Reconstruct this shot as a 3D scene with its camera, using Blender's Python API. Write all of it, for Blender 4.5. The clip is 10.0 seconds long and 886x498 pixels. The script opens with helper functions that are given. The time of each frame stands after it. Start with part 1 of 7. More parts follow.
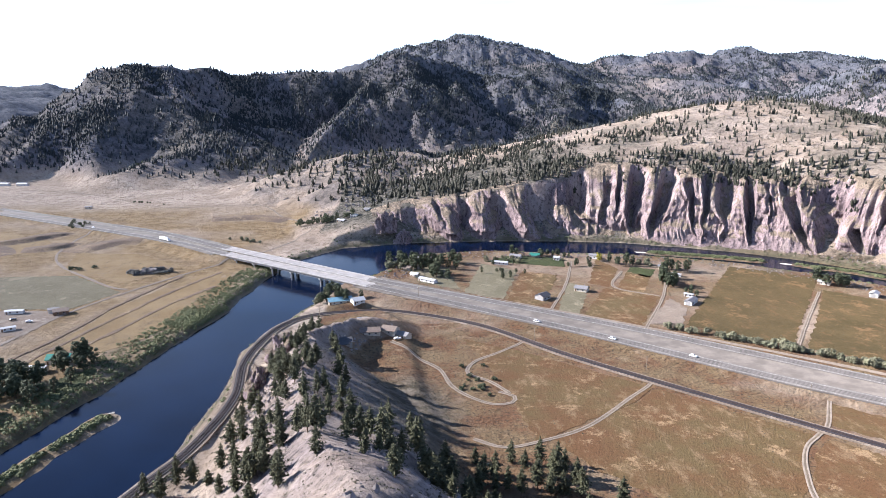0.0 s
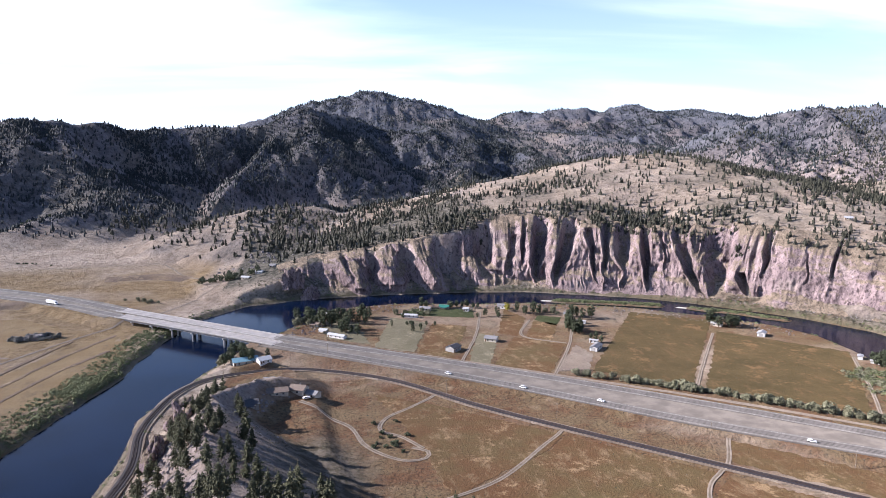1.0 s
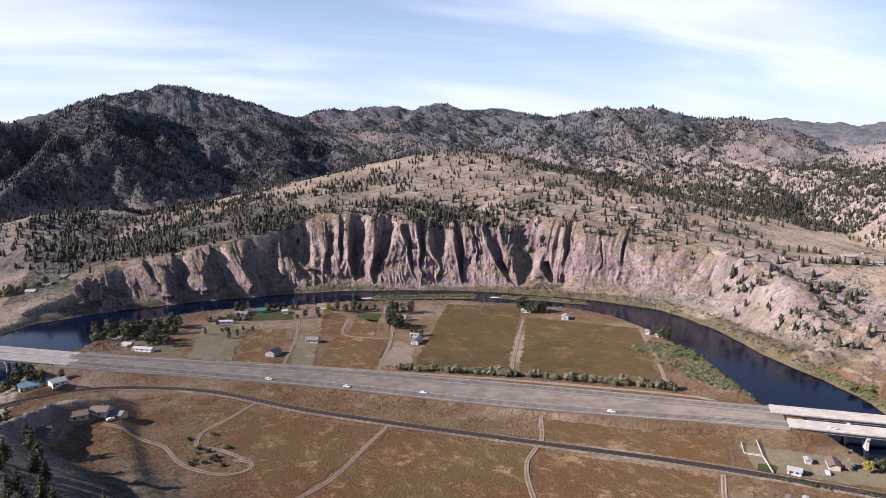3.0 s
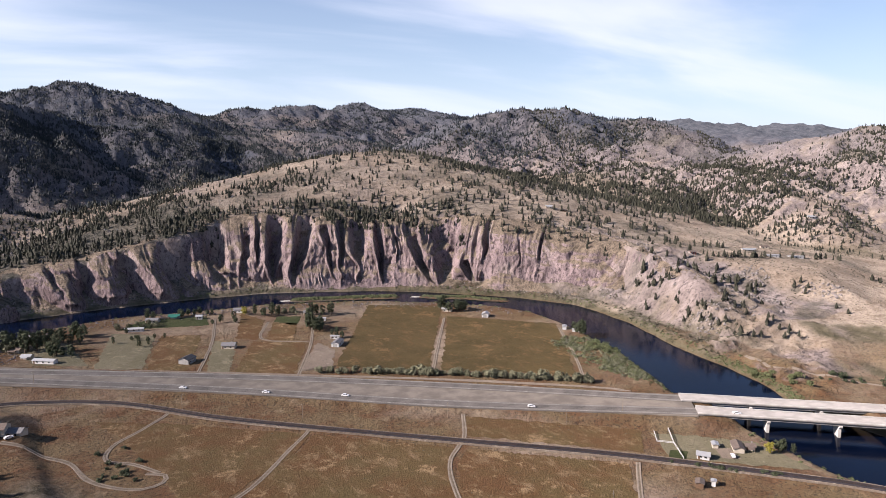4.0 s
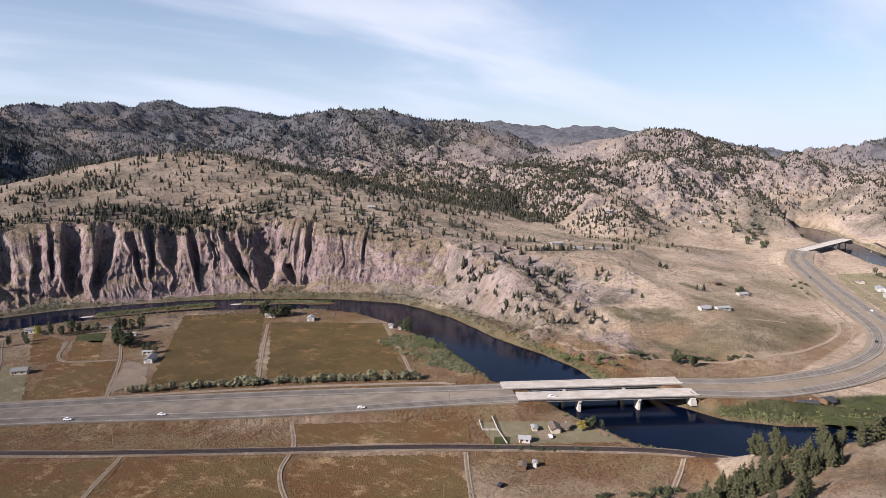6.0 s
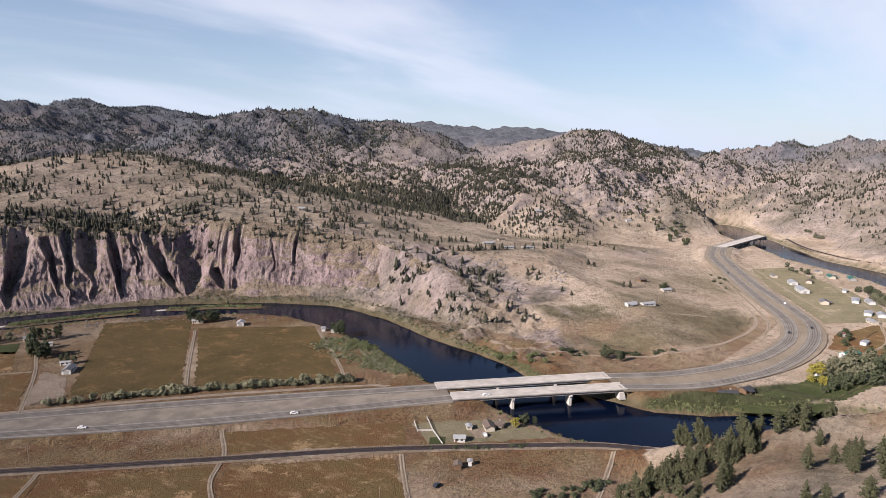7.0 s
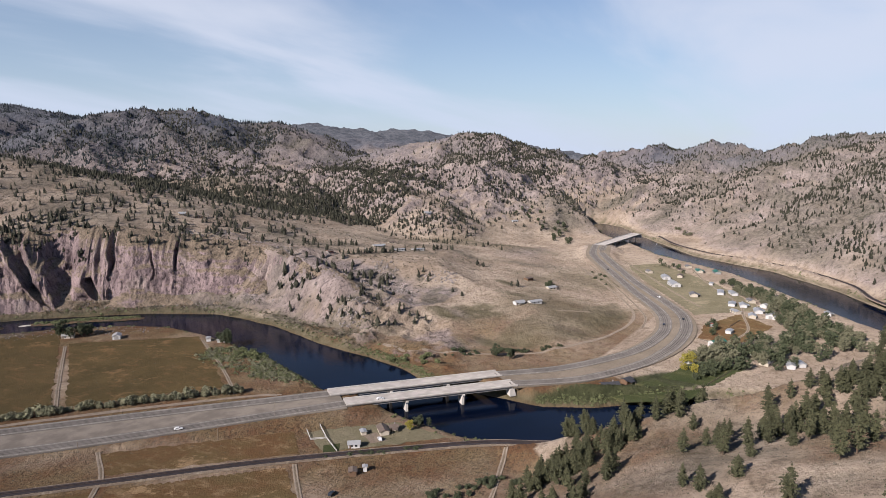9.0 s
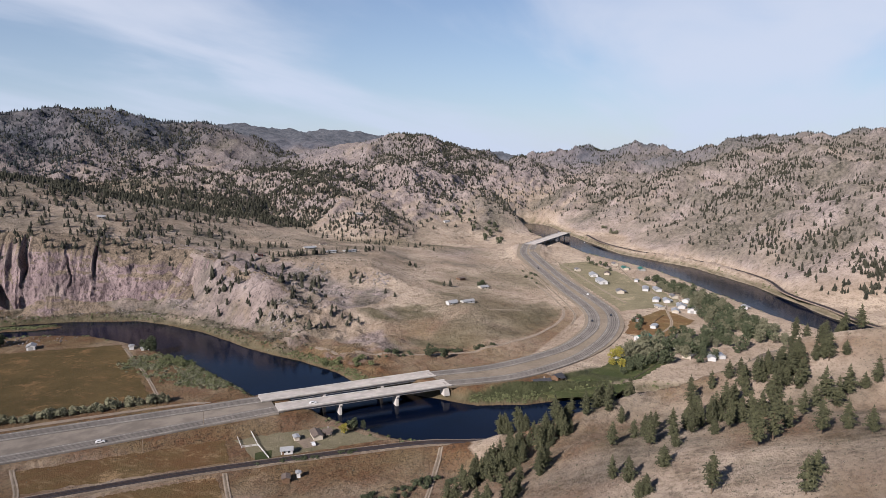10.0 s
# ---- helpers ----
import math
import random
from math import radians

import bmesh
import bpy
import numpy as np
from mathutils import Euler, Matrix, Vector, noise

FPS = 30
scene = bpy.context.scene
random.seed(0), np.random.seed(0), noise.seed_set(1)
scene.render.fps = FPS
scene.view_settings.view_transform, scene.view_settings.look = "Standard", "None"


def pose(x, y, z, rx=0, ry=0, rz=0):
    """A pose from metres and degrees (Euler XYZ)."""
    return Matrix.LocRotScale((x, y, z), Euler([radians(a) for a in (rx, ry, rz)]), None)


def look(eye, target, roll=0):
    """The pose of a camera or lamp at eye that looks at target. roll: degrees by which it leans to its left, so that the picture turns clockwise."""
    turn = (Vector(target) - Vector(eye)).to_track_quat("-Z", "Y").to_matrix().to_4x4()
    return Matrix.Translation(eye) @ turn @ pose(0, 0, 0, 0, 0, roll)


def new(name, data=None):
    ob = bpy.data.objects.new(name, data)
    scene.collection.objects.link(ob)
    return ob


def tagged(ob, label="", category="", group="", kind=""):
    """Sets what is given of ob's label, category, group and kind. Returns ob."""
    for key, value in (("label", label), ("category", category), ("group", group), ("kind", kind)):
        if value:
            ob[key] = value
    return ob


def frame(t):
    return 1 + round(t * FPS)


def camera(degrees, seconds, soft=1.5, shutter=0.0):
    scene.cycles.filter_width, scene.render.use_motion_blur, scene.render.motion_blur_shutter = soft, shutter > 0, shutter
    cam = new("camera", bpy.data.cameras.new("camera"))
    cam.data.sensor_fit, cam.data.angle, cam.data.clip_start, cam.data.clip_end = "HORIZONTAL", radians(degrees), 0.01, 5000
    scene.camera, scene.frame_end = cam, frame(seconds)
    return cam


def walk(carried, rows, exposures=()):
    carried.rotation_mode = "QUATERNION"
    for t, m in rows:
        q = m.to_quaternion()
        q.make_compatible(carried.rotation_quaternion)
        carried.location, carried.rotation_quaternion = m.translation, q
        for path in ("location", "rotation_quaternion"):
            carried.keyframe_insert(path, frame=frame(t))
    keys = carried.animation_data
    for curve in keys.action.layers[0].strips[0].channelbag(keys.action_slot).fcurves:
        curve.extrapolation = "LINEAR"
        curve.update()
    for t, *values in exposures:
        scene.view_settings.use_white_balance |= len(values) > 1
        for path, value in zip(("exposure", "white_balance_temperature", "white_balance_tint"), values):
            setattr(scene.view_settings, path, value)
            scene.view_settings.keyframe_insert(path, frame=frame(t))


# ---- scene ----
cam = camera(65.01, 10.0, soft=0.8)
# seconds, eye, yaw, pitch and lean to the right
ROWS = [
    (0.0, -0.93, -2.66, 159.46, 0.00, -12.50, -0.19),
    (0.5, -0.90, -2.32, 159.41, -3.57, -9.83, -0.09),
    (1.0, -0.86, -1.98, 159.38, -7.61, -8.11, -0.04),
    (1.5, -0.79, -1.66, 159.39, -12.32, -8.18, 0.03),
    (2.0, -0.72, -1.35, 159.41, -16.55, -8.25, 0.07),
    (2.5, -0.63, -1.05, 159.46, -19.62, -8.28, 0.09),
    (4.0, -0.30, -0.24, 159.71, -29.31, -8.35, 0.10),
    (4.5, -0.18, 0.01, 159.81, -32.84, -8.37, 0.13),
    (5.0, -0.05, 0.24, 159.93, -36.55, -8.32, 0.06),
    (5.5, 0.07, 0.46, 160.05, -40.39, -8.33, 0.08),
    (7.0, 0.44, 1.02, 160.42, -49.53, -8.31, 0.04),
    (7.5, 0.55, 1.18, 160.54, -51.67, -8.26, 0.02),
    (8.0, 0.65, 1.32, 160.66, -53.89, -8.22, -0.01),
    (8.5, 0.74, 1.45, 160.77, -56.14, -8.19, -0.05),
    (9.0, 0.82, 1.56, 160.86, -58.64, -8.13, -0.06),
    (9.5, 0.89, 1.65, 160.94, -61.36, -8.11, -0.12),
    (10.0, 0.94, 1.73, 161.01, -64.28, -8.07, -0.09),
]
walk(cam, [(t, pose(x, y, z, 90 + pitch, 0, yaw) @ pose(0, 0, 0, 0, 0, -lean)) for t, x, y, z, yaw, pitch, lean in ROWS],
     exposures=[(0.0, 2.3, 5850, 14), (0.5, 2.1, 5850, 16), (1.0, 1.9, 5900, 18), (2.5, 1.51, 6250, 20), (4.5, 1.31, 6450, 18), (7.5, 1.0, 6450, 16), (10.0, 0.81, 6250, 15)])

# ---- light ----
SUN_FROM = Vector((-0.98, 0.2, 0.0)).normalized()
SUN_HIGH = radians(28.5)
sun_dir = Vector((SUN_FROM.x * math.cos(SUN_HIGH), SUN_FROM.y * math.cos(SUN_HIGH), math.sin(SUN_HIGH)))
sun = new("sun", bpy.data.lights.new("sun", "SUN"))
sun.data.energy, sun.data.angle, sun.data.color = 5.0, radians(0.5), (1.0, 0.92, 0.82)
sun.matrix_world = look(sun_dir * 500, (0, 0, 0))
world = bpy.data.worlds.new("world")
scene.world = world
world.use_nodes = True
wn, wl = world.node_tree.nodes, world.node_tree.links
wn.clear()
w_out, w_bg, w_sky = wn.new("ShaderNodeOutputWorld"), wn.new("ShaderNodeBackground"), wn.new("ShaderNodeTexSky")
w_sky.sky_type, w_sky.sun_disc = "NISHITA", False
w_sky.sun_elevation, w_sky.sun_rotation = SUN_HIGH, math.atan2(SUN_FROM.x, SUN_FROM.y)
w_sky.altitude, w_sky.air_density, w_sky.dust_density, w_sky.ozone_density = 1100, 1.3, 0.3, 2.0
w_tc, w_sep, w_join = wn.new("ShaderNodeTexCoord"), wn.new("ShaderNodeSeparateXYZ"), wn.new("ShaderNodeCombineXYZ")
w_lift = wn.new("ShaderNodeMath")
w_lift.operation, w_lift.inputs[1].default_value = "ADD", 0.16
wl.new(w_tc.outputs["Generated"], w_sep.inputs[0])
wl.new(w_sep.outputs["Z"], w_lift.inputs[0])
for axis in ("X", "Y"):
    w_div = wn.new("ShaderNodeMath")
    w_div.operation = "DIVIDE"
    wl.new(w_sep.outputs[axis], w_div.inputs[0])
    wl.new(w_lift.outputs[0], w_div.inputs[1])
    wl.new(w_div.outputs[0], w_join.inputs[axis])
w_map = wn.new("ShaderNodeMapping")
w_map.inputs["Rotation"].default_value = (0, 0, radians(50))
w_map.inputs["Scale"].default_value = (0.5, 1.25, 1.0)
w_map.inputs["Location"].default_value = (3.3, 1.7, 0.0)
w_cirrus, w_veil, w_mix = wn.new("ShaderNodeTexNoise"), wn.new("ShaderNodeTexNoise"), wn.new("ShaderNodeMix")
w_cirrus.inputs["Scale"].default_value, w_cirrus.inputs["Detail"].default_value, w_cirrus.inputs["Distortion"].default_value = 0.8, 10, 0.45
w_veil.inputs["Scale"].default_value, w_veil.inputs["Detail"].default_value = 0.45, 3
w_add, w_ramp, w_half = wn.new("ShaderNodeMath"), wn.new("ShaderNodeMapRange"), wn.new("ShaderNodeMath")
w_add.operation = "ADD"
w_ramp.interpolation_type = "SMOOTHSTEP"
w_ramp.inputs["From Min"].default_value, w_ramp.inputs["From Max"].default_value = 0.86, 1.16
w_half.operation, w_half.inputs[1].default_value, w_half.inputs[2].default_value = "MULTIPLY_ADD", 0.64, 0.23
w_mix.data_type = "RGBA"
w_mix.inputs["B"].default_value = (10.8, 11.7, 13.2, 1)
wl.new(w_join.outputs[0], w_map.inputs["Vector"])
wl.new(w_map.outputs["Vector"], w_cirrus.inputs["Vector"])
wl.new(w_map.outputs["Vector"], w_veil.inputs["Vector"])
wl.new(w_cirrus.outputs["Fac"], w_add.inputs[0])
wl.new(w_veil.outputs["Fac"], w_add.inputs[1])
wl.new(w_add.outputs[0], w_ramp.inputs["Value"])
wl.new(w_ramp.outputs["Result"], w_half.inputs[0])
w_path, w_edge, w_cover = wn.new("ShaderNodeMath"), wn.new("ShaderNodeMath"), wn.new("ShaderNodeMath")
w_path.operation, w_path.inputs[0].default_value = "DIVIDE", 0.34
w_edge.operation, w_edge.inputs[1].default_value = "MINIMUM", 1.0
w_cover.operation = "MULTIPLY"
wl.new(w_lift.outputs[0], w_path.inputs[1])
wl.new(w_path.outputs[0], w_edge.inputs[0])
wl.new(w_edge.outputs[0], w_cover.inputs[0])
w_twice = wn.new("ShaderNodeMath")
w_twice.operation = "MULTIPLY"
wl.new(w_edge.outputs[0], w_twice.inputs[0])
wl.new(w_half.outputs[0], w_twice.inputs[1])
wl.new(w_twice.outputs[0], w_cover.inputs[1])
wl.new(w_cover.outputs[0], w_mix.inputs["Factor"])
w_blue = wn.new("ShaderNodeMix")
w_blue.data_type, w_blue.blend_type = "RGBA", "MULTIPLY"
w_blue.inputs["Factor"].default_value = 1.0
w_blue.inputs["B"].default_value = (1.0, 1.2, 1.46, 1)
wl.new(w_sky.outputs["Color"], w_blue.inputs["A"])
wl.new(w_blue.outputs["Result"], w_mix.inputs["A"])
w_low, w_thin, w_fog = wn.new("ShaderNodeMapRange"), wn.new("ShaderNodeMath"), wn.new("ShaderNodeMix")
w_low.interpolation_type = "SMOOTHSTEP"
w_low.inputs["From Min"].default_value, w_low.inputs["From Max"].default_value = 0.20, -0.02
w_thin.operation, w_thin.inputs[1].default_value = "MULTIPLY", 0.55
w_fog.data_type = "RGBA"
w_fog.inputs["B"].default_value = (8.8, 10.7, 13.6, 1)
wl.new(w_sep.outputs["Z"], w_low.inputs["Value"])
wl.new(w_low.outputs["Result"], w_thin.inputs[0])
wl.new(w_thin.outputs[0], w_fog.inputs["Factor"])
wl.new(w_mix.outputs["Result"], w_fog.inputs["A"])
wl.new(w_fog.outputs["Result"], w_bg.inputs["Color"])
wl.new(w_bg.outputs["Background"], w_out.inputs["Surface"])
w_bg.inputs["Strength"].default_value = 0.0352

# ---- materials ----
class Nodes:
    """A node material with short ways to chain textures."""

    def __init__(self, name):
        self.mat = bpy.data.materials.new(name)
        self.mat.use_nodes = True
        self.n, self.l = self.mat.node_tree.nodes, self.mat.node_tree.links
        self.bsdf = self.n["Principled BSDF"]
        self.pos = self.n.new("ShaderNodeNewGeometry")

    def put(self, value, socket):
        if isinstance(value, bpy.types.NodeSocket):
            self.l.new(value, socket)
        elif isinstance(value, tuple) and len(value) == 3:
            socket.default_value = (*value, 1)
        else:
            socket.default_value = value

    def noise(self, size, detail=4, rough=0.55, stretch=(1, 1, 1), warp=0.0):
        m, t = self.n.new("ShaderNodeMapping"), self.n.new("ShaderNodeTexNoise")
        m.inputs["Scale"].default_value = stretch
        self.l.new(self.pos.outputs["Position"], m.inputs["Vector"])
        self.l.new(m.outputs["Vector"], t.inputs["Vector"])
        t.inputs["Scale"].default_value, t.inputs["Detail"].default_value = 1.0 / size, detail
        t.inputs["Roughness"].default_value, t.inputs["Distortion"].default_value = rough, warp
        return t.outputs["Fac"]

    def ramp(self, value, lo, hi):
        r = self.n.new("ShaderNodeMapRange")
        r.interpolation_type = "SMOOTHSTEP"
        self.put(value, r.inputs["Value"])
        r.inputs["From Min"].default_value, r.inputs["From Max"].default_value = lo, hi
        return r.outputs["Result"]

    def mix(self, fac, a, b, kind="MIX"):
        m = self.n.new("ShaderNodeMix")
        m.data_type, m.blend_type = "RGBA", kind
        self.put(fac, m.inputs["Factor"])
        self.put(a, m.inputs["A"])
        self.put(b, m.inputs["B"])
        return m.outputs["Result"]

    def math(self, op, a, b=0.5):
        m = self.n.new("ShaderNodeMath")
        m.operation = op
        self.put(a, m.inputs[0])
        self.put(b, m.inputs[1])
        return m.outputs[0]

    def attr(self, name, out="Fac"):
        a = self.n.new("ShaderNodeAttribute")
        a.attribute_name = name
        return a.outputs[out]

    def rand(self):
        return self.n.new("ShaderNodeObjectInfo").outputs["Random"]

    def island(self):
        return self.pos.outputs["Random Per Island"]

    def bump(self, height, dist, strength=1.0):
        b = self.n.new("ShaderNodeBump")
        b.inputs["Strength"].default_value, b.inputs["Distance"].default_value = strength, dist
        self.put(height, b.inputs["Height"])
        self.l.new(b.outputs["Normal"], self.bsdf.inputs["Normal"])

    def done(self, color, rough=0.9, metal=0.0, spec=0.3):
        self.put(self.mix(1.0, color, (0.74, 0.74, 0.74), "MULTIPLY"), self.bsdf.inputs["Base Color"])
        self.put(rough, self.bsdf.inputs["Roughness"])
        self.bsdf.inputs["Metallic"].default_value = metal
        if isinstance(rough, float) and rough >= 0.94:
            self.bsdf.inputs["Diffuse Roughness"].default_value = 0.8
        self.bsdf.inputs["Specular IOR Level"].default_value = spec
        return self.mat


def plain(name, color, rough=0.8, metal=0.0, vary=0.15, size=2.0, spec=0.3, grain=0.25):
    """A painted or bare surface with stains at two scales."""
    m = Nodes(name)
    dark = tuple(c * (1 - vary) for c in color)
    lite = tuple(min(1, c * (1 + vary)) for c in color)
    c = m.mix(m.ramp(m.noise(size), 0.35, 0.65), dark, lite)
    c = m.mix(m.math("MULTIPLY", m.ramp(m.noise(grain, 3), 0.4, 0.75), 0.35), c, tuple(c * 0.75 for c in color))
    return m.done(c, rough, metal, spec)


def leafy(name, a, b, rough=0.75):
    m = Nodes(name)
    c = m.mix(m.island(), a, b)
    c = m.mix(m.math("MULTIPLY", m.rand(), 0.5), c, tuple(0.6 * v for v in a))
    c = m.mix(m.math("MULTIPLY", m.ramp(m.noise(0.8, 3), 0.4, 0.7), 0.4), c, tuple(1.5 * v for v in b))
    return m.done(c, rough, 0, 0.15)


def ground_material():
    m = Nodes("dry_grassland")
    tan = m.mix(m.ramp(m.noise(60, 5), 0.35, 0.65), (0.335, 0.262, 0.202), (0.455, 0.372, 0.295))
    tan = m.mix(m.ramp(m.noise(9, 5, 0.7), 0.45, 0.7), tan, (0.215, 0.164, 0.122))
    tan = m.mix(m.math("MULTIPLY", m.ramp(m.noise(2.2, 5, 0.75), 0.5, 0.66), 0.6), tan, (0.095, 0.078, 0.055))
    rock = m.mix(m.ramp(m.noise(25, 5), 0.35, 0.65), (0.265, 0.216, 0.206), (0.42, 0.35, 0.328))
    rock = m.mix(m.ramp(m.noise(5, 6, 0.75, (1, 1, 0.35)), 0.46, 0.66), rock, (0.09, 0.078, 0.076))
    rock = m.mix(m.math("MULTIPLY", m.ramp(m.noise(1.5, 6, 0.8), 0.5, 0.62), 0.55), rock, (0.075, 0.066, 0.055))
    # dark scrub; also paints the shade of the hillside bowl and hollow
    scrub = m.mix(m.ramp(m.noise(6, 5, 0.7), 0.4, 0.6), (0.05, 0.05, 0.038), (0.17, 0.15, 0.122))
    pink = m.mix(m.ramp(m.noise(14, 5, 0.65, (1, 1, 0.3)), 0.3, 0.7), (0.22, 0.174, 0.164), (0.37, 0.302, 0.28))
    pink = m.mix(m.ramp(m.noise(3, 5, 0.75, (1, 1, 0.5)), 0.47, 0.66), pink, (0.085, 0.068, 0.07))
    green = m.mix(m.ramp(m.noise(12, 4), 0.35, 0.65), (0.085, 0.076, 0.045), (0.15, 0.13, 0.082))
    rusty = m.mix(m.ramp(m.noise(26, 6, 0.7), 0.38, 0.62), (0.15, 0.08, 0.042), (0.19, 0.135, 0.075))
    rusty = m.mix(m.math("MULTIPLY", m.ramp(m.noise(1.8, 5, 0.75), 0.48, 0.64), 0.8), rusty, (0.055, 0.043, 0.03))
    rusty = m.mix(m.math("MULTIPLY", m.ramp(m.noise(22, 6, 0.75), 0.56, 0.68), 0.7), rusty, (0.29, 0.215, 0.14))
    c = m.mix(m.attr("rock"), tan, rock)
    # dark crag rock with bluish distance haze painted into its colour
    haze_rock = m.mix(m.ramp(m.noise(16, 6, 0.7), 0.38, 0.62), (0.05, 0.052, 0.064), (0.165, 0.155, 0.17))
    c = m.mix(m.attr("crag"), c, haze_rock)
    straw = m.mix(m.ramp(m.noise(14, 6, 0.75), 0.4, 0.62), (0.20, 0.135, 0.066), (0.30, 0.215, 0.12))
    straw = m.mix(m.math("MULTIPLY", m.ramp(m.noise(2.4, 5, 0.75), 0.5, 0.64), 0.7), straw, (0.10, 0.072, 0.04))
    c = m.mix(m.attr("golden"), c, straw)
    c = m.mix(m.attr("rusty"), c, rusty)
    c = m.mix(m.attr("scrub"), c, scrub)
    # far woods tinted blue: distance haze put into their colour
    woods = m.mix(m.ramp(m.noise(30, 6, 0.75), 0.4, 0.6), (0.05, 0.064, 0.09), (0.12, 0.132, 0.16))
    c = m.mix(m.attr("haze_woods"), c, woods)
    c = m.mix(m.attr("lush"), c, green)
    turf = m.mix(m.ramp(m.noise(9, 5, 0.7), 0.35, 0.65), (0.04, 0.046, 0.022), (0.072, 0.076, 0.038))
    c = m.mix(m.attr("turf"), c, turf)
    c = m.mix(m.attr("cliff"), c, pink)
    m.bump(m.math("ADD", m.math("MULTIPLY", m.noise(4.5, 8, 0.75), 3.2), m.math("MULTIPLY", m.noise(21, 6, 0.65), 7.0)), 1.0, 0.9)
    return m.done(c, 0.95, 0, 0.1)


def water_material():
    m = Nodes("deep_river_water")
    c = m.mix(m.ramp(m.noise(60, 3), 0.35, 0.65), (0.0012, 0.0035, 0.0125), (0.002, 0.006, 0.02))
    m.bump(m.math("ADD", m.noise(1.3, 3, 0.6, (1, 1.6, 1)), m.noise(9, 2)), 0.05, 0.5)
    m.bsdf.inputs["IOR"].default_value = 1.33
    return m.done(c, 0.1, 0, 0.12)


def field_material(name, a, b, c):
    """Mown and grazed ground: broad patches, tufts, bare pale spots and faint working lines."""
    m = Nodes(name)
    col = m.mix(m.ramp(m.noise(40, 6, 0.65), 0.35, 0.65), a, b)
    col = m.mix(m.ramp(m.noise(9, 6, 0.75, (1, 0.45, 1)), 0.5, 0.7), col, c)
    col = m.mix(m.math("MULTIPLY", m.ramp(m.noise(30, 8, 0.82), 0.545, 0.62), 0.75), col, tuple(1.45 * v for v in c))
    col = m.mix(m.math("MULTIPLY", m.ramp(m.noise(1.5, 5, 0.75), 0.5, 0.66), 0.5), col, tuple(0.42 * v for v in a))
    col = m.mix(m.math("MULTIPLY", m.rand(), 0.25), col, tuple(0.7 * v for v in b))
    m.bump(m.noise(1.4, 5, 0.75), 1.2, 0.9)
    return m.done(col, 0.95, 0, 0.1)


def cliff_material():
    """Pinkish grey rock, streaked downwards, with dark cracks and pale weathered skin."""
    m = Nodes("weathered_pink_grey_rock")
    c = m.mix(m.ramp(m.noise(22, 6, 0.7, (1, 1, 0.35)), 0.36, 0.64), (0.225, 0.168, 0.172), (0.40, 0.305, 0.302))
    c = m.mix(m.ramp(m.noise(5, 7, 0.8, (1, 1, 0.25)), 0.5, 0.6), c, (0.105, 0.078, 0.083))
    c = m.mix(m.math("MULTIPLY", m.ramp(m.noise(40, 4), 0.55, 0.66), 0.6), c, (0.45, 0.37, 0.33))
    c = m.mix(m.math("MULTIPLY", m.ramp(m.noise(1.7, 6, 0.8, (1, 1, 0.5)), 0.52, 0.6), 0.75), c, (0.07, 0.054, 0.056))
    c = m.mix(m.math("MULTIPLY", m.ramp(m.noise(3.1, 6, 0.8, (1, 1, 0.6), 0.6), 0.58, 0.64), 0.8), c, (0.085, 0.08, 0.05))
    m.bump(m.math("ADD", m.noise(3.0, 8, 0.8, (1, 1, 0.5)), m.math("MULTIPLY", m.noise(8, 5, 0.7, (1, 1, 0.3)), 1.6)), 2.6, 1.0)
    m.bsdf.inputs["Diffuse Roughness"].default_value = 0.4
    # scree and dry grass lie on the gentler ledges and at the foot
    up = m.n.new("ShaderNodeSeparateXYZ")
    m.l.new(m.pos.outputs["True Normal"], up.inputs[0])
    scree = m.mix(m.ramp(m.noise(7, 6, 0.75), 0.4, 0.62), (0.32, 0.25, 0.185), (0.18, 0.14, 0.10))
    scree = m.mix(m.ramp(m.noise(1.6, 5, 0.8), 0.52, 0.6), scree, (0.07, 0.062, 0.045))
    c = m.mix(m.math("MULTIPLY", m.ramp(up.outputs["Z"], 0.58, 0.74), 0.95), c, scree)
    return m.done(c, 0.92, 0, 0.1)


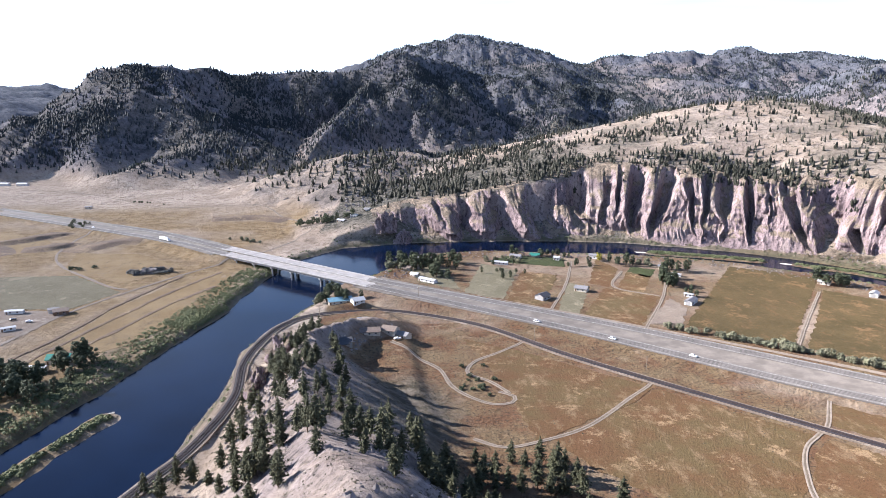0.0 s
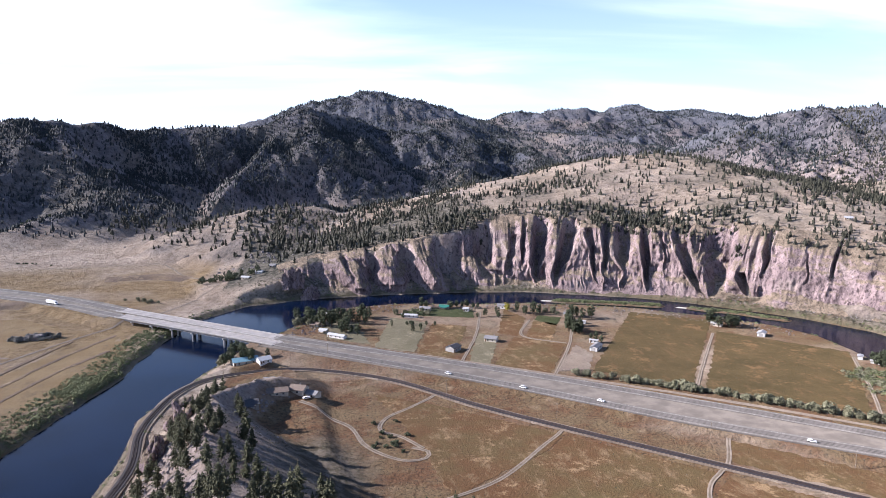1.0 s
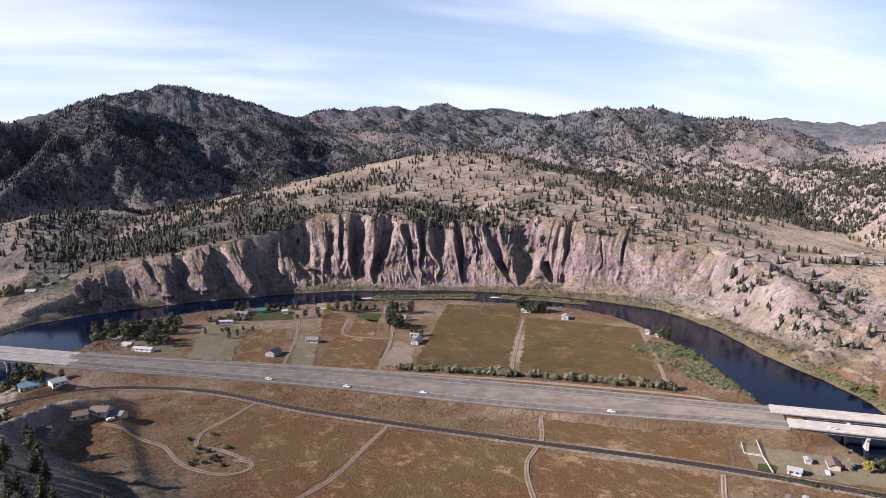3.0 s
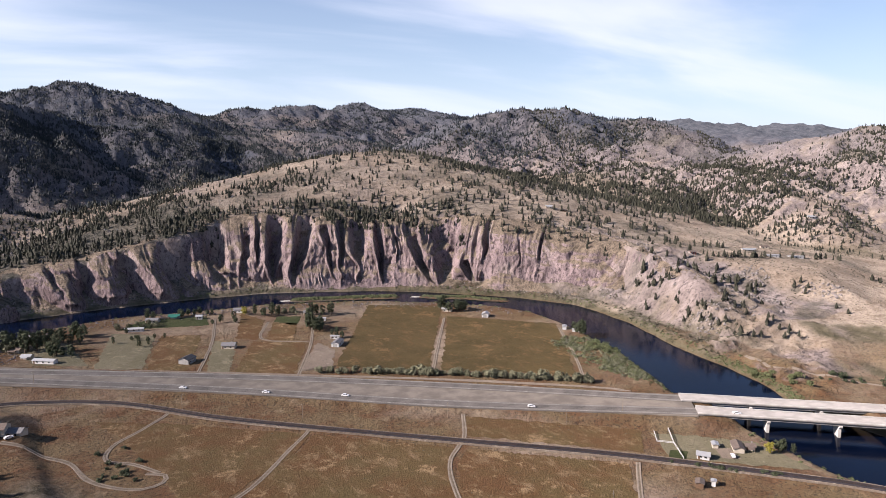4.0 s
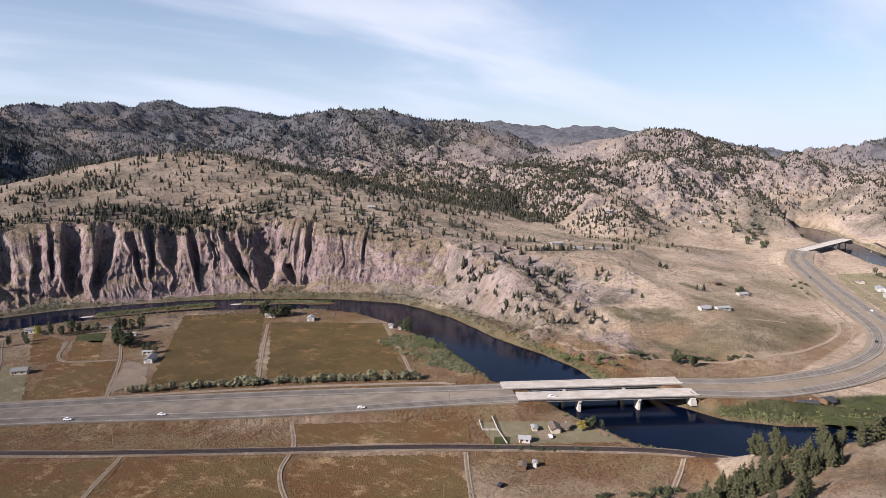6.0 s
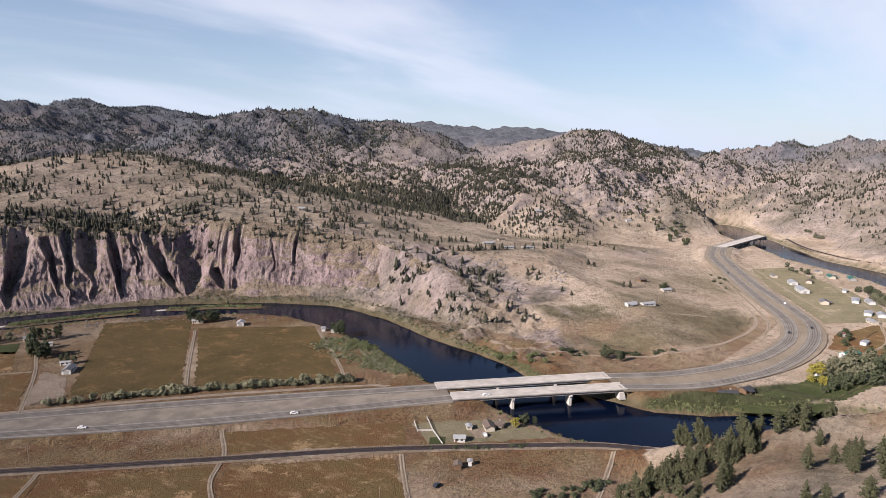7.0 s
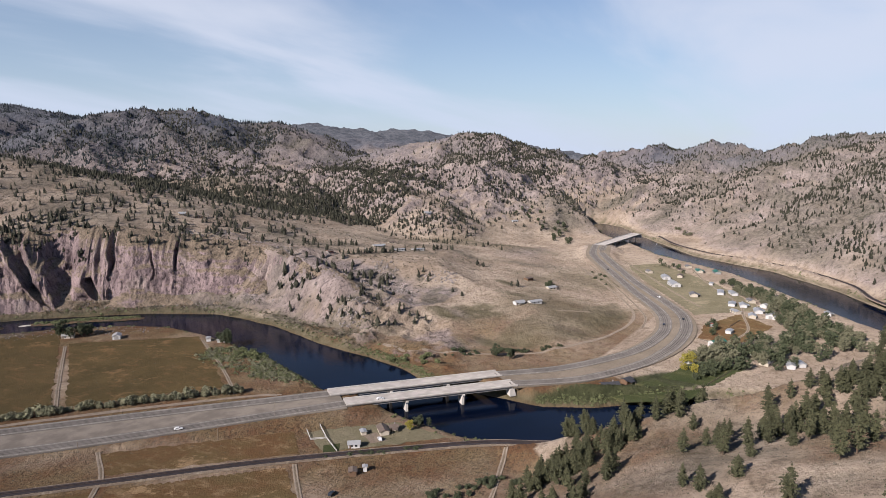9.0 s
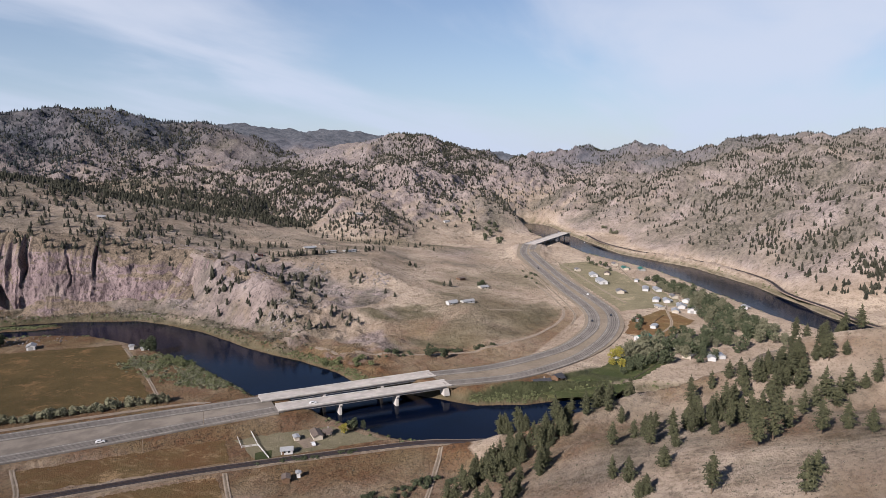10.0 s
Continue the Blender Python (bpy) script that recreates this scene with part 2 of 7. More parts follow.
MAT = {
    "cliff": cliff_material(),
    "field_brown": field_material("rusty_brown_pasture", (0.138, 0.072, 0.034), (0.128, 0.092, 0.042), (0.265, 0.182, 0.105)),
    "field_green": field_material("olive_hay_field", (0.078, 0.059, 0.025), (0.112, 0.079, 0.035), (0.165, 0.098, 0.048)),
    "field_grey": field_material("grey_green_mown_plot", (0.15, 0.135, 0.085), (0.20, 0.175, 0.115), (0.24, 0.20, 0.14)),
    "field_gold": field_material("golden_stubble_field", (0.23, 0.155, 0.075), (0.30, 0.215, 0.115), (0.165, 0.122, 0.075)),
    "lawn": field_material("watered_green_lawn", (0.04, 0.052, 0.02), (0.062, 0.072, 0.03), (0.10, 0.095, 0.045)),
    "yard": field_material("bare_dusty_yard", (0.21, 0.165, 0.13), (0.27, 0.215, 0.17), (0.31, 0.26, 0.21)),
    "white": plain("white_painted_siding", (0.56, 0.55, 0.54), 0.6, vary=0.06),
    "cream": plain("cream_siding", (0.50, 0.44, 0.36), 0.7, vary=0.08),
    "grey_wall": plain("grey_board_siding", (0.30, 0.29, 0.28), 0.7, vary=0.1),
    "brown_wall": plain("brown_stained_logs", (0.15, 0.09, 0.055), 0.7, vary=0.15),
    "red_wall": plain("red_barn_boards", (0.26, 0.07, 0.045), 0.75, vary=0.15),
    "roof_grey": plain("grey_shingle_roof", (0.17, 0.165, 0.17), 0.8, vary=0.12, size=1.2),
    "roof_dark": plain("dark_shingle_roof", (0.055, 0.055, 0.062), 0.75, vary=0.15, size=1.2),
    "roof_white": plain("pale_sheet_metal_roof", (0.46, 0.46, 0.46), 0.4, 0.3, vary=0.05),
    "roof_green": plain("green_sheet_metal_roof", (0.035, 0.17, 0.13), 0.45, 0.2, vary=0.1),
    "roof_blue": plain("pale_blue_sheet_metal_roof", (0.17, 0.30, 0.36), 0.4, 0.2, vary=0.1),
    "roof_brown": plain("brown_shingle_roof", (0.15, 0.115, 0.095), 0.8, vary=0.15, size=1.2),
    "glass": plain("dark_window_glass", (0.02, 0.025, 0.03), 0.08, vary=0.1, spec=0.6),
    "wood": plain("weathered_timber", (0.20, 0.16, 0.12), 0.85, vary=0.2, size=0.8),
    "car_white": plain("white_car_paint", (0.75, 0.75, 0.75), 0.25, vary=0.02, spec=0.5),
    "car_dark": plain("dark_car_paint", (0.03, 0.035, 0.045), 0.25, vary=0.05, spec=0.5),
    "tyre": plain("black_tyre_rubber", (0.018, 0.018, 0.018), 0.9, vary=0.1),
    "boulder": plain("grey_lichened_rock", (0.24, 0.21, 0.20), 0.95, vary=0.35, size=3, grain=0.7),
    "sand": plain("pale_gravel_bar", (0.48, 0.44, 0.38), 0.95, vary=0.12, size=4),
    "cottonwood": leafy("green_cottonwood_leaves", (0.036, 0.046, 0.026), (0.092, 0.104, 0.058)),
    "willow": leafy("grey_green_willow_leaves", (0.13, 0.13, 0.082), (0.225, 0.216, 0.14)),
    "silver": leafy("silvery_grey_leaves", (0.09, 0.092, 0.088), (0.19, 0.19, 0.18)),
    "golden": leafy("yellowing_autumn_leaves", (0.22, 0.20, 0.035), (0.34, 0.29, 0.06)),
    "sage": leafy("grey_sagebrush", (0.055, 0.053, 0.036), (0.115, 0.104, 0.07)),
    "riverside": leafy("olive_riverside_shrub_leaves", (0.085, 0.10, 0.045), (0.17, 0.18, 0.088)),
    "ground": ground_material(),
    "water": water_material(),
    "asphalt": plain("worn_grey_asphalt", (0.15, 0.134, 0.121), 0.95, vary=0.16, size=14),
    "concrete": plain("pale_bridge_concrete", (0.47, 0.445, 0.42), 0.95, vary=0.14, size=6),
    "dirt": plain("pale_dirt_track", (0.235, 0.19, 0.15), 0.95, vary=0.15, size=5),
    "gravel": plain("dark_rail_ballast", (0.036, 0.03, 0.033), 0.95, vary=0.2, size=3),
    "paint": plain("white_road_paint", (0.31, 0.30, 0.28), 0.7, vary=0.3, size=3),
    "steel": plain("rusty_rail_steel", (0.10, 0.07, 0.06), 0.5, 0.6, size=3),
    "pine": leafy("dark_pine_needles", (0.021, 0.022, 0.016), (0.05, 0.049, 0.033)),
    "near_pine": leafy("olive_green_pine_needles", (0.033, 0.037, 0.020), (0.090, 0.090, 0.048)),
    # bluish distance haze mixed into the needle colour of far conifers
    "haze_conifer": leafy("haze_blue_conifer_needles", (0.016, 0.021, 0.024), (0.04, 0.048, 0.05)),
    "bark": plain("brown_pine_bark", (0.11, 0.075, 0.05), 0.9, size=0.6),
}

# ---- landform ----
def seg_dist(px, py, line, extra=None):
    """Distance from points to a polyline, and the line's third value (or extra) at the nearest place, and the place along it."""
    best = np.full(px.shape, 1e9)
    val, along, side = np.zeros(px.shape), np.zeros(px.shape), np.zeros(px.shape)
    run = 0.0
    for a, b in zip(line[:-1], line[1:]):
        dx, dy = b[0] - a[0], b[1] - a[1]
        L = math.hypot(dx, dy) + 1e-9
        u = np.clip(((px - a[0]) * dx + (py - a[1]) * dy) / (L * L), 0, 1)
        d = np.hypot(px - a[0] - u * dx, py - a[1] - u * dy)
        near = d < best
        best = np.where(near, d, best)
        if len(a) > 2:
            val = np.where(near, a[2] + u * (b[2] - a[2]), val)
        along = np.where(near, run + u * L, along)
        side = np.where(near, dx * (py - a[1]) - dy * (px - a[0]), side)
        run += L
    return best, val, along, side


def hash2(ix, iy, seed):
    h = (ix.astype(np.int64) * 374761393 + iy.astype(np.int64) * 668265263 + seed * 1442695041) & 0x7FFFFFFF
    h = ((h ^ (h >> 13)) * 1274126177) & 0x7FFFFFFF
    return ((h ^ (h >> 16)) & 0xFFFF) / 65535.0


def vnoise(x, y, seed=0):
    ix, iy = np.floor(x), np.floor(y)
    fx, fy = x - ix, y - iy
    fx, fy = fx * fx * (3 - 2 * fx), fy * fy * (3 - 2 * fy)
    a, b = hash2(ix, iy, seed), hash2(ix + 1, iy, seed)
    c, d = hash2(ix, iy + 1, seed), hash2(ix + 1, iy + 1, seed)
    return (a + (b - a) * fx + (c - a) * fy + (a - b - c + d) * fx * fy) * 2 - 1


def fbm(x, y, size, octaves=4, seed=0, ridged=False, gain=0.5):
    x, y = np.broadcast_arrays(np.asarray(x, float) / size, np.asarray(y, float) / size)
    out, amp, tot = np.zeros(x.shape), 1.0, 0.0
    for k in range(octaves):
        v = vnoise(x, y, seed + 17 * k)
        out += amp * ((1 - 2 * np.abs(v)) if ridged else v)
        tot += amp
        amp *= gain
        x, y = 1.9 * x + 0.7 * y + 3.1, 1.9 * y - 0.7 * x + 7.7
    return out / tot


# lines of the roads and the railway: x, y, height
HWY_N = [(-620, 958, 2), (-484, 879, 2), (-332, 786, 4), (-219, 688, 6), (-64, 571, 6), (91, 482, 2.5), (219, 388, 2.5), (333, 287, 5), (421, 215, 5.5), (464, 184, 3), (515, 161, 1.5), (547, 151, 1.2), (579, 147, 1.2), (616, 147, 1.2), (656, 155, 1.2), (690, 168, 1.2), (724, 187, 1.2), (784, 223, 1.2), (864, 268, 1.2), (942, 313, 2.5), (1013, 351, 4.5), (1091, 374, 8)]
HWY_S = [(-598, 919, 2), (-312, 744, 4), (-213, 663, 6), (-63, 552, 6), (85, 455, 2.5), (202, 360, 2.5), (325, 267, 5), (408, 197, 5.5), (452, 161, 3), (509, 138, 1.5), (545, 131, 1.2), (580, 128, 1.2), (622, 130, 1.2), (659, 137, 1.2), (694, 149, 1.2), (733, 171, 1.2), (784, 203, 1.2), (834, 234, 1.2), (904, 273, 1.2), (969, 310, 3), (1033, 344, 5), (1085, 358, 8)]
RAIL = [(-150, 150, 2), (-133, 200, 2), (-128, 243, 2), (-116, 285, 2), (-112, 340, 2), (-120, 387, 2), (-120, 422, 2), (-114, 458, 2), (-97, 483, 2), (-62, 495, 2), (-28, 492, 2), (26, 463, 1.6), (75, 409, 1.6), (118, 368, 1.6), (183, 310, 1.6), (243, 257, 1.6), (301, 197, 1.6), (326, 168, 1.6), (338, 146, 1.6), (350, 124, 1.6), (366, 102, 1.6), (386, 78, 1.6), (410, 50, 1.6)]
RAIL_EAST = [(700, -120, 2), (745, -80, 2), (800, -52, 2), (866, -14, 2), (950, 10, 2), (1036, 68, 2), (1090, 130, 2), (1130, 200, 2), (1200, 270, 3), (1290, 322, 4)]
HWY_MID = [(-605, 938, 2), (-322, 765, 4), (-216, 676, 6), (-64, 562, 6), (88, 468, 2.5), (210, 374, 2.5), (329, 277, 5), (414, 206, 5.5), (458, 172, 3), (512, 150, 1.5), (546, 141, 1.2), (580, 137, 1.2), (620, 138, 1.2), (658, 146, 1.2), (692, 159, 1.2), (728, 179, 1.2), (784, 213, 1.2), (850, 252, 1.2), (923, 293, 1.8), (1000, 338, 4), (1088, 366, 8)]
EMBANKED = [(HWY_MID[:3], 22, 0.5), (HWY_MID[3:7], 22, 0.5), (HWY_MID[7:], 22, 0.5), (RAIL, 5, 1.1), (RAIL_EAST, 5, 1.1)]

# crests: x, y, height, with the fall of their sides and the roughness of their slopes
RIDGES = [
    # hazy country far to the west
    ([(-2440, 3293, 193), (-2165, 3480, 196), (-2042, 3553, 192), (-1959, 3600, 157), (-1890, 3636, 179), (-1809, 3677, 177), (-1690, 3733, 163), (-1300, 3850, 150)], 0.12, 0.3),
    ([(-1900, 1850, 175), (-1550, 2086, 160), (-1450, 2156, 148), (-1378, 2203, 138), (-1320, 2238, 135), (-1261, 2272, 113), (-1214, 2297, 81)], 0.3, 0.4),
    # dark mountains in shade
    ([(-809, 1237, 36), (-787, 1345, 66), (-789, 1436, 101), (-772, 1533, 120), (-766, 1581, 150), (-750, 1634, 190), (-736, 1695, 223), (-716, 1747, 232), (-685, 1791, 233), (-659, 1833, 221), (-629, 1875, 234), (-608, 1893, 232), (-564, 1927, 207), (-520, 1960, 207), (-422, 2014, 213), (-301, 2056, 218), (-230, 2075, 231)], 0.6, 0.5),
    ([(-231, 2080, 231), (-199, 2098, 249), (-159, 2121, 275), (-119, 2144, 287), (-70, 2196, 279), (8, 2267, 263), (81, 2326, 242), (160, 2392, 216), (232, 2446, 195), (330, 2516, 141), (443, 2580, 89), (538, 2633, 42), (622, 2666, 1)], 0.64, 0.5),
    ([(-192, 2018, 205), (-221, 1915, 171), (-238, 1832, 150), (-258, 1718, 109), (-280, 1613, 70), (-287, 1470, 25)], 0.66, 0.6),
    ([(-115, 2074, 246), (-78, 1956, 187), (-38, 1847, 114), (-21, 1717, 49)], 0.6, 0.6),
    ([(-664, 1735, 218), (-602, 1609, 155), (-538, 1505, 97), (-460, 1362, 26)], 0.55, 0.6),
    ([(-733, 1609, 186), (-714, 1474, 121), (-671, 1339, 60), (-626, 1228, 20)], 0.55, 0.6),
    # the far peak and the hills behind
    ([(-117, 2945, 311), (-47, 2947, 343), (33, 2947, 378), (79, 2946, 397), (125, 2945, 396), (171, 2942, 383), (229, 2938, 346), (298, 2932, 292), (389, 2921, 268), (490, 2906, 285)], 0.3, 0.35),
    ([(313, 3183, 330), (540, 3232, 303), (650, 3268, 296), (806, 3292, 339), (938, 3318, 315), (1007, 3357, 354), (1133, 3380, 360), (1260, 3396, 345), (1384, 3410, 380), (1521, 3416, 354), (1760, 3364, 362), (2000, 3298, 320)], 0.28, 0.4),
    ([(430, 2700, 215), (560, 2560, 205), (640, 2440, 190), (700, 2300, 150)], 0.28, 0.45),
    ([(640, 2900, 245), (780, 2640, 228), (900, 2420, 200), (1000, 2260, 170)], 0.26, 0.45),
    ([(560, 2250, 150), (640, 2050, 118), (700, 1850, 80)], 0.3, 0.4),
    ([(900, 2300, 190), (1000, 2120, 150), (980, 1900, 105)], 0.3, 0.4),
    ([(1152, 1990, 220), (1215, 1988, 242), (1281, 1981, 263), (1346, 1950, 276), (1384, 1923, 290), (1422, 1896, 286), (1467, 1848, 287), (1493, 1802, 270), (1518, 1754, 249), (1541, 1720, 234), (1584, 1681, 237), (1608, 1644, 229), (1627, 1611, 243), (1644, 1579, 233), (1656, 1537, 208), (1661, 1442, 174), (1643, 1308, 145)], 0.36, 0.5),
    ([(1281, 1981, 258), (1210, 1800, 190), (1130, 1620, 120)], 0.36, 0.5),
    ([(1422, 1896, 282), (1350, 1740, 195), (1260, 1560, 120), (1180, 1420, 85)], 0.36, 0.5),
    ([(1584, 1681, 233), (1480, 1520, 150), (1360, 1360, 100)], 0.34, 0.5),
    ([(2986, 2953, 272), (3137, 2793, 306), (3258, 2651, 277), (3351, 2532, 244), (3461, 2380, 279), (3563, 2224, 216)], 0.15, 0.3),
    ([(1733, 1274, 151), (1765, 1212, 168), (1795, 1149, 178), (1813, 1101, 194), (1828, 1067, 209), (1838, 1038, 212), (1855, 987, 208), (1862, 942, 184), (1861, 910, 161), (1851, 860, 145), (1844, 802, 136), (1830, 758, 128)], 0.34, 0.5),
    ([(1350, 1000, 60), (1500, 1080, 105), (1700, 1120, 160)], 0.3, 0.4),
    ([(1500, 640, 36), (1620, 760, 80), (1850, 880, 150)], 0.32, 0.5),
    ([(812, 1164, 99), (859, 1105, 94), (897, 1048, 106), (922, 1012, 108), (946, 976, 99), (954, 926, 82), (950, 887, 60)], 0.24, 0.25),
    ([(953, 808, 45), (1046, 804, 79), (1147, 802, 109), (1232, 782, 119), (1299, 749, 124), (1359, 701, 116)], 0.36, 0.4),
    ([(1147, 802, 109), (1200, 930, 112), (1300, 1100, 118)], 0.32, 0.4),
    ([(2014, 755, 115), (2030, 710, 136), (2047, 662, 127), (2064, 605, 107), (2081, 546, 92)], 0.3, 0.4),
    ([(3915, 1781, 104), (3993, 1600, 101), (4109, 1270, 106), (4152, 1123, 100)], 0.1, 0.1),
    ([(2569, 835, 116), (2583, 789, 133), (2599, 735, 153), (2618, 663, 171), (2634, 599, 155), (2651, 519, 152), (2654, 501, 174), (2658, 477, 178), (2662, 459, 161), (2667, 426, 175), (2675, 374, 164), (2690, 244, 162), (2600, 60, 165)], 0.24, 0.35),
    ([(2240, 219, 138), (2198, 124, 161), (2150, 57, 175), (2101, 19, 196), (2060, -45, 199), (2018, -107, 201), (1974, -164, 203), (1939, -216, 204), (1899, -290, 202), (1865, -366, 195)], 0.24, 0.45),
    ([(1430, 300, 40), (1600, 200, 96), (1800, 80, 150), (2060, -20, 192)], 0.34, 0.45),
    ([(1150, 90, 40), (1300, 0, 92), (1560, -60, 150), (1950, -160, 198)], 0.34, 0.45),
    ([(930, -90, 42), (1150, -150, 110), (1500, -220, 165), (1900, -280, 200)], 0.36, 0.45),
    ([(2150, 300, 110), (1950, 420, 92), (1720, 470, 60), (1560, 480, 28)], 0.3, 0.4),
    # grassy hill over the cliffs and its shoulders
    ([(150, 1120, 62), (235, 1104, 85), (288, 1091, 112), (341, 1076, 134), (392, 1058, 148), (435, 1042, 152), (476, 1023, 154), (516, 1004, 150), (556, 982, 130), (640, 930, 102), (760, 850, 80), (900, 760, 50)], 0.24, 0.2),
    ([(341, 1076, 134), (300, 900, 96), (262, 800, 80)], 0.22, 0.2),
    ([(-30, 850, 42), (60, 850, 50), (130, 850, 52), (190, 840, 64), (250, 800, 80), (340, 735, 78), (420, 665, 72), (470, 625, 62)], 0.26, 0.25),
    ([(490, 650, 62), (560, 600, 55), (610, 520, 45), (655, 450, 35), (690, 370, 25), (672, 290, 20)], 0.10, 0.1),
    ([(500, 600, 54), (530, 520, 40), (535, 460, 26), (525, 400, 12)], 0.25, 0.25),
    # rocky knoll beyond the first bridge
    ([(-210, 1000, 14), (-165, 985, 40), (-120, 960, 36), (-90, 930, 12)], 0.55, 0.6),
    ([(-170, 1150, 62), (-60, 1180, 66), (-120, 1000, 30)], 0.3, 0.5),
    ([(-560, 1180, 26), (-500, 1290, 50), (-470, 1450, 80)], 0.3, 0.5),
    ([(-900, 1200, 26), (-860, 1300, 46), (-850, 1450, 90)], 0.3, 0.5),
    # hill under the flight, running out to the river
    ([(10, -120, 118), (0, 20, 104), (-18, 100, 84), (-24, 161, 64), (-40, 223, 47), (-54, 285, 42), (-70, 346, 31), (-80, 385, 22), (-62, 430, 16), (-25, 448, 15)], 0.74, 0.2),
    # dry slopes to the east of it
    ([(225, 75, 12), (240, 35, 40), (252, -10, 63), (240, -90, 92), (120, -160, 112)], 0.36, 0.12),
    ([(285, 100, 5), (334, 70, 35), (373, 43, 50), (385, 17, 56), (395, -14, 70), (397, -50, 85), (395, -150, 108), (300, -260, 130)], 0.42, 0.12),
]
# middle line of the river and half its width
RIVER = [(-215, 60, 40), (-190, 180, 38), (-166, 291, 40), (-158, 353, 33), (-156, 427, 25), (-139, 500, 26), (-134, 545, 33), (-118, 600, 42), (-100, 660, 50), (-78, 700, 46), (-32, 731, 33), (42, 747, 29), (120, 743, 34), (190, 737, 34), (250, 717, 31), (310, 689, 31), (370, 641, 29), (414, 592, 27), (438, 540, 32), (434, 475, 30), (415, 402, 26), (398, 338, 33), (385, 300, 34), (374, 266, 29), (370, 227, 32), (368, 190, 34), (372, 160, 32), (396, 124, 28), (428, 98, 24), (462, 62, 22), (482, 10, 22), (505, -60, 24), (560, -140, 28), (640, -160, 30), (705, -90, 28), (762, -33, 27), (826, 4, 31), (905, 50, 35), (1010, 125, 33), (1107, 247, 26), (1230, 330, 28), (1350, 420, 36), (1450, 480, 40), (1500, 520, 30)]
CLIFF_LINE = [(-75, 758), (-20, 770), (60, 778), (130, 780), (190, 774), (250, 752), (310, 724), (365, 690), (408, 646), (446, 604), (474, 566), (478, 500), (466, 440), (452, 380)]
# side gullies of the cliffs: place along them, depth and width
GULLIES = [(40, 14, 5), (70, 10, 3), (98, 16, 6), (140, 18, 7), (183, 22, 8), (212, 6, 2), (225, 8, 2.5), (247, 18, 6), (272, 6, 2), (302, 8, 1.2), (312, 22, 3.2), (331, 20, 2.8), (366, 24, 4), (384, 9, 2), (402, 26, 4.5), (426, 12, 3),
           (446, 11, 3), (466, 16, 6), (500, 20, 4.5), (521, 16, 2), (537, 6, 1.5), (557, 8, 2), (586, 10, 1.6), (612, 5, 2), (655, 7, 2.5), (676, 14, 5)]
# bowls and chutes of the cliffs: place at the rim and at the lower end, lower and upper end as shares of the height, half width and depth
CHUTES = [(236, 246, 0.45, 1.0, 8, 9), (262, 254, 0.3, 0.95, 6, 8), (272, 268, 0.35, 1.0, 3.5, 7), (290, 287, 0.12, 1.0, 10, 17), (320, 307, 0.1, 1.0, 12.5, 19), (343, 361, 0.18, 0.9, 5, 9), (364, 366, 0.3, 1.0, 6, 12), (386, 384, 0.42, 1.1, 15, 15),
          (404, 414, 0.05, 1.0, 6, 15), (421, 430, 0.35, 0.95, 2.5, 4), (437, 468, 0.15, 1.0, 8, 12), (472, 484, 0.0, 1.1, 19, 14), (500, 523, -0.1, 0.62, 5, 10), (520, 522, 0.5, 1.0, 4, 10), (584, 582, 0.6, 1.0, 3, 6), (560, 566, 0.45, 0.9, 2, 3)]
# height of the rim along them
RIM = ([0, 33, 58, 78, 131, 157, 172, 182, 209, 236, 243, 266, 285, 310, 366, 423, 448, 462, 478, 492, 508, 521, 557, 586, 612, 627, 640, 660, 676, 700, 726, 767, 800], [30, 40, 40, 47, 52, 50, 44, 34, 32, 30, 42, 60, 66, 67, 67, 65, 60, 50, 40, 38, 46, 60, 57, 53, 52, 45, 33, 22, 16, 24, 30, 26, 12])
# flat valley floors on both sides of the river's loop
FLATS = [
    [(-70, 640), (-10, 715), (130, 715), (290, 672), (400, 560), (402, 470), (370, 350), (340, 250), (335, 185), (300, 135), (240, 130), (170, 165), (115, 215), (50, 262), (10, 290), (-4, 335), (-14, 400), (-16, 462), (-60, 520), (-95, 550)],
    [(-205, 250), (-212, 300), (-200, 380), (-192, 440), (-185, 500), (-195, 560), (-200, 610), (-250, 640), (-300, 690), (-380, 740), (-520, 820), (-700, 900), (-900, 800), (-900, 250)],
    [(400, 230), (412, 335), (442, 356), (480, 338), (520, 285), (500, 205), (530, 182), (592, 174), (645, 187), (690, 222), (790, 287), (910, 350), (1040, 398), (1180, 420), (1330, 410), (1250, 335), (1120, 235), (1020, 115), (900, 30), (800, -20), (720, -70), (640, -120), (585, -70), (530, 10), (490, 80)],
]
OLIVE_FIELD = [(508, 260), (546, 262), (590, 256), (645, 237), (706, 222), (664, 194), (606, 188), (542, 199), (509, 224)]
# low islands in the river and half their width
ISLETS = [([(-196, 236), (-190, 266), (-182, 300), (-174, 327)], 4.5), ([(222, 716), (262, 704), (318, 682)], 5.5), ([(350, 664), (384, 640), (414, 606)], 4.5)]
WATER_Z = -4.0


def outside(x, y, poly):
    """Distance outwards from a closed outline, 0 inside it."""
    d = seg_dist(x, y, poly + poly[:1])[0]
    inside = np.zeros(np.shape(x), bool)
    for (ax, ay), (bx, by) in zip(poly, poly[1:] + poly[:1]):
        cross = (ay > y) != (by > y)
        inside ^= cross & (x < (bx - ax) * (y - ay) / (by - ay + 1e-12) + ax)
    return np.where(inside, 0.0, d)


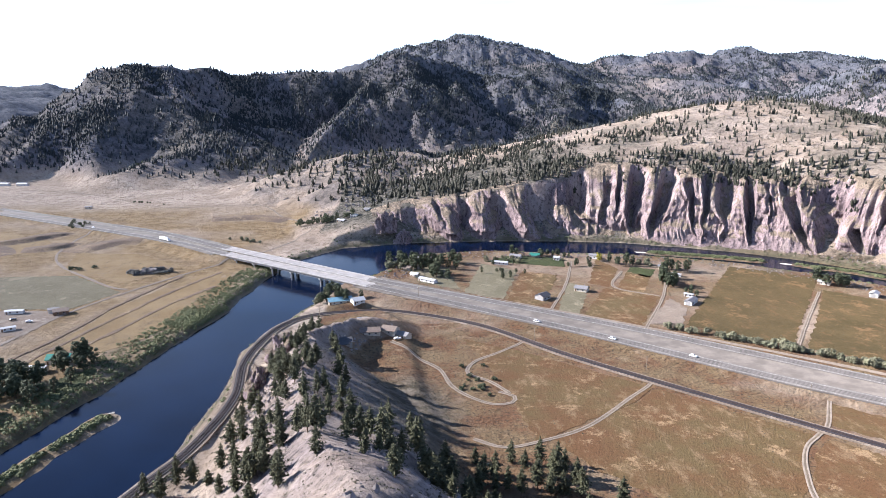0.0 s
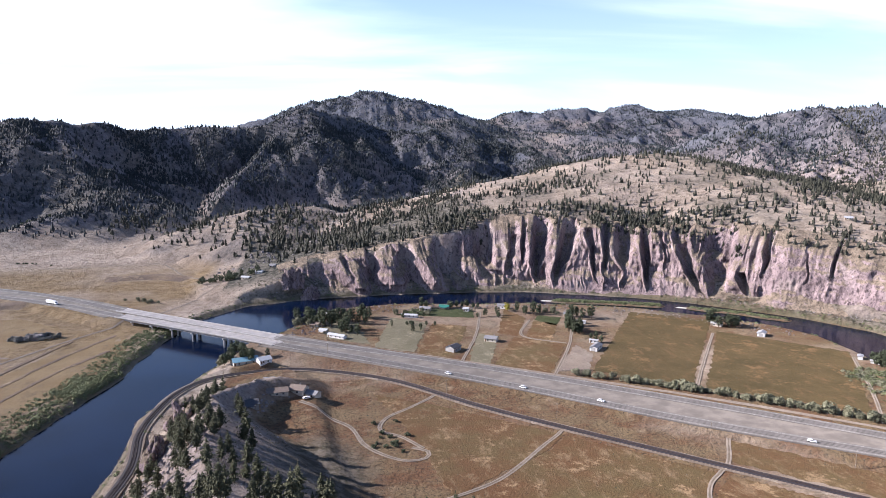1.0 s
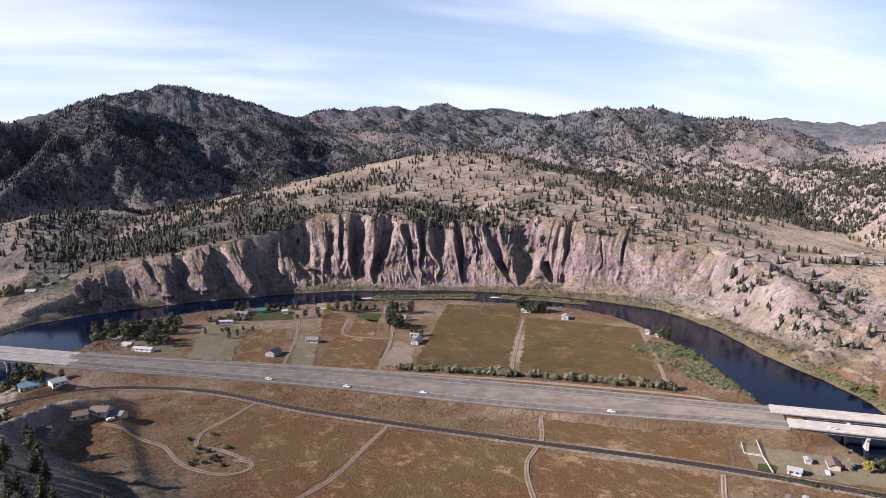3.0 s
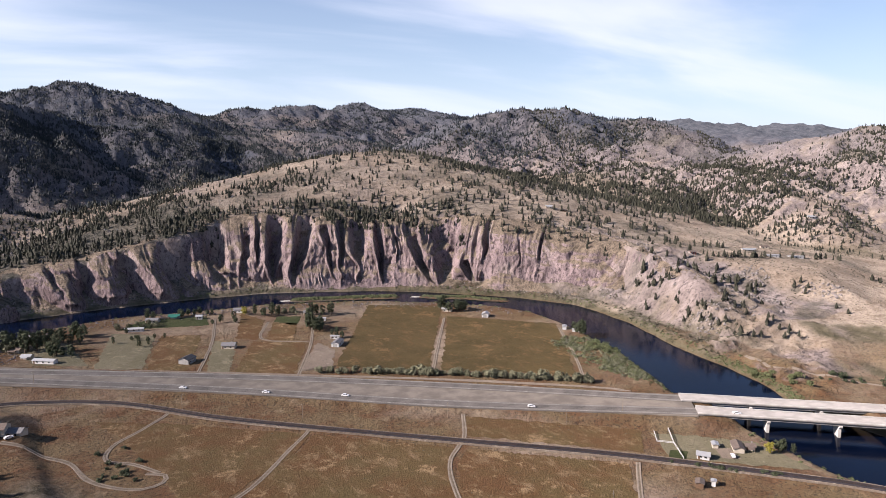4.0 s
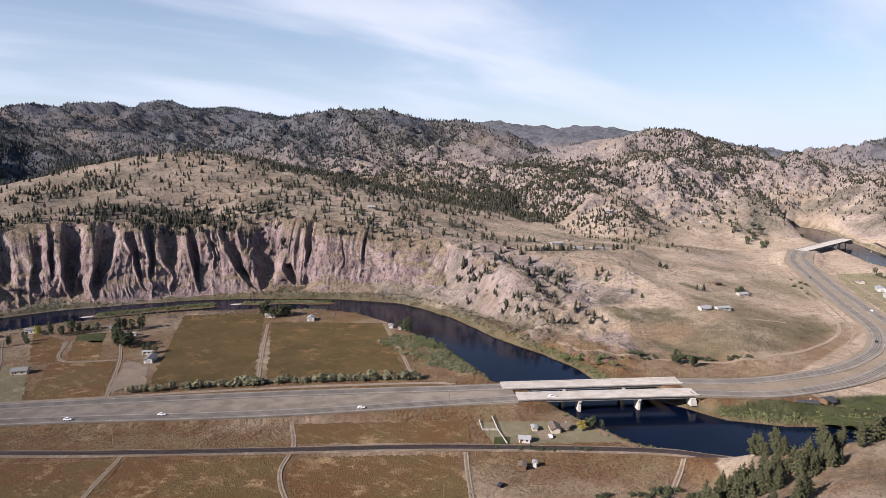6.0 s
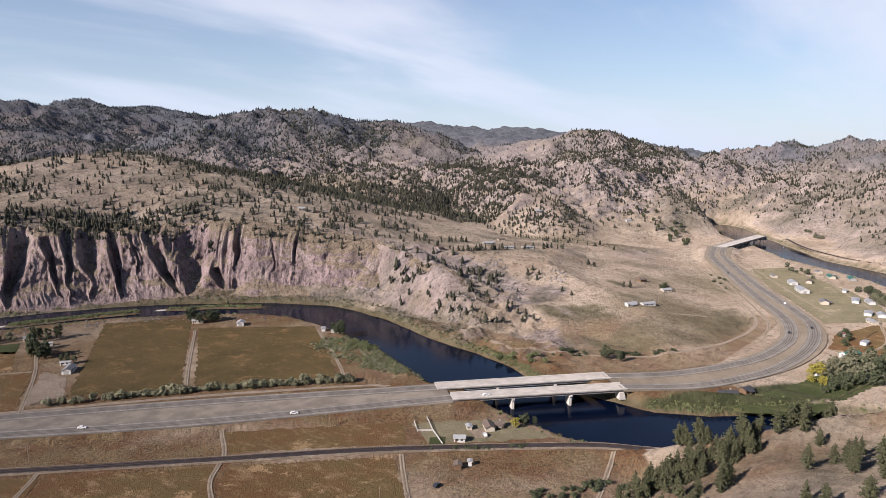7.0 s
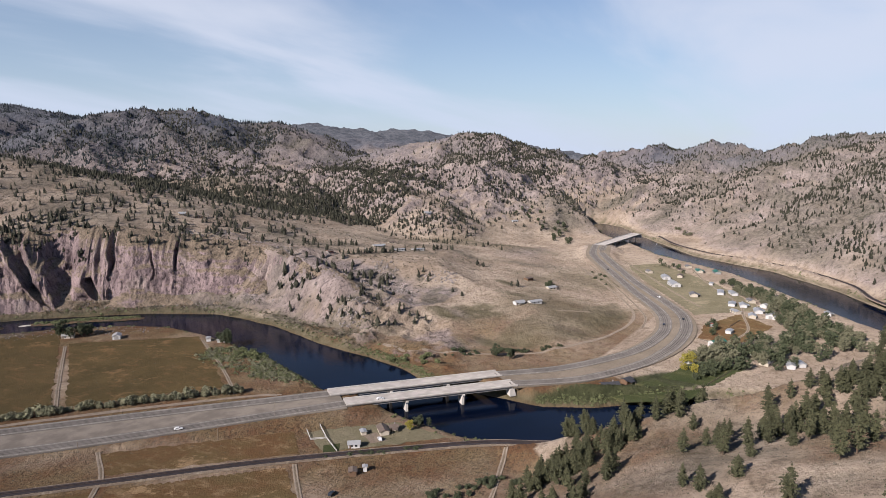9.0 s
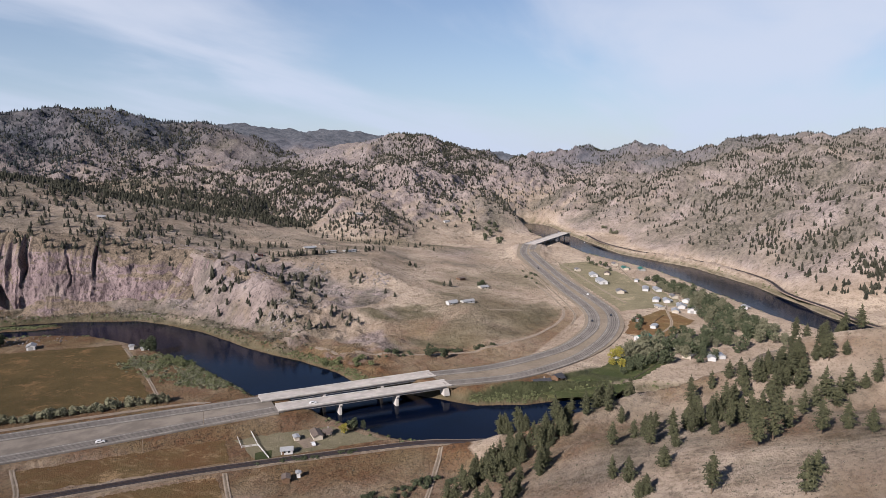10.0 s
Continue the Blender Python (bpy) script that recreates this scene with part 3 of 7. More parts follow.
def landform(x, y):
    """Height of the bare land, how much of it is cliff, and the distance from the water, at arrays of places."""
    x, y = np.asarray(x, float), np.asarray(y, float)
    wx = 26 * fbm(x, y, 140, 3, 5)
    wy = 26 * fbm(x, y, 140, 3, 9)
    calm = 0.25 + 0.75 * np.clip((np.hypot(x - 250, y - 250) - 480) / 200, 0, 1)
    wx, wy = x + 0.6 * calm * wx, y + 0.6 * calm * wy
    z = 0.5 * fbm(x, y, 90, 3, 2)
    # the plain rises gently to the north and far east
    z = z + np.clip((y - 850) * 0.012, 0, 25) * (x < 100) + np.clip((np.hypot(x - 300, y - 300) - 800) * 0.025, 0, 60) * (x > 100) * np.clip((y - 450) / 500, 0, 1)
    broad, fine = fbm(x, y, 190, 4, 31, ridged=True), fbm(x, y, 70, 4, 33, ridged=True)
    flank = np.full(x.shape, 200.0)
    for line, fall, rough in RIDGES:
        peak = max(p[2] for p in line)
        spur = broad if peak > 115 else fine
        steep = fall * (1 + rough * 0.45 * spur)
        h = np.full(x.shape, -1e3)
        for a, b in zip(line[:-1], line[1:]):
            d, top, _, _ = seg_dist(wx, wy, (a, b))
            h = np.maximum(h, top - steep * d - rough * 0.05 * peak * np.clip(d / 160, 0, 1) * (0.5 - spur))
            if peak > 115:
                flank = np.minimum(flank, d)
        k = 5.0
        z = np.maximum(h, z) + np.where(h > 0, 0.25 * k * np.exp(-np.abs(h - z) / k), 0)
    # crests stay as they are, the broken rock grows down their sides
    high = np.clip((z - 25) / 60, 0, 1) * np.clip(0.2 + flank / 70, 0, 1)
    far = np.clip((np.hypot(x - 250, y - 250) - 500) / 500, 0, 1)
    crag = np.clip((y - 1250 + 170 * (x < -330)) / 200, 0, 1) * np.clip((700 - x) / 200, 0, 1) * np.clip((2500 - y) / 300, 0, 1)
    mass = np.clip(1.5 - np.hypot((x - 1480) / 420, (y - 1830) / 300), 0, 1)
    z = z + high * mass * (42 * (fbm(x, y, 170, 4, 171, ridged=True) - 0.3) + 12 * fbm(x, y, 60, 3, 173, ridged=True))
    z = z + np.clip((z - 8) / 30, 0, 1) * np.clip(0.2 + flank / 70, 0, 1) * far * crag * (9 * (fbm(x, y, 46, 3, 141, ridged=True) - 0.3) + 14 * (fbm(x, y, 110, 3, 147, ridged=True) - 0.3))
    z = z + high * np.clip((y - 2600) / 200, 0, 1) * (26 * (fbm(x, y, 330, 4, 143, ridged=True) - 0.35) + 9 * fbm(x, y, 90, 3, 145, ridged=True))
    z = z + high * far * ((9 + 8 * crag - 5 * (y > 2700) + 9 * (x > 950)) * fbm(x, y, 90, 4, 40, ridged=True) + 48 * crag * (fbm(x, y, 260, 3, 47, ridged=True) - 0.2) + (4 - 2 * (y > 2700)) * fbm(x, y, 26, 3, 44))
    z = z + high * far * np.clip((np.hypot(x - 300, y - 400) - 850) / 300, 0, 1) * (1 - crag) * (13 * (fbm(x, y, 56, 3, 49, ridged=True) - 0.3) + 20 * (fbm(x, y, 260, 3, 51, ridged=True) - 0.2))
    east = np.clip((x - 900) / 120, 0, 1) * np.clip((1000 - y) / 150, 0, 1) * np.clip((z - 15) / 40, 0, 1)
    z = z + east * (22 * (fbm(x, y, 150, 3, 181, ridged=True) - 0.3) + 10 * (fbm(x, y, 45, 3, 183, ridged=True) - 0.3))
    near = np.clip((460 - y) / 40, 0, 1) * np.clip((40 - x) / 20, 0, 1) * np.clip((x + 130) / 20, 0, 1) * np.clip((z - 10) / 10, 0, 1) * np.clip((np.hypot(x, y) - 120) / 40, 0, 1)
    z = z + near * (2.2 * fbm(x, y, 22, 3, 185, ridged=True) + 1.3 * fbm(x, y, 8, 2, 187, ridged=True) + 1.5 * fbm(x * 0.3, y + 0.3 * x, 13, 2, 189, ridged=True))
    bench = np.clip((y - np.interp(x, [p[0] for p in HWY_MID], [p[1] for p in HWY_MID])) / 30, 0, 1) * np.clip((x - 480) / 90, 0, 1) * np.clip((1300 - x) / 200, 0, 1)
    for k, poly in enumerate(FLATS):
        o = outside(x, y, poly)
        z = np.where(o > 0, np.minimum(z, np.minimum(0.5 * o, (0.5 - 0.36 * bench * (k == 2)) * o + 0.22 * np.maximum(o - 130, 0))), 0.0)
    # cliffs over the outer bank
    d, _, s, side = seg_dist(x, y, CLIFF_LINE)
    d = np.where(side > 0, d, -d)
    w = s + 7 * fbm(x, y, 30, 2, 70)
    rib = 16 * fbm(w, w * 0 + 3.0, 90, 2, 71) + 9 * fbm(w, z * 0.12, 24, 3, 77) + 3.5 * fbm(w, z * 0.35 + d * 0.2, 7, 3, 78)
    for place, deep, wide in GULLIES:
        rib = rib + deep * np.exp(-np.abs((w - place) / wide) ** 1.5) * np.clip((s - 15) / 40, 0, 1)
    gentle = np.clip((s - 625) / 70, 0, 1)
    west = np.clip((262 - s) / 60, 0, 1)
    back = d - 57 + 38 * gentle + 24 * west - 12 * (1 - gentle) * (1 - west) - 0.2 * rib
    talus = 14 + 22 * np.clip(fbm(s, s * 0, 60, 2, 83) + 0.35, 0, 1)
    gentle = np.clip((s - 625) / 70, 0, 1)
    lean = (4.5 + 1.1 * fbm(w, d * 0.3, 40, 2, 84)) * (1 - gentle) + 0.5 * gentle
    lean = lean + (2.2 - lean) * west
    lip = 1.5 + 0.55 * np.clip(d - 12, 0, talus) + lean * np.clip(back, 0, 400) + 3.0 * fbm(x, y, 10, 3, 85) * (back > 0)
    zone = np.clip((s - 15) / 30, 0, 1) * np.clip((880 - s) / 60, 0, 1)
    cut = (d > -5) & (d < 170) & (lip < z) & (zone > 0)
    cliff = np.where(cut & (back > -4), zone, 0) * (1 - gentle)
    z = np.where(cut, z + (lip - z) * zone, z)
    # broken rock of the shoulder beyond the cliffs
    slab = np.clip((s - 560) / 80, 0, 1) * np.clip((880 - s) / 40, 0, 1) * np.clip((d - 8) / 8, 0, 1) * np.clip((125 + 40 * fbm(x, y, 60, 3, 151) - d) / 30, 0, 1)
    z = z + slab * (4 * fbm(x, y, 34, 3, 153, ridged=True) + 3.2 * fbm(x, y, 13, 3, 155, ridged=True))
    cliff = np.maximum(cliff, slab * np.clip(0.1 + 2.6 * fbm(x, y, 24, 4, 157) + 0.35 * np.clip((40 - d) / 30, 0, 1), 0, 0.85))
    # river bed
    d, half, _, _ = seg_dist(x, y, RIVER)
    d = d - half - 3 * fbm(x, y, 30, 3, 55)
    bank = np.where(d < 0, -4.0 + np.maximum(d, -12) * 0.35, -4.0 + d * 0.55 + np.maximum(d - 14, 0) * 2.2)
    z = np.minimum(z, bank)
    for line, wide in ISLETS:
        dd = seg_dist(x, y, line)[0] + 2 * fbm(x, y, 12, 2, 57)
        z = np.where(d < 0, np.maximum(z, -3.2 - 0.3 * np.maximum(dd - wide, -3)), z)
        d = np.where((d < 0) & (dd < wide), 4.0, d)
    # made ground under the highway and the railway
    for line, wide, side in EMBANKED:
        dd, top, _, _ = seg_dist(x, y, line)
        o = np.clip(dd - wide, 0, None)
        z = np.where(d > 5, np.minimum(np.maximum(z, top - 0.95 - 0.45 * o), top - 0.95 + side * o), z)
    return z, cliff, d


def steps(parts):
    out = [parts[0][0]]
    for lo, hi, gap in parts:
        n = max(1, round((hi - lo) / gap))
        out += [lo + (hi - lo) * (k + 1) / n for k in range(n)]
    return np.array(out)


def mesh_from(name, verts, faces, mat, smooth=True):
    me = bpy.data.meshes.new(name)
    me.vertices.add(len(verts))
    me.vertices.foreach_set("co", np.asarray(verts, np.float32).ravel())
    faces = np.asarray(faces, np.int32)
    k = faces.shape[1]
    me.loops.add(faces.size)
    me.loops.foreach_set("vertex_index", faces.ravel())
    me.polygons.add(len(faces))
    me.polygons.foreach_set("loop_start", np.arange(0, faces.size, k, dtype=np.int32))
    me.polygons.foreach_set("loop_total", np.full(len(faces), k, np.int32))
    me.polygons.foreach_set("use_smooth", np.full(len(faces), smooth))
    me.update(calc_edges=True)
    me.materials.append(mat)
    return me


GX = steps([(-2600, -1000, 32), (-1000, -320, 13), (-320, -80, 3.5), (-80, 520, 2.7), (520, 720, 4.5), (720, 1500, 9), (1500, 2400, 15), (2400, 4300, 38)])
GY = steps([(-1500, -300, 60), (-300, -60, 8), (-60, 120, 5), (120, 860, 2.7), (860, 1300, 8), (1300, 2200, 12), (2200, 3600, 26), (3600, 4400, 50)])
GRID_X, GRID_Y = np.meshgrid(GX, GY)
GRID = landform(GRID_X, GRID_Y)


def sample(x, y):
    """Height, cliff and distance from the water on the ground sheet."""
    x, y = np.atleast_1d(np.asarray(x, float)), np.atleast_1d(np.asarray(y, float))
    i = np.clip(np.searchsorted(GX, x) - 1, 0, len(GX) - 2)
    j = np.clip(np.searchsorted(GY, y) - 1, 0, len(GY) - 2)
    u = np.clip((x - GX[i]) / (GX[i + 1] - GX[i]), 0, 1)
    v = np.clip((y - GY[j]) / (GY[j + 1] - GY[j]), 0, 1)
    return [(g[j, i] * (1 - u) + g[j, i + 1] * u) * (1 - v) + (g[j + 1, i] * (1 - u) + g[j + 1, i + 1] * u) * v for g in GRID]


def heights(x, y):
    return sample(x, y)[0]


def at(x, y):
    return float(sample(x, y)[0][0])


def build_ground():
    X, Y, (Z, cliff, d), gx, gy = GRID_X, GRID_Y, GRID, GX, GY
    n, m = len(gx), len(gy)
    idx = np.arange(n * m).reshape(m, n)
    faces = np.stack([idx[:-1, :-1], idx[:-1, 1:], idx[1:, 1:], idx[1:, :-1]], -1).reshape(-1, 4)
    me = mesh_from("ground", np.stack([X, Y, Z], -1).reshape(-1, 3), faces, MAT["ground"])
    gyz, gxz = np.gradient(Z, gy, gx)
    slope = np.hypot(gxz, gyz)
    rock = np.clip((slope - 0.38) / 0.35, 0, 1) * np.clip((Z - 12) / 20, 0, 1)
    nearby = np.clip((520 - Y) / 40, 0, 1) * (X < 520)
    rock = np.maximum(rock, 0.6 * nearby * (X < 0) * np.clip((Z - 7) / 6, 0, 1)) * (1 - 0.4 * nearby * np.clip(0.3 - 2.2 * fbm(X, Y, 17, 4, 93), 0, 1))
    rock = np.clip(rock + np.clip((Z - 60) / 60, 0, 1) * np.clip(fbm(X, Y, 60, 4, 91) * 2.2, 0, 0.9), 0, 1)
    scrub = np.clip(fbm(X, Y, 120, 4, 95) * 2.5 - 0.5, 0, 1) * np.clip((Z - 30) / 60, 0, 1) * 0.6
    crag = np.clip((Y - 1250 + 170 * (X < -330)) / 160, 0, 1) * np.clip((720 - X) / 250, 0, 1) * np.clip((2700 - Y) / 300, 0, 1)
    woods = np.clip((Z - 70) / 60, 0, 1) * np.clip((np.hypot(X - 300, Y - 300) - 900) / 400, 0, 1)
    scrub = np.clip(np.maximum(scrub, np.clip((Z - 8) / 20, 0, 1) * crag * np.clip(0.12 + 1.1 * fbm(X, Y, 90, 4, 101), 0, 0.9)), 0, 1)
    scrub = np.maximum(scrub, woods * np.clip(0.8 * fbm(X, Y, 130, 4, 103), 0, 0.5))
    scrub = np.maximum(scrub, np.clip((Y - 3000) / 200, 0, 1) * np.clip((-300 - X) / 200, 0, 1))
    rock = np.maximum(rock, np.clip((Z - 40) / 40, 0, 1) * np.clip((X - 600) / 300, 0, 1) * np.clip(0.8 + 1.2 * fbm(X, Y, 70, 4, 161), 0, 1))
    scrub = np.maximum(scrub, 0.8 * np.clip((np.hypot(X, Y) - 3500) / 200, 0, 1))
    scrub = scrub * (1 - 0.55 * np.clip((Y - 2500) / 200, 0, 1) * (X > -400) * (np.hypot(X, Y) < 3500))
    hill = np.clip((X - 170) / 40, 0, 1) * np.clip((950 - X) / 60, 0, 1) * np.clip((Y - 600 + 0.6 * np.clip(X - 420, 0, 500)) / 30, 0, 1) * np.clip((1120 - Y) / 60, 0, 1)
    rock, scrub = rock * (1 - 0.75 * hill), np.maximum(scrub * (1 - 0.75 * hill), hill * np.clip(0.22 + 0.9 * fbm(X, Y, 40, 4, 215), 0, 0.6))
    rock = np.maximum(rock, 0.75 * np.clip((X - 850) / 60, 0, 1) * np.clip((470 - Y) / 40, 0, 1) * np.clip((Z - 3) / 4, 0, 1) * np.clip(0.8 + 0.6 * fbm(X, Y, 50, 3, 163), 0, 1))
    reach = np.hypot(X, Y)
    scrub = np.maximum(scrub, np.clip((X - 900) / 100, 0, 1) * np.clip((620 - Y) / 100, 0, 1) * np.clip((Z - 5) / 10, 0, 1) * np.clip(0.42 + 0.9 * fbm(X, Y, 45, 4, 207), 0, 0.85))
    scrub = np.maximum(scrub, (X > 190) * (X < 470) * (Y < 125) * (Y > -200) * np.clip(0.15 + 0.9 * fbm(X, Y, 26, 4, 209), 0, 0.6))
    foot = np.clip((46 - seg_dist(X, Y, CLIFF_LINE)[0]) / 16, 0, 1) * np.clip((9 - Z) / 4, 0, 1) * (d > 2)
    scrub = np.maximum(scrub, foot * np.clip(0.55 + 0.8 * fbm(X, Y, 20, 3, 201), 0, 0.85))
    scrub = np.maximum(scrub, np.clip((X - 1000 + 0.4 * Y) / 80, 0, 1) * np.clip((420 - Y) / 60, 0, 1) * np.clip((Z - 14) / 10, 0, 1) * np.clip(0.28 + 1.1 * fbm(X, Y, 80, 4, 203), 0, 0.7))
    lush = np.clip(1 - np.abs(d - 3) / 6, 0, 1) * (Z < 4)
    lush = np.maximum(lush, (X > 470) * (X < 1000) * (Y > 190) * np.clip((22 - Z) / 8, 0, 1) * np.clip(1.1 * fbm(X, Y, 90, 4, 211) + 0.12, 0, 0.6))
    flat = (Z < 6) & (X > -90) & (X < 470) & (Y < 730)
    wild = ((X > -420) & (X < 30) & (Y > 860) & (Y < 1500)) * np.clip(fbm(X, Y, 50, 4, 99) * 2 + 0.35, 0, 0.9) * np.clip((Z - 6) / 10, 0, 1)
    rock, scrub = np.maximum(rock, 0.8 * wild), np.maximum(scrub, 0.5 * wild)
    # scrub under the trees, with the deep shade of this slope painted into it
    hollow_shade = np.clip((1050 - Y) / 60, 0, 1) * np.clip((Y - 760) / 20, 0, 1) * np.clip((210 - X) / 80, 0, 1) * (X > -140) * (Z > 5)
    scrub = np.maximum(scrub, hollow_shade * np.clip(0.95 + 0.4 * fbm(X, Y, 30, 3, 107), 0, 1))
    # dark scrub and the hill's shadow in the bowl, painted as one oval
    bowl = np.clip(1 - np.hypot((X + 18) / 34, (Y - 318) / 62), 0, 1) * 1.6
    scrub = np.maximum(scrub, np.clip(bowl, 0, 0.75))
    rusty = np.where(flat, np.clip(0.95 + fbm(X, Y, 70, 4, 97), 0, 1), 0)
    rusty = np.maximum(rusty, ((X > -60) & (X < 120) & (Y > 240) & (Y < 470)) * np.clip((17 - Z) / 5, 0, 1) * np.clip(0.85 + 0.7 * fbm(X, Y, 40, 4, 111), 0, 1))
    rusty = np.maximum(rusty, 0.75 * (X > 430) * np.clip((720 - X) / 60, 0, 1) * (Y > 170) * np.clip((340 - Y) / 60, 0, 1) * np.clip((15 - Z) / 8, 0, 1) * np.clip(0.7 + 1.2 * fbm(X, Y, 60, 4, 193), 0, 1))
    rusty = np.maximum(rusty, (X > 190) * (X < 470) * (Y < 125) * (Y > -200) * np.clip(0.3 + 1.3 * fbm(X, Y, 34, 4, 195), 0, 0.75))
    lush = np.maximum(lush, 0.85 * np.clip(1 - outside(X, Y, OLIVE_FIELD) / 6, 0, 1) * np.clip(0.8 + 0.5 * fbm(X, Y, 30, 3, 219), 0, 1))
    for px, py, pr in ((571, 308, 13), (556, 305, 8), (584, 310, 8), (480, 279, 9), (506, 264, 8), (539, 325, 9), (640, 300, 10), (690, 340, 9)):
        lush = np.maximum(lush, 0.9 * np.clip(1.6 - np.hypot(X - px, 0.6 * (Y - py)) / pr + 0.8 * fbm(X, Y, 9, 3, 221), 0, 1))
    shoulder = (X > 440) * (X < 620) * (Y > 350) * (Y < 600) * np.clip((Z - 2) / 4, 0, 1)
    rock = np.maximum(rock, shoulder * np.clip(0.45 + 2 * fbm(X, Y, 28, 4, 197), 0, 1))
    scrub = np.maximum(scrub, shoulder * np.clip(2.4 * fbm(X, Y, 15, 3, 199) - 0.35, 0, 0.8))
    # far woods and crag turn bluish with distance, painted in place of haze
    for nm, v in (("rock", rock), ("scrub", scrub), ("lush", lush), ("golden", np.clip((-165 - X) / 20, 0, 1) * np.clip((1000 - Y) / 80, 0, 1) * (Z < 12) * np.clip(0.85 + 0.9 * fbm(X, Y, 60, 4, 191), 0, 1)), ("turf", np.clip(1 - np.minimum(outside(X, Y, [(405, 178), (421, 165), (440, 148), (470, 130), (472, 104), (440, 116), (415, 142)]), outside(X, Y, [(472, 139), (505, 117), (494, 88), (462, 102)])) / 3, 0, 1) * (d > 3)), ("cliff", cliff), ("haze_woods", np.maximum(np.maximum(np.maximum(0.75 * np.clip((reach - 3250) / 300, 0, 1), np.clip((reach - 1900) / 400, 0, 1) * np.clip((Z - 60) / 40, 0, 1) * np.clip(0.4 + 1.3 * fbm(X, Y, 160, 4, 217), 0, 0.75)), 0.8 * np.clip((Y - 2640) / 120, 0, 1) * np.clip((430 - X) / 120, 0, 1)), 0.9 * np.clip((-1080 - X) / 60, 0, 1) * np.clip((Y - 1700) / 100, 0, 1))), ("rusty", rusty), ("crag", np.clip(crag * np.clip((Z - 16) / 30, 0, 1) * (0.75 + 0.6 * fbm(X, Y, 120, 3, 105)) + 0.5 * np.clip((reach - 1700) / 500, 0, 1) * np.clip((Z - 70) / 60, 0, 1) + 0.5 * np.clip(1.5 - np.hypot((X - 1480) / 420, (Y - 1830) / 300), 0, 1) * np.clip((Z - 90) / 60, 0, 1), 0, 1))):
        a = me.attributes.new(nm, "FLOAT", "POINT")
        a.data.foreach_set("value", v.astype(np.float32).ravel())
    tagged(new("ground", me), "dry tan grassland, rocky hills and pink cliffs of a river valley", "ground", kind="structure")


build_ground()


def smooth_line(pts, gap=6.0):
    """A rounded line through the points, in even steps."""
    P = [np.array(p, float) for p in pts]
    P = [2 * P[0] - P[1]] + P + [2 * P[-1] - P[-2]]
    out = []
    for a, b, c, d in zip(P[:-3], P[1:-2], P[2:-1], P[3:]):
        n = max(2, int(np.linalg.norm(c[:2] - b[:2]) / gap))
        for k in range(n):
            t = k / n
            out.append(0.5 * (2 * b + (c - a) * t + (2 * a - 5 * b + 4 * c - d) * t * t + (3 * b - a - 3 * c + d) * t ** 3))
    out.append(P[-2])
    return np.array(out)


def normals2(L):
    t = np.gradient(L[:, :2], axis=0)
    t /= np.linalg.norm(t, axis=1, keepdims=True) + 1e-9
    return np.stack([-t[:, 1], t[:, 0]], -1)


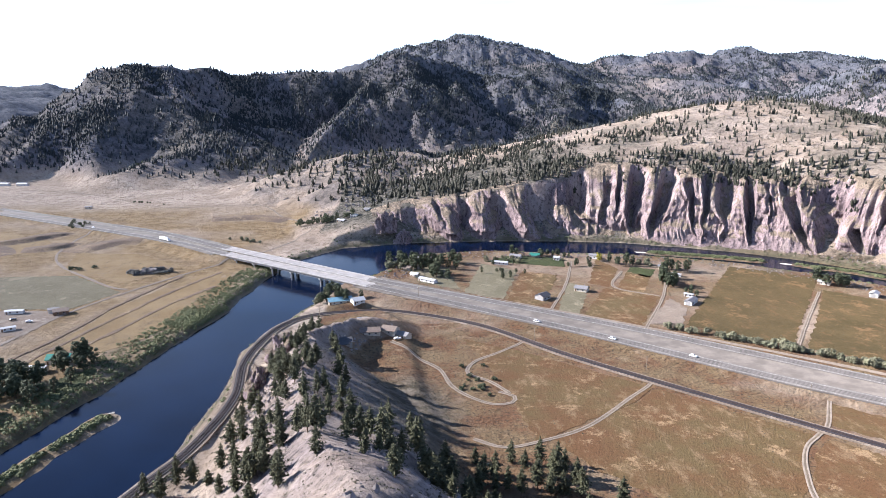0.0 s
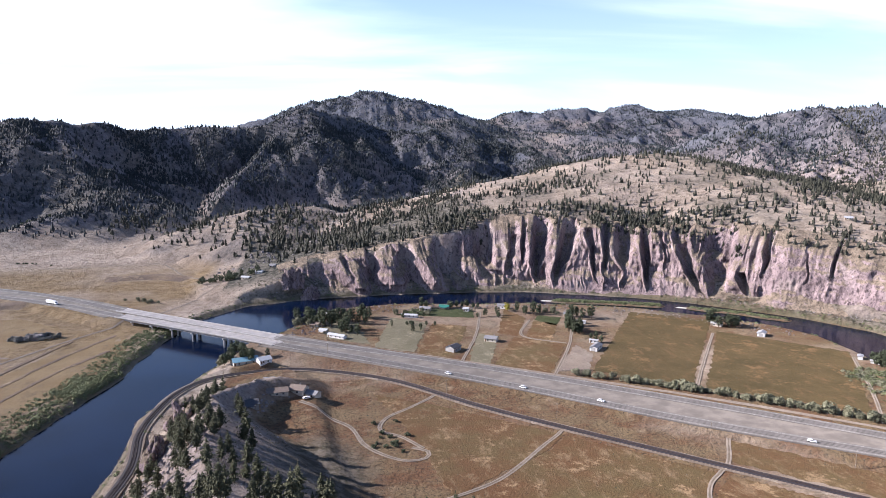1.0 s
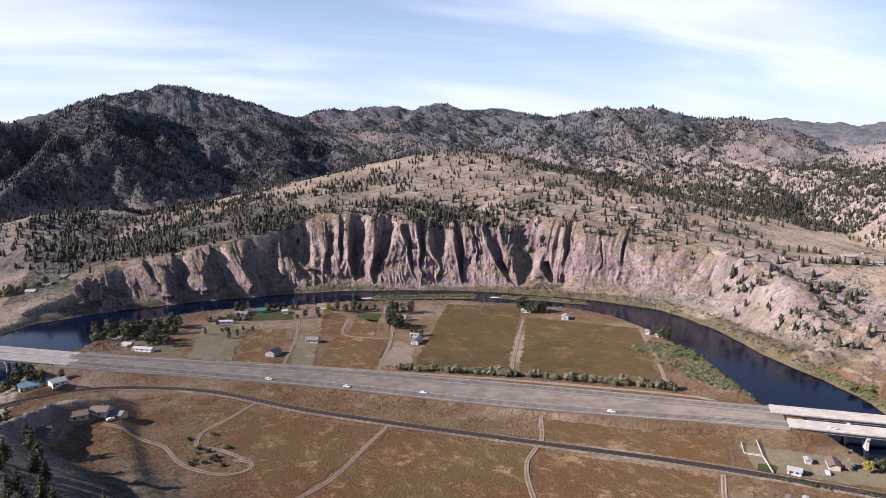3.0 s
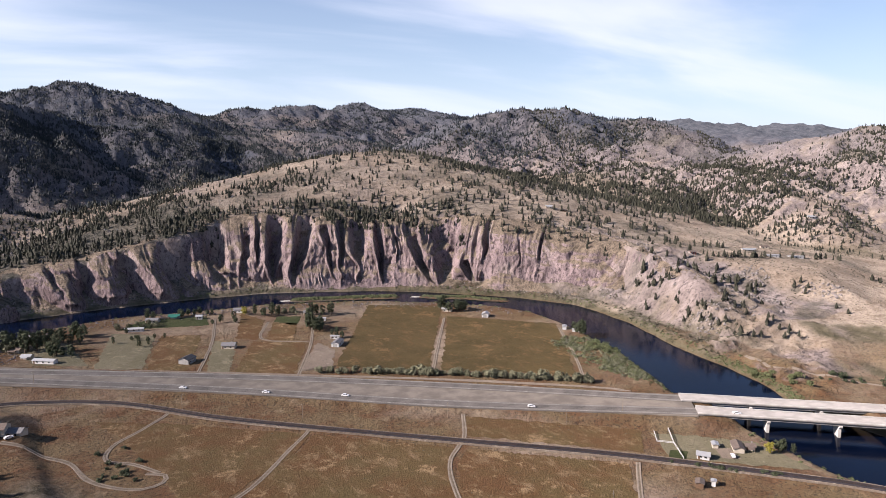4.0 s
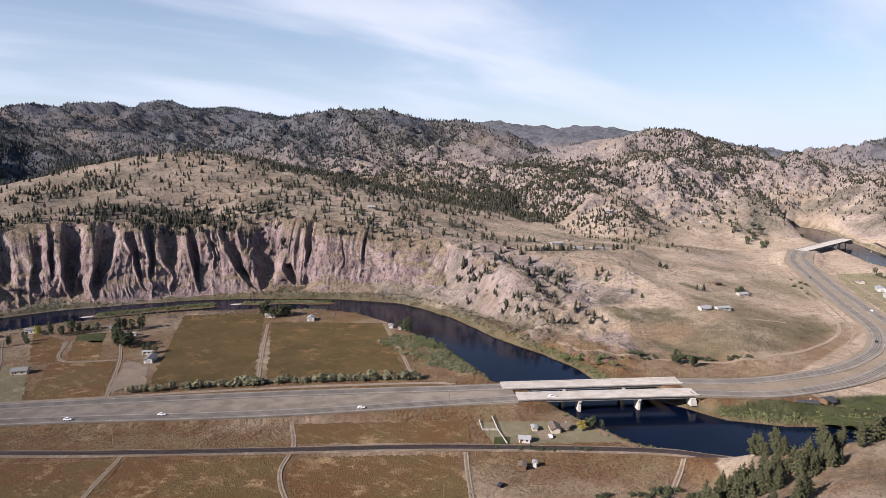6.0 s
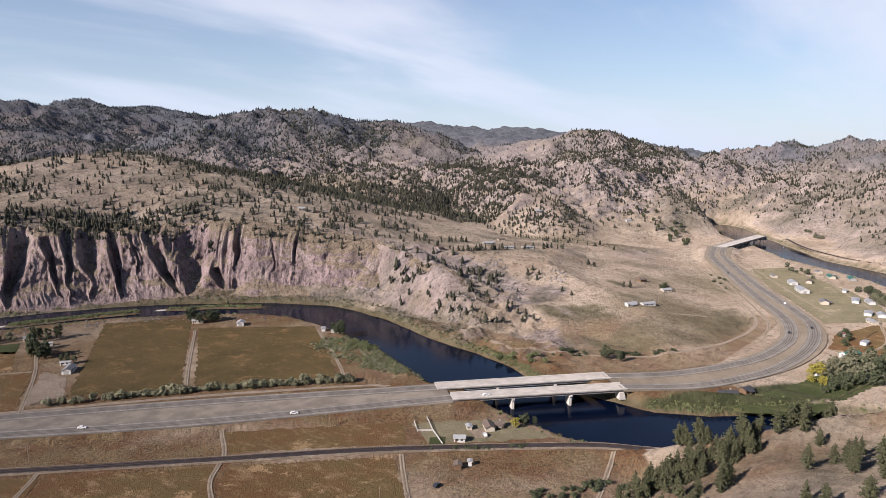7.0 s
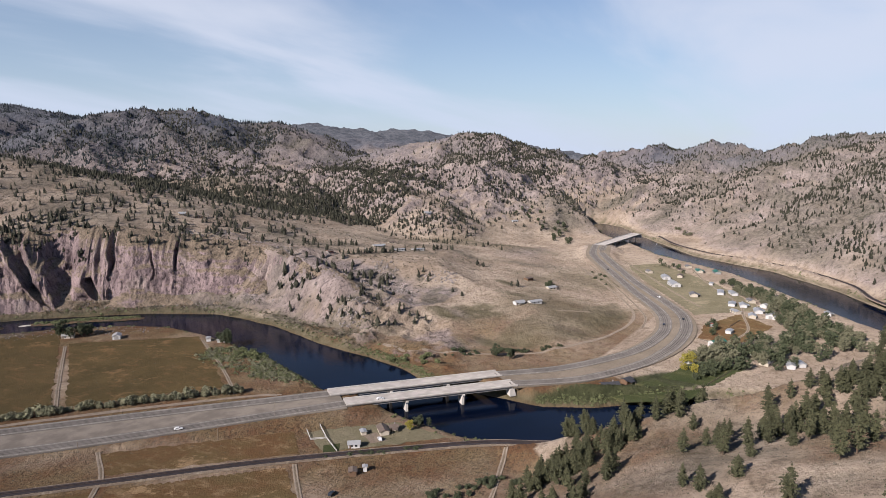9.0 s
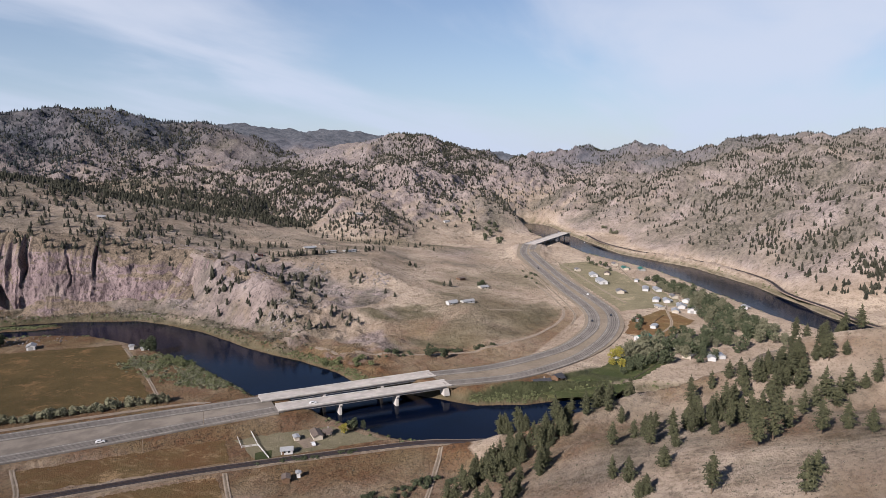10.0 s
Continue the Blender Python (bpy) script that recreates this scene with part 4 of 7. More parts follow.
# ---- cliffs ----
def build_cliffs():
    """The fluted rock face over the outer bank: buttresses, gullies, ribs and ledges, closed back into the land at its top."""
    L = smooth_line(CLIFF_LINE, 1.15)
    N = normals2(L)
    run = np.r_[0, np.cumsum(np.hypot(*np.diff(L[:, :2], axis=0).T))]
    s = run[:, None]
    gentle = np.clip((run - 625) / 70, 0, 1)
    west = np.clip((262 - run) / 60, 0, 1)
    behind = 86 - 26 * gentle - 22 * west
    top = heights(L[:, 0] + N[:, 0] * behind, L[:, 1] + N[:, 1] * behind)
    foot = 2 + 4 * fbm(run, run * 0, 70, 2, 301)
    low = np.minimum(heights(L[:, 0] + N[:, 0] * foot, L[:, 1] + N[:, 1] * foot) - 2, top - 3)
    crest = np.minimum(top - 1.5, np.interp(run, *RIM)) + 5 * fbm(run, run * 0, 17, 3, 321) + 5 * fbm(run, run * 0, 48, 2, 323)
    outer = [g for g in GULLIES if g[0] < 232 or g[0] > 600]
    for head, _, _, ends, wide, deep in CHUTES:
        crest = crest - (0.3 * deep if ends > 0.92 else 0) * np.exp(-((run - head) / wide) ** 4)
    for place, deep, wide in outer:
        crest = crest - 0.26 * deep ** 1.25 * np.exp(-np.abs(run - place - wide) / (1.3 * wide))
    crest = np.maximum(crest, low + 2)
    fade = np.clip(run / 45, 0, 1) * np.clip((800 - run) / 50, 0, 1)
    crest = np.where(run > 640, low + (crest - low) * np.clip((735 - run) / 95, 0.02, 1) ** 0.7, crest)
    v = np.linspace(0, 1, 58)[None, :]
    z = low[:, None] + v * (crest - low)[:, None]
    apron = (0.14 + 0.2 * np.clip(0.4 + 1.6 * fbm(run, run * 0, 55, 2, 331), 0, 1) + 0.12 * np.clip(1 - np.abs(run - 400) / 130, 0, 1))[:, None]
    rise = np.clip((v - apron) / (1 - apron), 0, 1)
    face = foot[:, None] + (behind * (0.62 + 0.14 * gentle) - foot)[:, None] * (0.46 * np.clip(v / apron, 0, 1) + 0.54 * (0.7 * rise + 0.3 * rise ** 3))
    w = s + 5 * fbm(z, s, 22, 2, 305)
    push = 10 * fbm(w, z * 0.25, 75, 2, 307) + 3 * (fbm(w, z * 0.1, 48, 2, 317, ridged=True) - 0.3) * np.clip((640 - s) / 80, 0.2, 1)
    dice = random.Random(9)
    ease = lambda a, b, u: np.clip((u - a) / (b - a), 0, 1) ** 2 * (3 - 2 * np.clip((u - a) / (b - a), 0, 1))
    for head, tail, low_end, ends, wide, deep in CHUTES:
        up = np.clip((v - low_end) / (ends - low_end), 0, 1)
        middle = tail + (head - tail) * up ** 0.8
        u = (w - middle + 0.2 * wide * fbm(z, 0 * z + head, 12, 3, 347)) / (wide * (0.12 + 0.88 * up ** 0.7))
        bowl = ease(-1.0, -0.62, u) * (1 - ease(0.05, 1.05, u)) * ease(0.0, 0.5, up) * (1 - ease(ends, ends + 0.12, v))
        push = push - 1.35 * deep * bowl
        # a blunt spur stands beside each one and spreads downwards
        push = push + 0.45 * deep * np.exp(-((u + 1.2) / 0.4) ** 2) * (1 - ease(0.75, 1.0, v)) * ease(0.0, 0.2, v)
    for place, deep, wide in outer:
        start, slant = dice.uniform(0.05, 0.42), dice.uniform(-0.1, 0.55)
        edge = w - place - slant * 22 * (1 - v) + 2.5 * fbm(z, 0 * z + place, 9, 3, 347)
        open_up = 0.2 + 1.5 * v ** 1.3
        climb = np.clip((v - start) / (0.85 - start), 0, 1)
        climb = climb * climb * (3 - 2 * climb)
        cut = (0.42 if place < 240 else 0.3) * deep ** 1.4
        push = push - cut * np.where(edge > 0, np.exp(-(np.maximum(edge, 0) / (1.5 * wide * open_up)) ** 1.3), np.exp(-(edge / (1.2 + 0.25 * wide * v)) ** 2)) * (0.06 + climb)
    for place, bold, wide in ((62, 13, 15), (104, 17, 20), (152, 18, 22), (176, 9, 9), (214, 15, 17), (236, 9, 8)):
        off = np.abs(w - place - 30 * (1 - v) + 3 * fbm(w, z, 12, 2, 345))
        push = push + west[:, None] * 1.5 * bold * np.clip(1.1 - off / wide, 0, 1) ** 0.8 * np.clip(1.3 - 0.85 * v, 0, 1)
    # narrow ribs that spread towards the foot
    fan = w + 26 * (1 - v) * fbm(w, 0 * w, 34, 2, 335)
    bold = np.clip(0.45 + 1.5 * fbm(w, z * 0.8, 55, 2, 351), 0.05, 1.4)
    push = push + 2.0 * (fbm(fan, z * 0.05, 37, 2, 353, ridged=True) - 0.2)
    push = push + bold * np.clip(0.35 + rise, 0, 1) * (3.4 * (fbm(fan, z * 0.06, 17, 2, 337, ridged=True) - 0.2) + 3.2 * fbm(fan, z * 0.12, 7.5, 2, 339, ridged=True) + 1.8 * fbm(fan, z * 0.3, 3.4, 2, 349, ridged=True))
    lump = 1 - 0.6 * np.clip((s - 470) / 60, 0, 1) * np.clip((660 - s) / 40, 0, 1)
    push = push + lump * (3.2 * fbm(w, z * 0.2, 21, 3, 309, ridged=True) + 2.4 * fbm(w, z * 0.35, 8, 3, 311, ridged=True)) + 1.5 * fbm(w, z * 0.5, 3.4, 2, 313)
    push = push + 2.4 * fbm(s * 0.25, z, 7, 2, 315)
    out = face - push * fade[:, None] * np.clip(4 * v, 0.25, 1)
    X = L[:, :1] + N[:, :1] * out
    Y = L[:, 1:2] + N[:, 1:2] * out
    rows = [np.stack([X, Y, z], -1)]
    lip_at = out[:, -1]
    reach_to = np.maximum(behind, lip_at + 8)
    for extra, rise, lift in ((0.12, 0.22, 0.0), (0.3, 0.48, 0.0), (0.5, 0.7, 0.1), (0.75, 0.9, 0.25), (1.0, 1.0, 0.3), (1.15, 1.0, -2.5)):
        o = lip_at + (reach_to - lip_at) * extra
        px, py = L[:, 0] + N[:, 0] * o, L[:, 1] + N[:, 1] * o
        base = heights(px, py)
        slope = crest + rise * (top - crest) + 1.6 * fbm(run, run * 0 + 40 * extra, 11, 3, 325) * (1 - rise)
        zz = np.maximum(base, slope) if extra < 0.95 else base + 0 * slope
        rows.append(np.stack([px, py, zz + lift], -1)[:, None, :])
    P = np.concatenate(rows, 1)
    n, m = P.shape[:2]
    idx = np.arange(n * m).reshape(n, m)
    F = np.stack([idx[:-1, :-1], idx[:-1, 1:], idx[1:, 1:], idx[1:, :-1]], -1).reshape(-1, 4)
    tagged(new("cliff", mesh_from("cliff", P.reshape(-1, 3), F[:, ::-1], MAT["cliff"], smooth=False)), "fluted pinkish grey rock cliffs rising from the river", "cliff", kind="structure")
    return run, P


CLIFF_RUN, CLIFF_GRID = build_cliffs()

# ---- water ----
def build_water():
    L = smooth_line(RIVER, 12)
    N = normals2(L)
    V = np.concatenate([np.column_stack([L[:, :2] + N * (o * (L[:, 2:3] + 9)), np.full(len(L), WATER_Z)]) for o in (-1, 0, 1)])
    n = len(L)
    F = [(a + k * n, a + 1 + k * n, a + 1 + (k + 1) * n, a + (k + 1) * n) for k in (0, 1) for a in range(n - 1)]
    tagged(new("water", mesh_from("water", V, np.array(F)[:, ::-1], MAT["water"])), "deep blue calm river winding through the valley", "river", kind="structure")


build_water()


# ---- making things ----
def thing(name, label, category, m, group=""):
    ob = new(name)
    ob.matrix_basis = m
    return tagged(ob, label, category, group)


def part(name, bm, material, parent, label="", m=None):
    """Links a bmesh as one mesh under a thing or a part."""
    if isinstance(bm, bmesh.types.BMesh):
        me = bpy.data.meshes.new(name)
        bm.to_mesh(me)
        bm.free()
    else:
        me = bm
    if not me.materials:
        me.materials.append(material)
    ob = new(name, me)
    ob.parent = parent
    if m is not None:
        ob.matrix_basis = m
    return tagged(ob, label)


def add_box(bm, lo, hi, bevel=0.0):
    got = bmesh.ops.create_cube(bm, size=1)
    c = [(a + b) / 2 for a, b in zip(lo, hi)]
    bmesh.ops.scale(bm, vec=[b - a for a, b in zip(lo, hi)], verts=got["verts"])
    bmesh.ops.translate(bm, vec=c, verts=got["verts"])
    if bevel:
        edges = list({e for v in got["verts"] for e in v.link_edges})
        bmesh.ops.bevel(bm, geom=edges, offset=bevel, segments=1, affect="EDGES")
    return got["verts"]


def box(lo, hi, bevel=0.0):
    bm = bmesh.new()
    add_box(bm, lo, hi, bevel)
    return bm


def prism(outline, lo, hi, axis="x"):
    """A solid with that outline (pairs across and up) drawn out along x or y."""
    bm = bmesh.new()
    def at_end(v):
        return [bm.verts.new((v, a, b) if axis == "x" else (a, v, b)) for a, b in outline]
    A, B = at_end(lo), at_end(hi)
    bm.faces.new(A[::-1])
    bm.faces.new(B)
    n = len(outline)
    for k in range(n):
        bm.faces.new((A[k], A[(k + 1) % n], B[(k + 1) % n], B[k]))
    bmesh.ops.recalc_face_normals(bm, faces=bm.faces)
    return bm


def tube(points, radii, sides=7):
    """A tapered limb through the points."""
    bm = bmesh.new()
    rings = []
    for k, (p, r) in enumerate(zip(points, radii)):
        a = Vector(points[max(k - 1, 0)])
        b = Vector(points[min(k + 1, len(points) - 1)])
        q = (b - a).to_track_quat("Z", "X").to_matrix()
        rings.append([bm.verts.new(Vector(p) + q @ Vector((r * math.cos(6.2832 * s / sides), r * math.sin(6.2832 * s / sides), 0))) for s in range(sides)])
    for A, B in zip(rings[:-1], rings[1:]):
        for s in range(sides):
            bm.faces.new((A[s], A[(s + 1) % sides], B[(s + 1) % sides], B[s]))
    bm.faces.new(rings[-1])
    bm.faces.new(rings[0][::-1])
    return bm


def wheel_mesh(r, w):
    bm = bmesh.new()
    bmesh.ops.create_cone(bm, cap_ends=True, segments=14, radius1=r, radius2=r, depth=w)
    bmesh.ops.rotate(bm, cent=(0, 0, 0), matrix=Matrix.Rotation(radians(90), 3, "X"), verts=bm.verts)
    return bm


# ---- fields and tracks ----
def field(name, outline, mat, label, category="field", lift=0.14):
    """A flat plot on the valley floor with slightly uneven edges."""
    rng = random.Random(len(outline) * 7 + int(outline[0][0]))
    edge = []
    for (ax, ay), (bx, by) in zip(outline, outline[1:] + outline[:1]):
        n = max(2, int(math.hypot(bx - ax, by - ay) / 3.5))
        for k in range(n):
            j = 0.0 if k == 0 else 1.3
            edge.append((ax + (bx - ax) * k / n + rng.uniform(-j, j), ay + (by - ay) * k / n + rng.uniform(-j, j)))
    bm = bmesh.new()
    low = [bm.verts.new((x, y, -0.3)) for x, y in edge]
    top = [bm.verts.new((x, y, lift)) for x, y in edge]
    bm.faces.new(top)
    for k in range(len(edge)):
        j = (k + 1) % len(edge)
        bm.faces.new((low[k], low[j], top[j], top[k]))
    bmesh.ops.recalc_face_normals(bm, faces=bm.faces)
    me = bpy.data.meshes.new(name)
    bm.to_mesh(me)
    bm.free()
    me.materials.append(mat)
    return tagged(new(name, me), label, category, kind="structure")


field("field_1", [(273, 643), (336, 602), (229, 428), (172, 469)], MAT["field_green"], "olive brown hay field bounded by dirt lanes")
field("field_2", [(320, 562), (392, 488), (314, 367), (236, 423)], MAT["field_green"], "large olive hay field beside the river bend")
field("field_3", [(136, 566), (176, 541), (138, 462), (103, 488)], MAT["field_brown"], "rusty brown pasture between lanes")
field("field_4", [(168, 620), (187, 606), (166, 553), (147, 566)], MAT["field_brown"], "small rusty brown paddock")
field("field_5", [(152, 672), (164, 632), (141, 568), (126, 581)], MAT["field_brown"], "narrow brown paddock beside a lane")
field("field_6", [(72, 622), (103, 608), (76, 513), (50, 528)], MAT["field_brown"], "brown paddock with a worn path")
field("field_7", [(108, 582), (124, 571), (101, 490), (86, 500)], MAT["field_grey"], "mown grey-green house plot")
field("field_8", [(36, 650), (69, 627), (48, 531), (17, 550)], MAT["field_grey"], "pale grey-green mown meadow")
field("field_9", [(70, 690), (120, 674), (115, 640), (40, 660)], MAT["lawn"], "watered green lawn round riverside houses", "lawn")
field("field_10", [(178, 640), (198, 630), (184, 600), (170, 622)], MAT["lawn"], "green lawn beside a farmhouse", "lawn")
field("yard_1", [(181, 536), (187, 509), (168, 466), (146, 472)], MAT["yard"], "bare dusty farmyard beside a lane", "yard")
field("yard_2", [(-40, 650), (0, 640), (14, 560), (-20, 580)], MAT["field_grey"], "dry plot round houses by the bridge", "yard")
field("field_11", [(204, 342), (282, 274), (262, 250), (192, 316)], MAT["field_brown"], "olive strip of grass between highway and railway")
field("field_12", [(284, 268), (324, 232), (322, 192), (270, 240)], MAT["field_grey"], "mown ground round a riverside farmhouse")
field("field_13", [(276, 246), (283, 240), (273, 231), (266, 237)], MAT["lawn"], "small green garden plot", "garden", 0.2)
field("yard_3", [(292, 226), (300, 220), (306, 232), (298, 236)], MAT["yard"], "pale gravel drive of a ranch house", "yard", 0.2)
field("field_14", [(12, 440), (60, 408), (116, 360), (104, 344), (44, 296), (36, 350), (24, 400)], MAT["field_brown"], "rusty brown pasture below the hill")
field("field_15", [(122, 362), (180, 308), (166, 290), (150, 256), (120, 216), (64, 276), (52, 300), (106, 344)], MAT["field_brown"], "wide brown pasture south of the railway")
field("field_16", [(190, 306), (248, 248), (216, 206), (150, 190), (128, 214), (152, 256), (170, 288)], MAT["field_brown"], "rough brown pasture with tussocks")
field("field_17", [(440, 142), (482, 122), (476, 84), (448, 92), (428, 128)], MAT["lawn"], "green lawn round a house by the river", "lawn")
field("field_18", [(490, 118), (548, 104), (540, 70), (488, 84)], MAT["lawn"], "fenced green lawn among trees", "lawn")
field("field_19", [(612, 118), (668, 122), (726, 100), (690, 66), (612, 84)], MAT["field_brown"], "brown paddock beside the highway")
field("field_20", [(700, 140), (860, 240), (960, 280), (1000, 250), (880, 150), (760, 80)], MAT["field_grey"], "dry mown ground among scattered houses")

field("field_21", [(-251, 501), (-236, 556), (-204, 632), (-190, 600), (-180, 560), (-188, 486), (-202, 432), (-222, 401), (-245, 375), (-252, 372)], MAT["field_gold"], "golden dry meadow above the river bank")
field("field_22", [(-330, 500), (-284, 500), (-266, 548), (-330, 600), (-420, 590), (-440, 520)], MAT["field_grey"], "pale grey-green mown field")
field("field_23", [(-350, 618), (-275, 575), (-253, 612), (-252, 636), (-310, 688), (-376, 690)], MAT["field_gold"], "golden grass inside the road curve")
field("field_24", [(-520, 800), (-430, 745), (-420, 690), (-470, 660), (-620, 740)], MAT["field_gold"], "golden stubble beside the highway")
field("lawn_west", [(-218, 348), (-219, 371), (-209, 388), (-204, 380), (-203, 356), (-206, 338)], MAT["lawn"], "watered green lawn beside the river cabin", "lawn")
field("field_25", [(-330, 440), (-284, 440), (-280, 494), (-330, 498), (-380, 470)], MAT["yard"], "bare gravel yard with parked trailers", "yard")

ROUGH_ROADS = [
    ("track_1", [(313, 556), (258, 470), (227, 420)], 3.4, "straight dirt lane between hay fields"),
    ("track_2", [(196, 590), (178, 541), (160, 500), (137, 452)], 3.6, "dirt farm lane down to the frontage road"),
    ("track_3", [(385, 475), (344, 405), (308, 350)], 4.0, "dirt lane along the hay field"),
    ("track_4", [(125, 662), (106, 580), (81, 502)], 3.0, "narrow dirt lane between paddocks"),
    ("track_5", [(165, 624), (145, 570), (176, 541)], 2.6, "dirt path round a paddock"),
    ("track_6", [(206, 343), (192, 318), (184, 308), (171, 296), (161, 280), (152, 256), (150, 240)], 3.4, "curving dirt track over the railway"),
    ("track_7", [(119, 367), (101, 347), (72, 314), (46, 298), (28, 292), (14, 300)], 4.0, "pale gravel road through brown pasture"),
    ("track_8", [(250, 243), (236, 228), (216, 206)], 3.0, "faint wheel track in rough pasture"),
    ("track_9", [(54, 434), (34, 413), (18, 397), (14, 380), (26, 368), (36, 352)], 3.0, "dirt path down to the hillside loop"),
    ("track_10", [(-34, 420), (-18, 404), (-3, 386), (4, 362), (14, 347), (26, 338), (36, 340), (38, 348), (30, 354)], 3.6, "pale dirt driveway looping below the houses"),
    ("track_11", [(-296, 380), (-288, 423), (-281, 485), (-265, 536), (-234, 609), (-190, 690), (-158, 780), (-145, 829), (-141, 868)], 5.0, "pale dirt road along the valley"),
    ("track_12", [(-264, 556), (-281, 563), (-320, 596), (-355, 628), (-380, 660), (-395, 692), (-406, 734), (-412, 780), (-414, 812)], 5.0, "grey side road curving to the highway"),
    ("track_13", [(-700, 1140), (-585, 1105), (-508, 1057), (-442, 1002), (-391, 977), (-352, 983), (-276, 1000), (-243, 965), (-213, 905), (-171, 846), (-140, 832)], 4.0, "pale dirt road across the plain"),
    ("track_14", [(-50, 592), (40, 532), (100, 492), (222, 408), (306, 342), (322, 322)], 7.0, "grey gravel frontage road"),
    ("track_15", [(624, 168), (664, 176), (706, 196), (760, 226), (846, 276), (930, 326)], 3.4, "dirt service track inside the curve"),
    ("track_16", [(446, 330), (446, 296), (469, 262), (492, 226), (524, 198), (578, 184), (630, 182), (673, 190), (718, 211), (776, 246), (859, 299), (940, 352)], 5.0, "dirt track along the foot of the bench"),
    ("track_17", [(740, 140), (800, 180), (900, 240), (1000, 300)], 4.0, "dirt road behind the scattered houses"),
    ("track_18", [(612, 118), (610, 96), (660, 84), (720, 96), (780, 110), (880, 160), (980, 200)], 4.0, "village road among trees"),
    ("track_19", [(612, 246), (640, 224)], 2.4, "faint path on the dry bench"),
    ("track_20", [(330, 160), (300, 150), (270, 140), (230, 130)], 3.4, "dirt track from the railway crossing"),
]


def ribbon(name, pts, offsets, lift, mat, gap=6.0, depth=0.6, wobble=0.0):
    """A strip along a line: offsets across it, lifted over the land, with sides that go down into it."""
    own = len(pts[0]) > 2
    L = smooth_line(pts, gap)
    N = normals2(L)
    lo, hi = offsets
    cols = []
    for j, o in enumerate((lo, lo, 0.5 * (lo + hi), hi, hi)):
        shift = wobble * fbm(L[:, 0], L[:, 1], 14, 2, 3 + int(o > 0)) if j != 2 else 0 * L[:, 0]
        xy = L[:, :2] + N * (o + shift)[:, None]
        base = L[:, 2] if own else heights(xy[:, 0], xy[:, 1])
        cols.append(np.column_stack([xy, base + (-depth if j in (0, 4) else lift + (0.04 if j == 2 else 0))]))
    V = np.stack(cols, 1).reshape(-1, 3)
    n, c = len(L), 5
    idx = np.arange(n * c).reshape(n, c)
    F = np.stack([idx[:-1, :-1], idx[:-1, 1:], idx[1:, 1:], idx[1:, :-1]], -1).reshape(-1, 4)[:, ::-1]
    return new(name, mesh_from(name, V, F, mat, smooth=False))


MAT["bank"] = field_material("bare_earth_and_dry_grass", (0.16, 0.118, 0.095), (0.235, 0.17, 0.115), (0.27, 0.20, 0.125))
MAT["rut_grass"] = field_material("trodden_dry_grass", (0.15, 0.118, 0.085), (0.20, 0.16, 0.118), (0.24, 0.195, 0.15))
for nm, line, wide, label in ROUGH_ROADS:
    track = tagged(ribbon(nm, line, (-wide * 0.28, wide * 0.28), 0.2, MAT["yard" if wide > 4.5 else "rut_grass"], gap=4, wobble=0.7), label, "track", kind="structure")
    for o in (-0.85, 0.85):
        ribbon("wheel_rut", line, (o - 0.38, o + 0.38), 0.25, MAT["dirt"], gap=4, wobble=0.3).parent = track

for k, line in enumerate(([(-275, 340), (-267, 389), (-257, 448), (-252, 513), (-234, 600)], [(-262, 340), (-256, 372), (-245, 448), (-225, 545), (-204, 615)], [(-243, 383), (-226, 448), (-213, 513), (-194, 566)])):
    tagged(ribbon(f"old_grade_{k + 1}", line, (-1.5, 1.5), 0.4, MAT["bank"], gap=4, wobble=1.4), "low brown bank of an old railway grade", "bank", kind="structure")

BANKS = [([(-500, 716), (-477, 727), (-458, 748), (-443, 776), (-435, 796)], 4.0), ([(-436, 694), (-418, 702), (-405, 716), (-401, 740)], 3.6), ([(-372, 690), (-366, 712), (-352, 738), (-331, 738)], 3.0), ([(-300, 880), (-250, 892), (-205, 872)], 3.4), ([(-520, 700), (-490, 704), (-470, 690), (-452, 668)], 3.0)]


def bank(line, high):
    """A low scarp cut into the plain: steep bare side, flat grassy back."""
    L = smooth_line(line, 3.0)
    N = normals2(L)
    ends = np.sin(np.linspace(0, math.pi, len(L))) ** 0.6
    cols = []
    for o, up in ((-9, -0.02), (-5, 0.22), (-2.5, 0.62), (0.5, 0.96), (4, 1.0), (14, 0.55), (30, -0.04)):
        shift = 1.6 * fbm(L[:, 0], L[:, 1], 9, 3, int(60 + o))
        xy = L[:, :2] + N * (o + shift)[:, None]
        cols.append(np.column_stack([xy, heights(xy[:, 0], xy[:, 1]) + high * up * ends - 0.1 * (up < 0)]))
    n, c = len(L), len(cols)
    idx = np.arange(n * c).reshape(n, c)
    F = np.stack([idx[:-1, :-1], idx[:-1, 1:], idx[1:, 1:], idx[1:, :-1]], -1).reshape(-1, 4)[:, ::-1]
    tagged(new("earth_bank", mesh_from("earth_bank", np.stack(cols, 1).reshape(-1, 3), F, MAT["bank"])), "eroded brown earth bank on the dry plain", "bank", kind="structure")


for line, high in BANKS:
    bank(line, high)

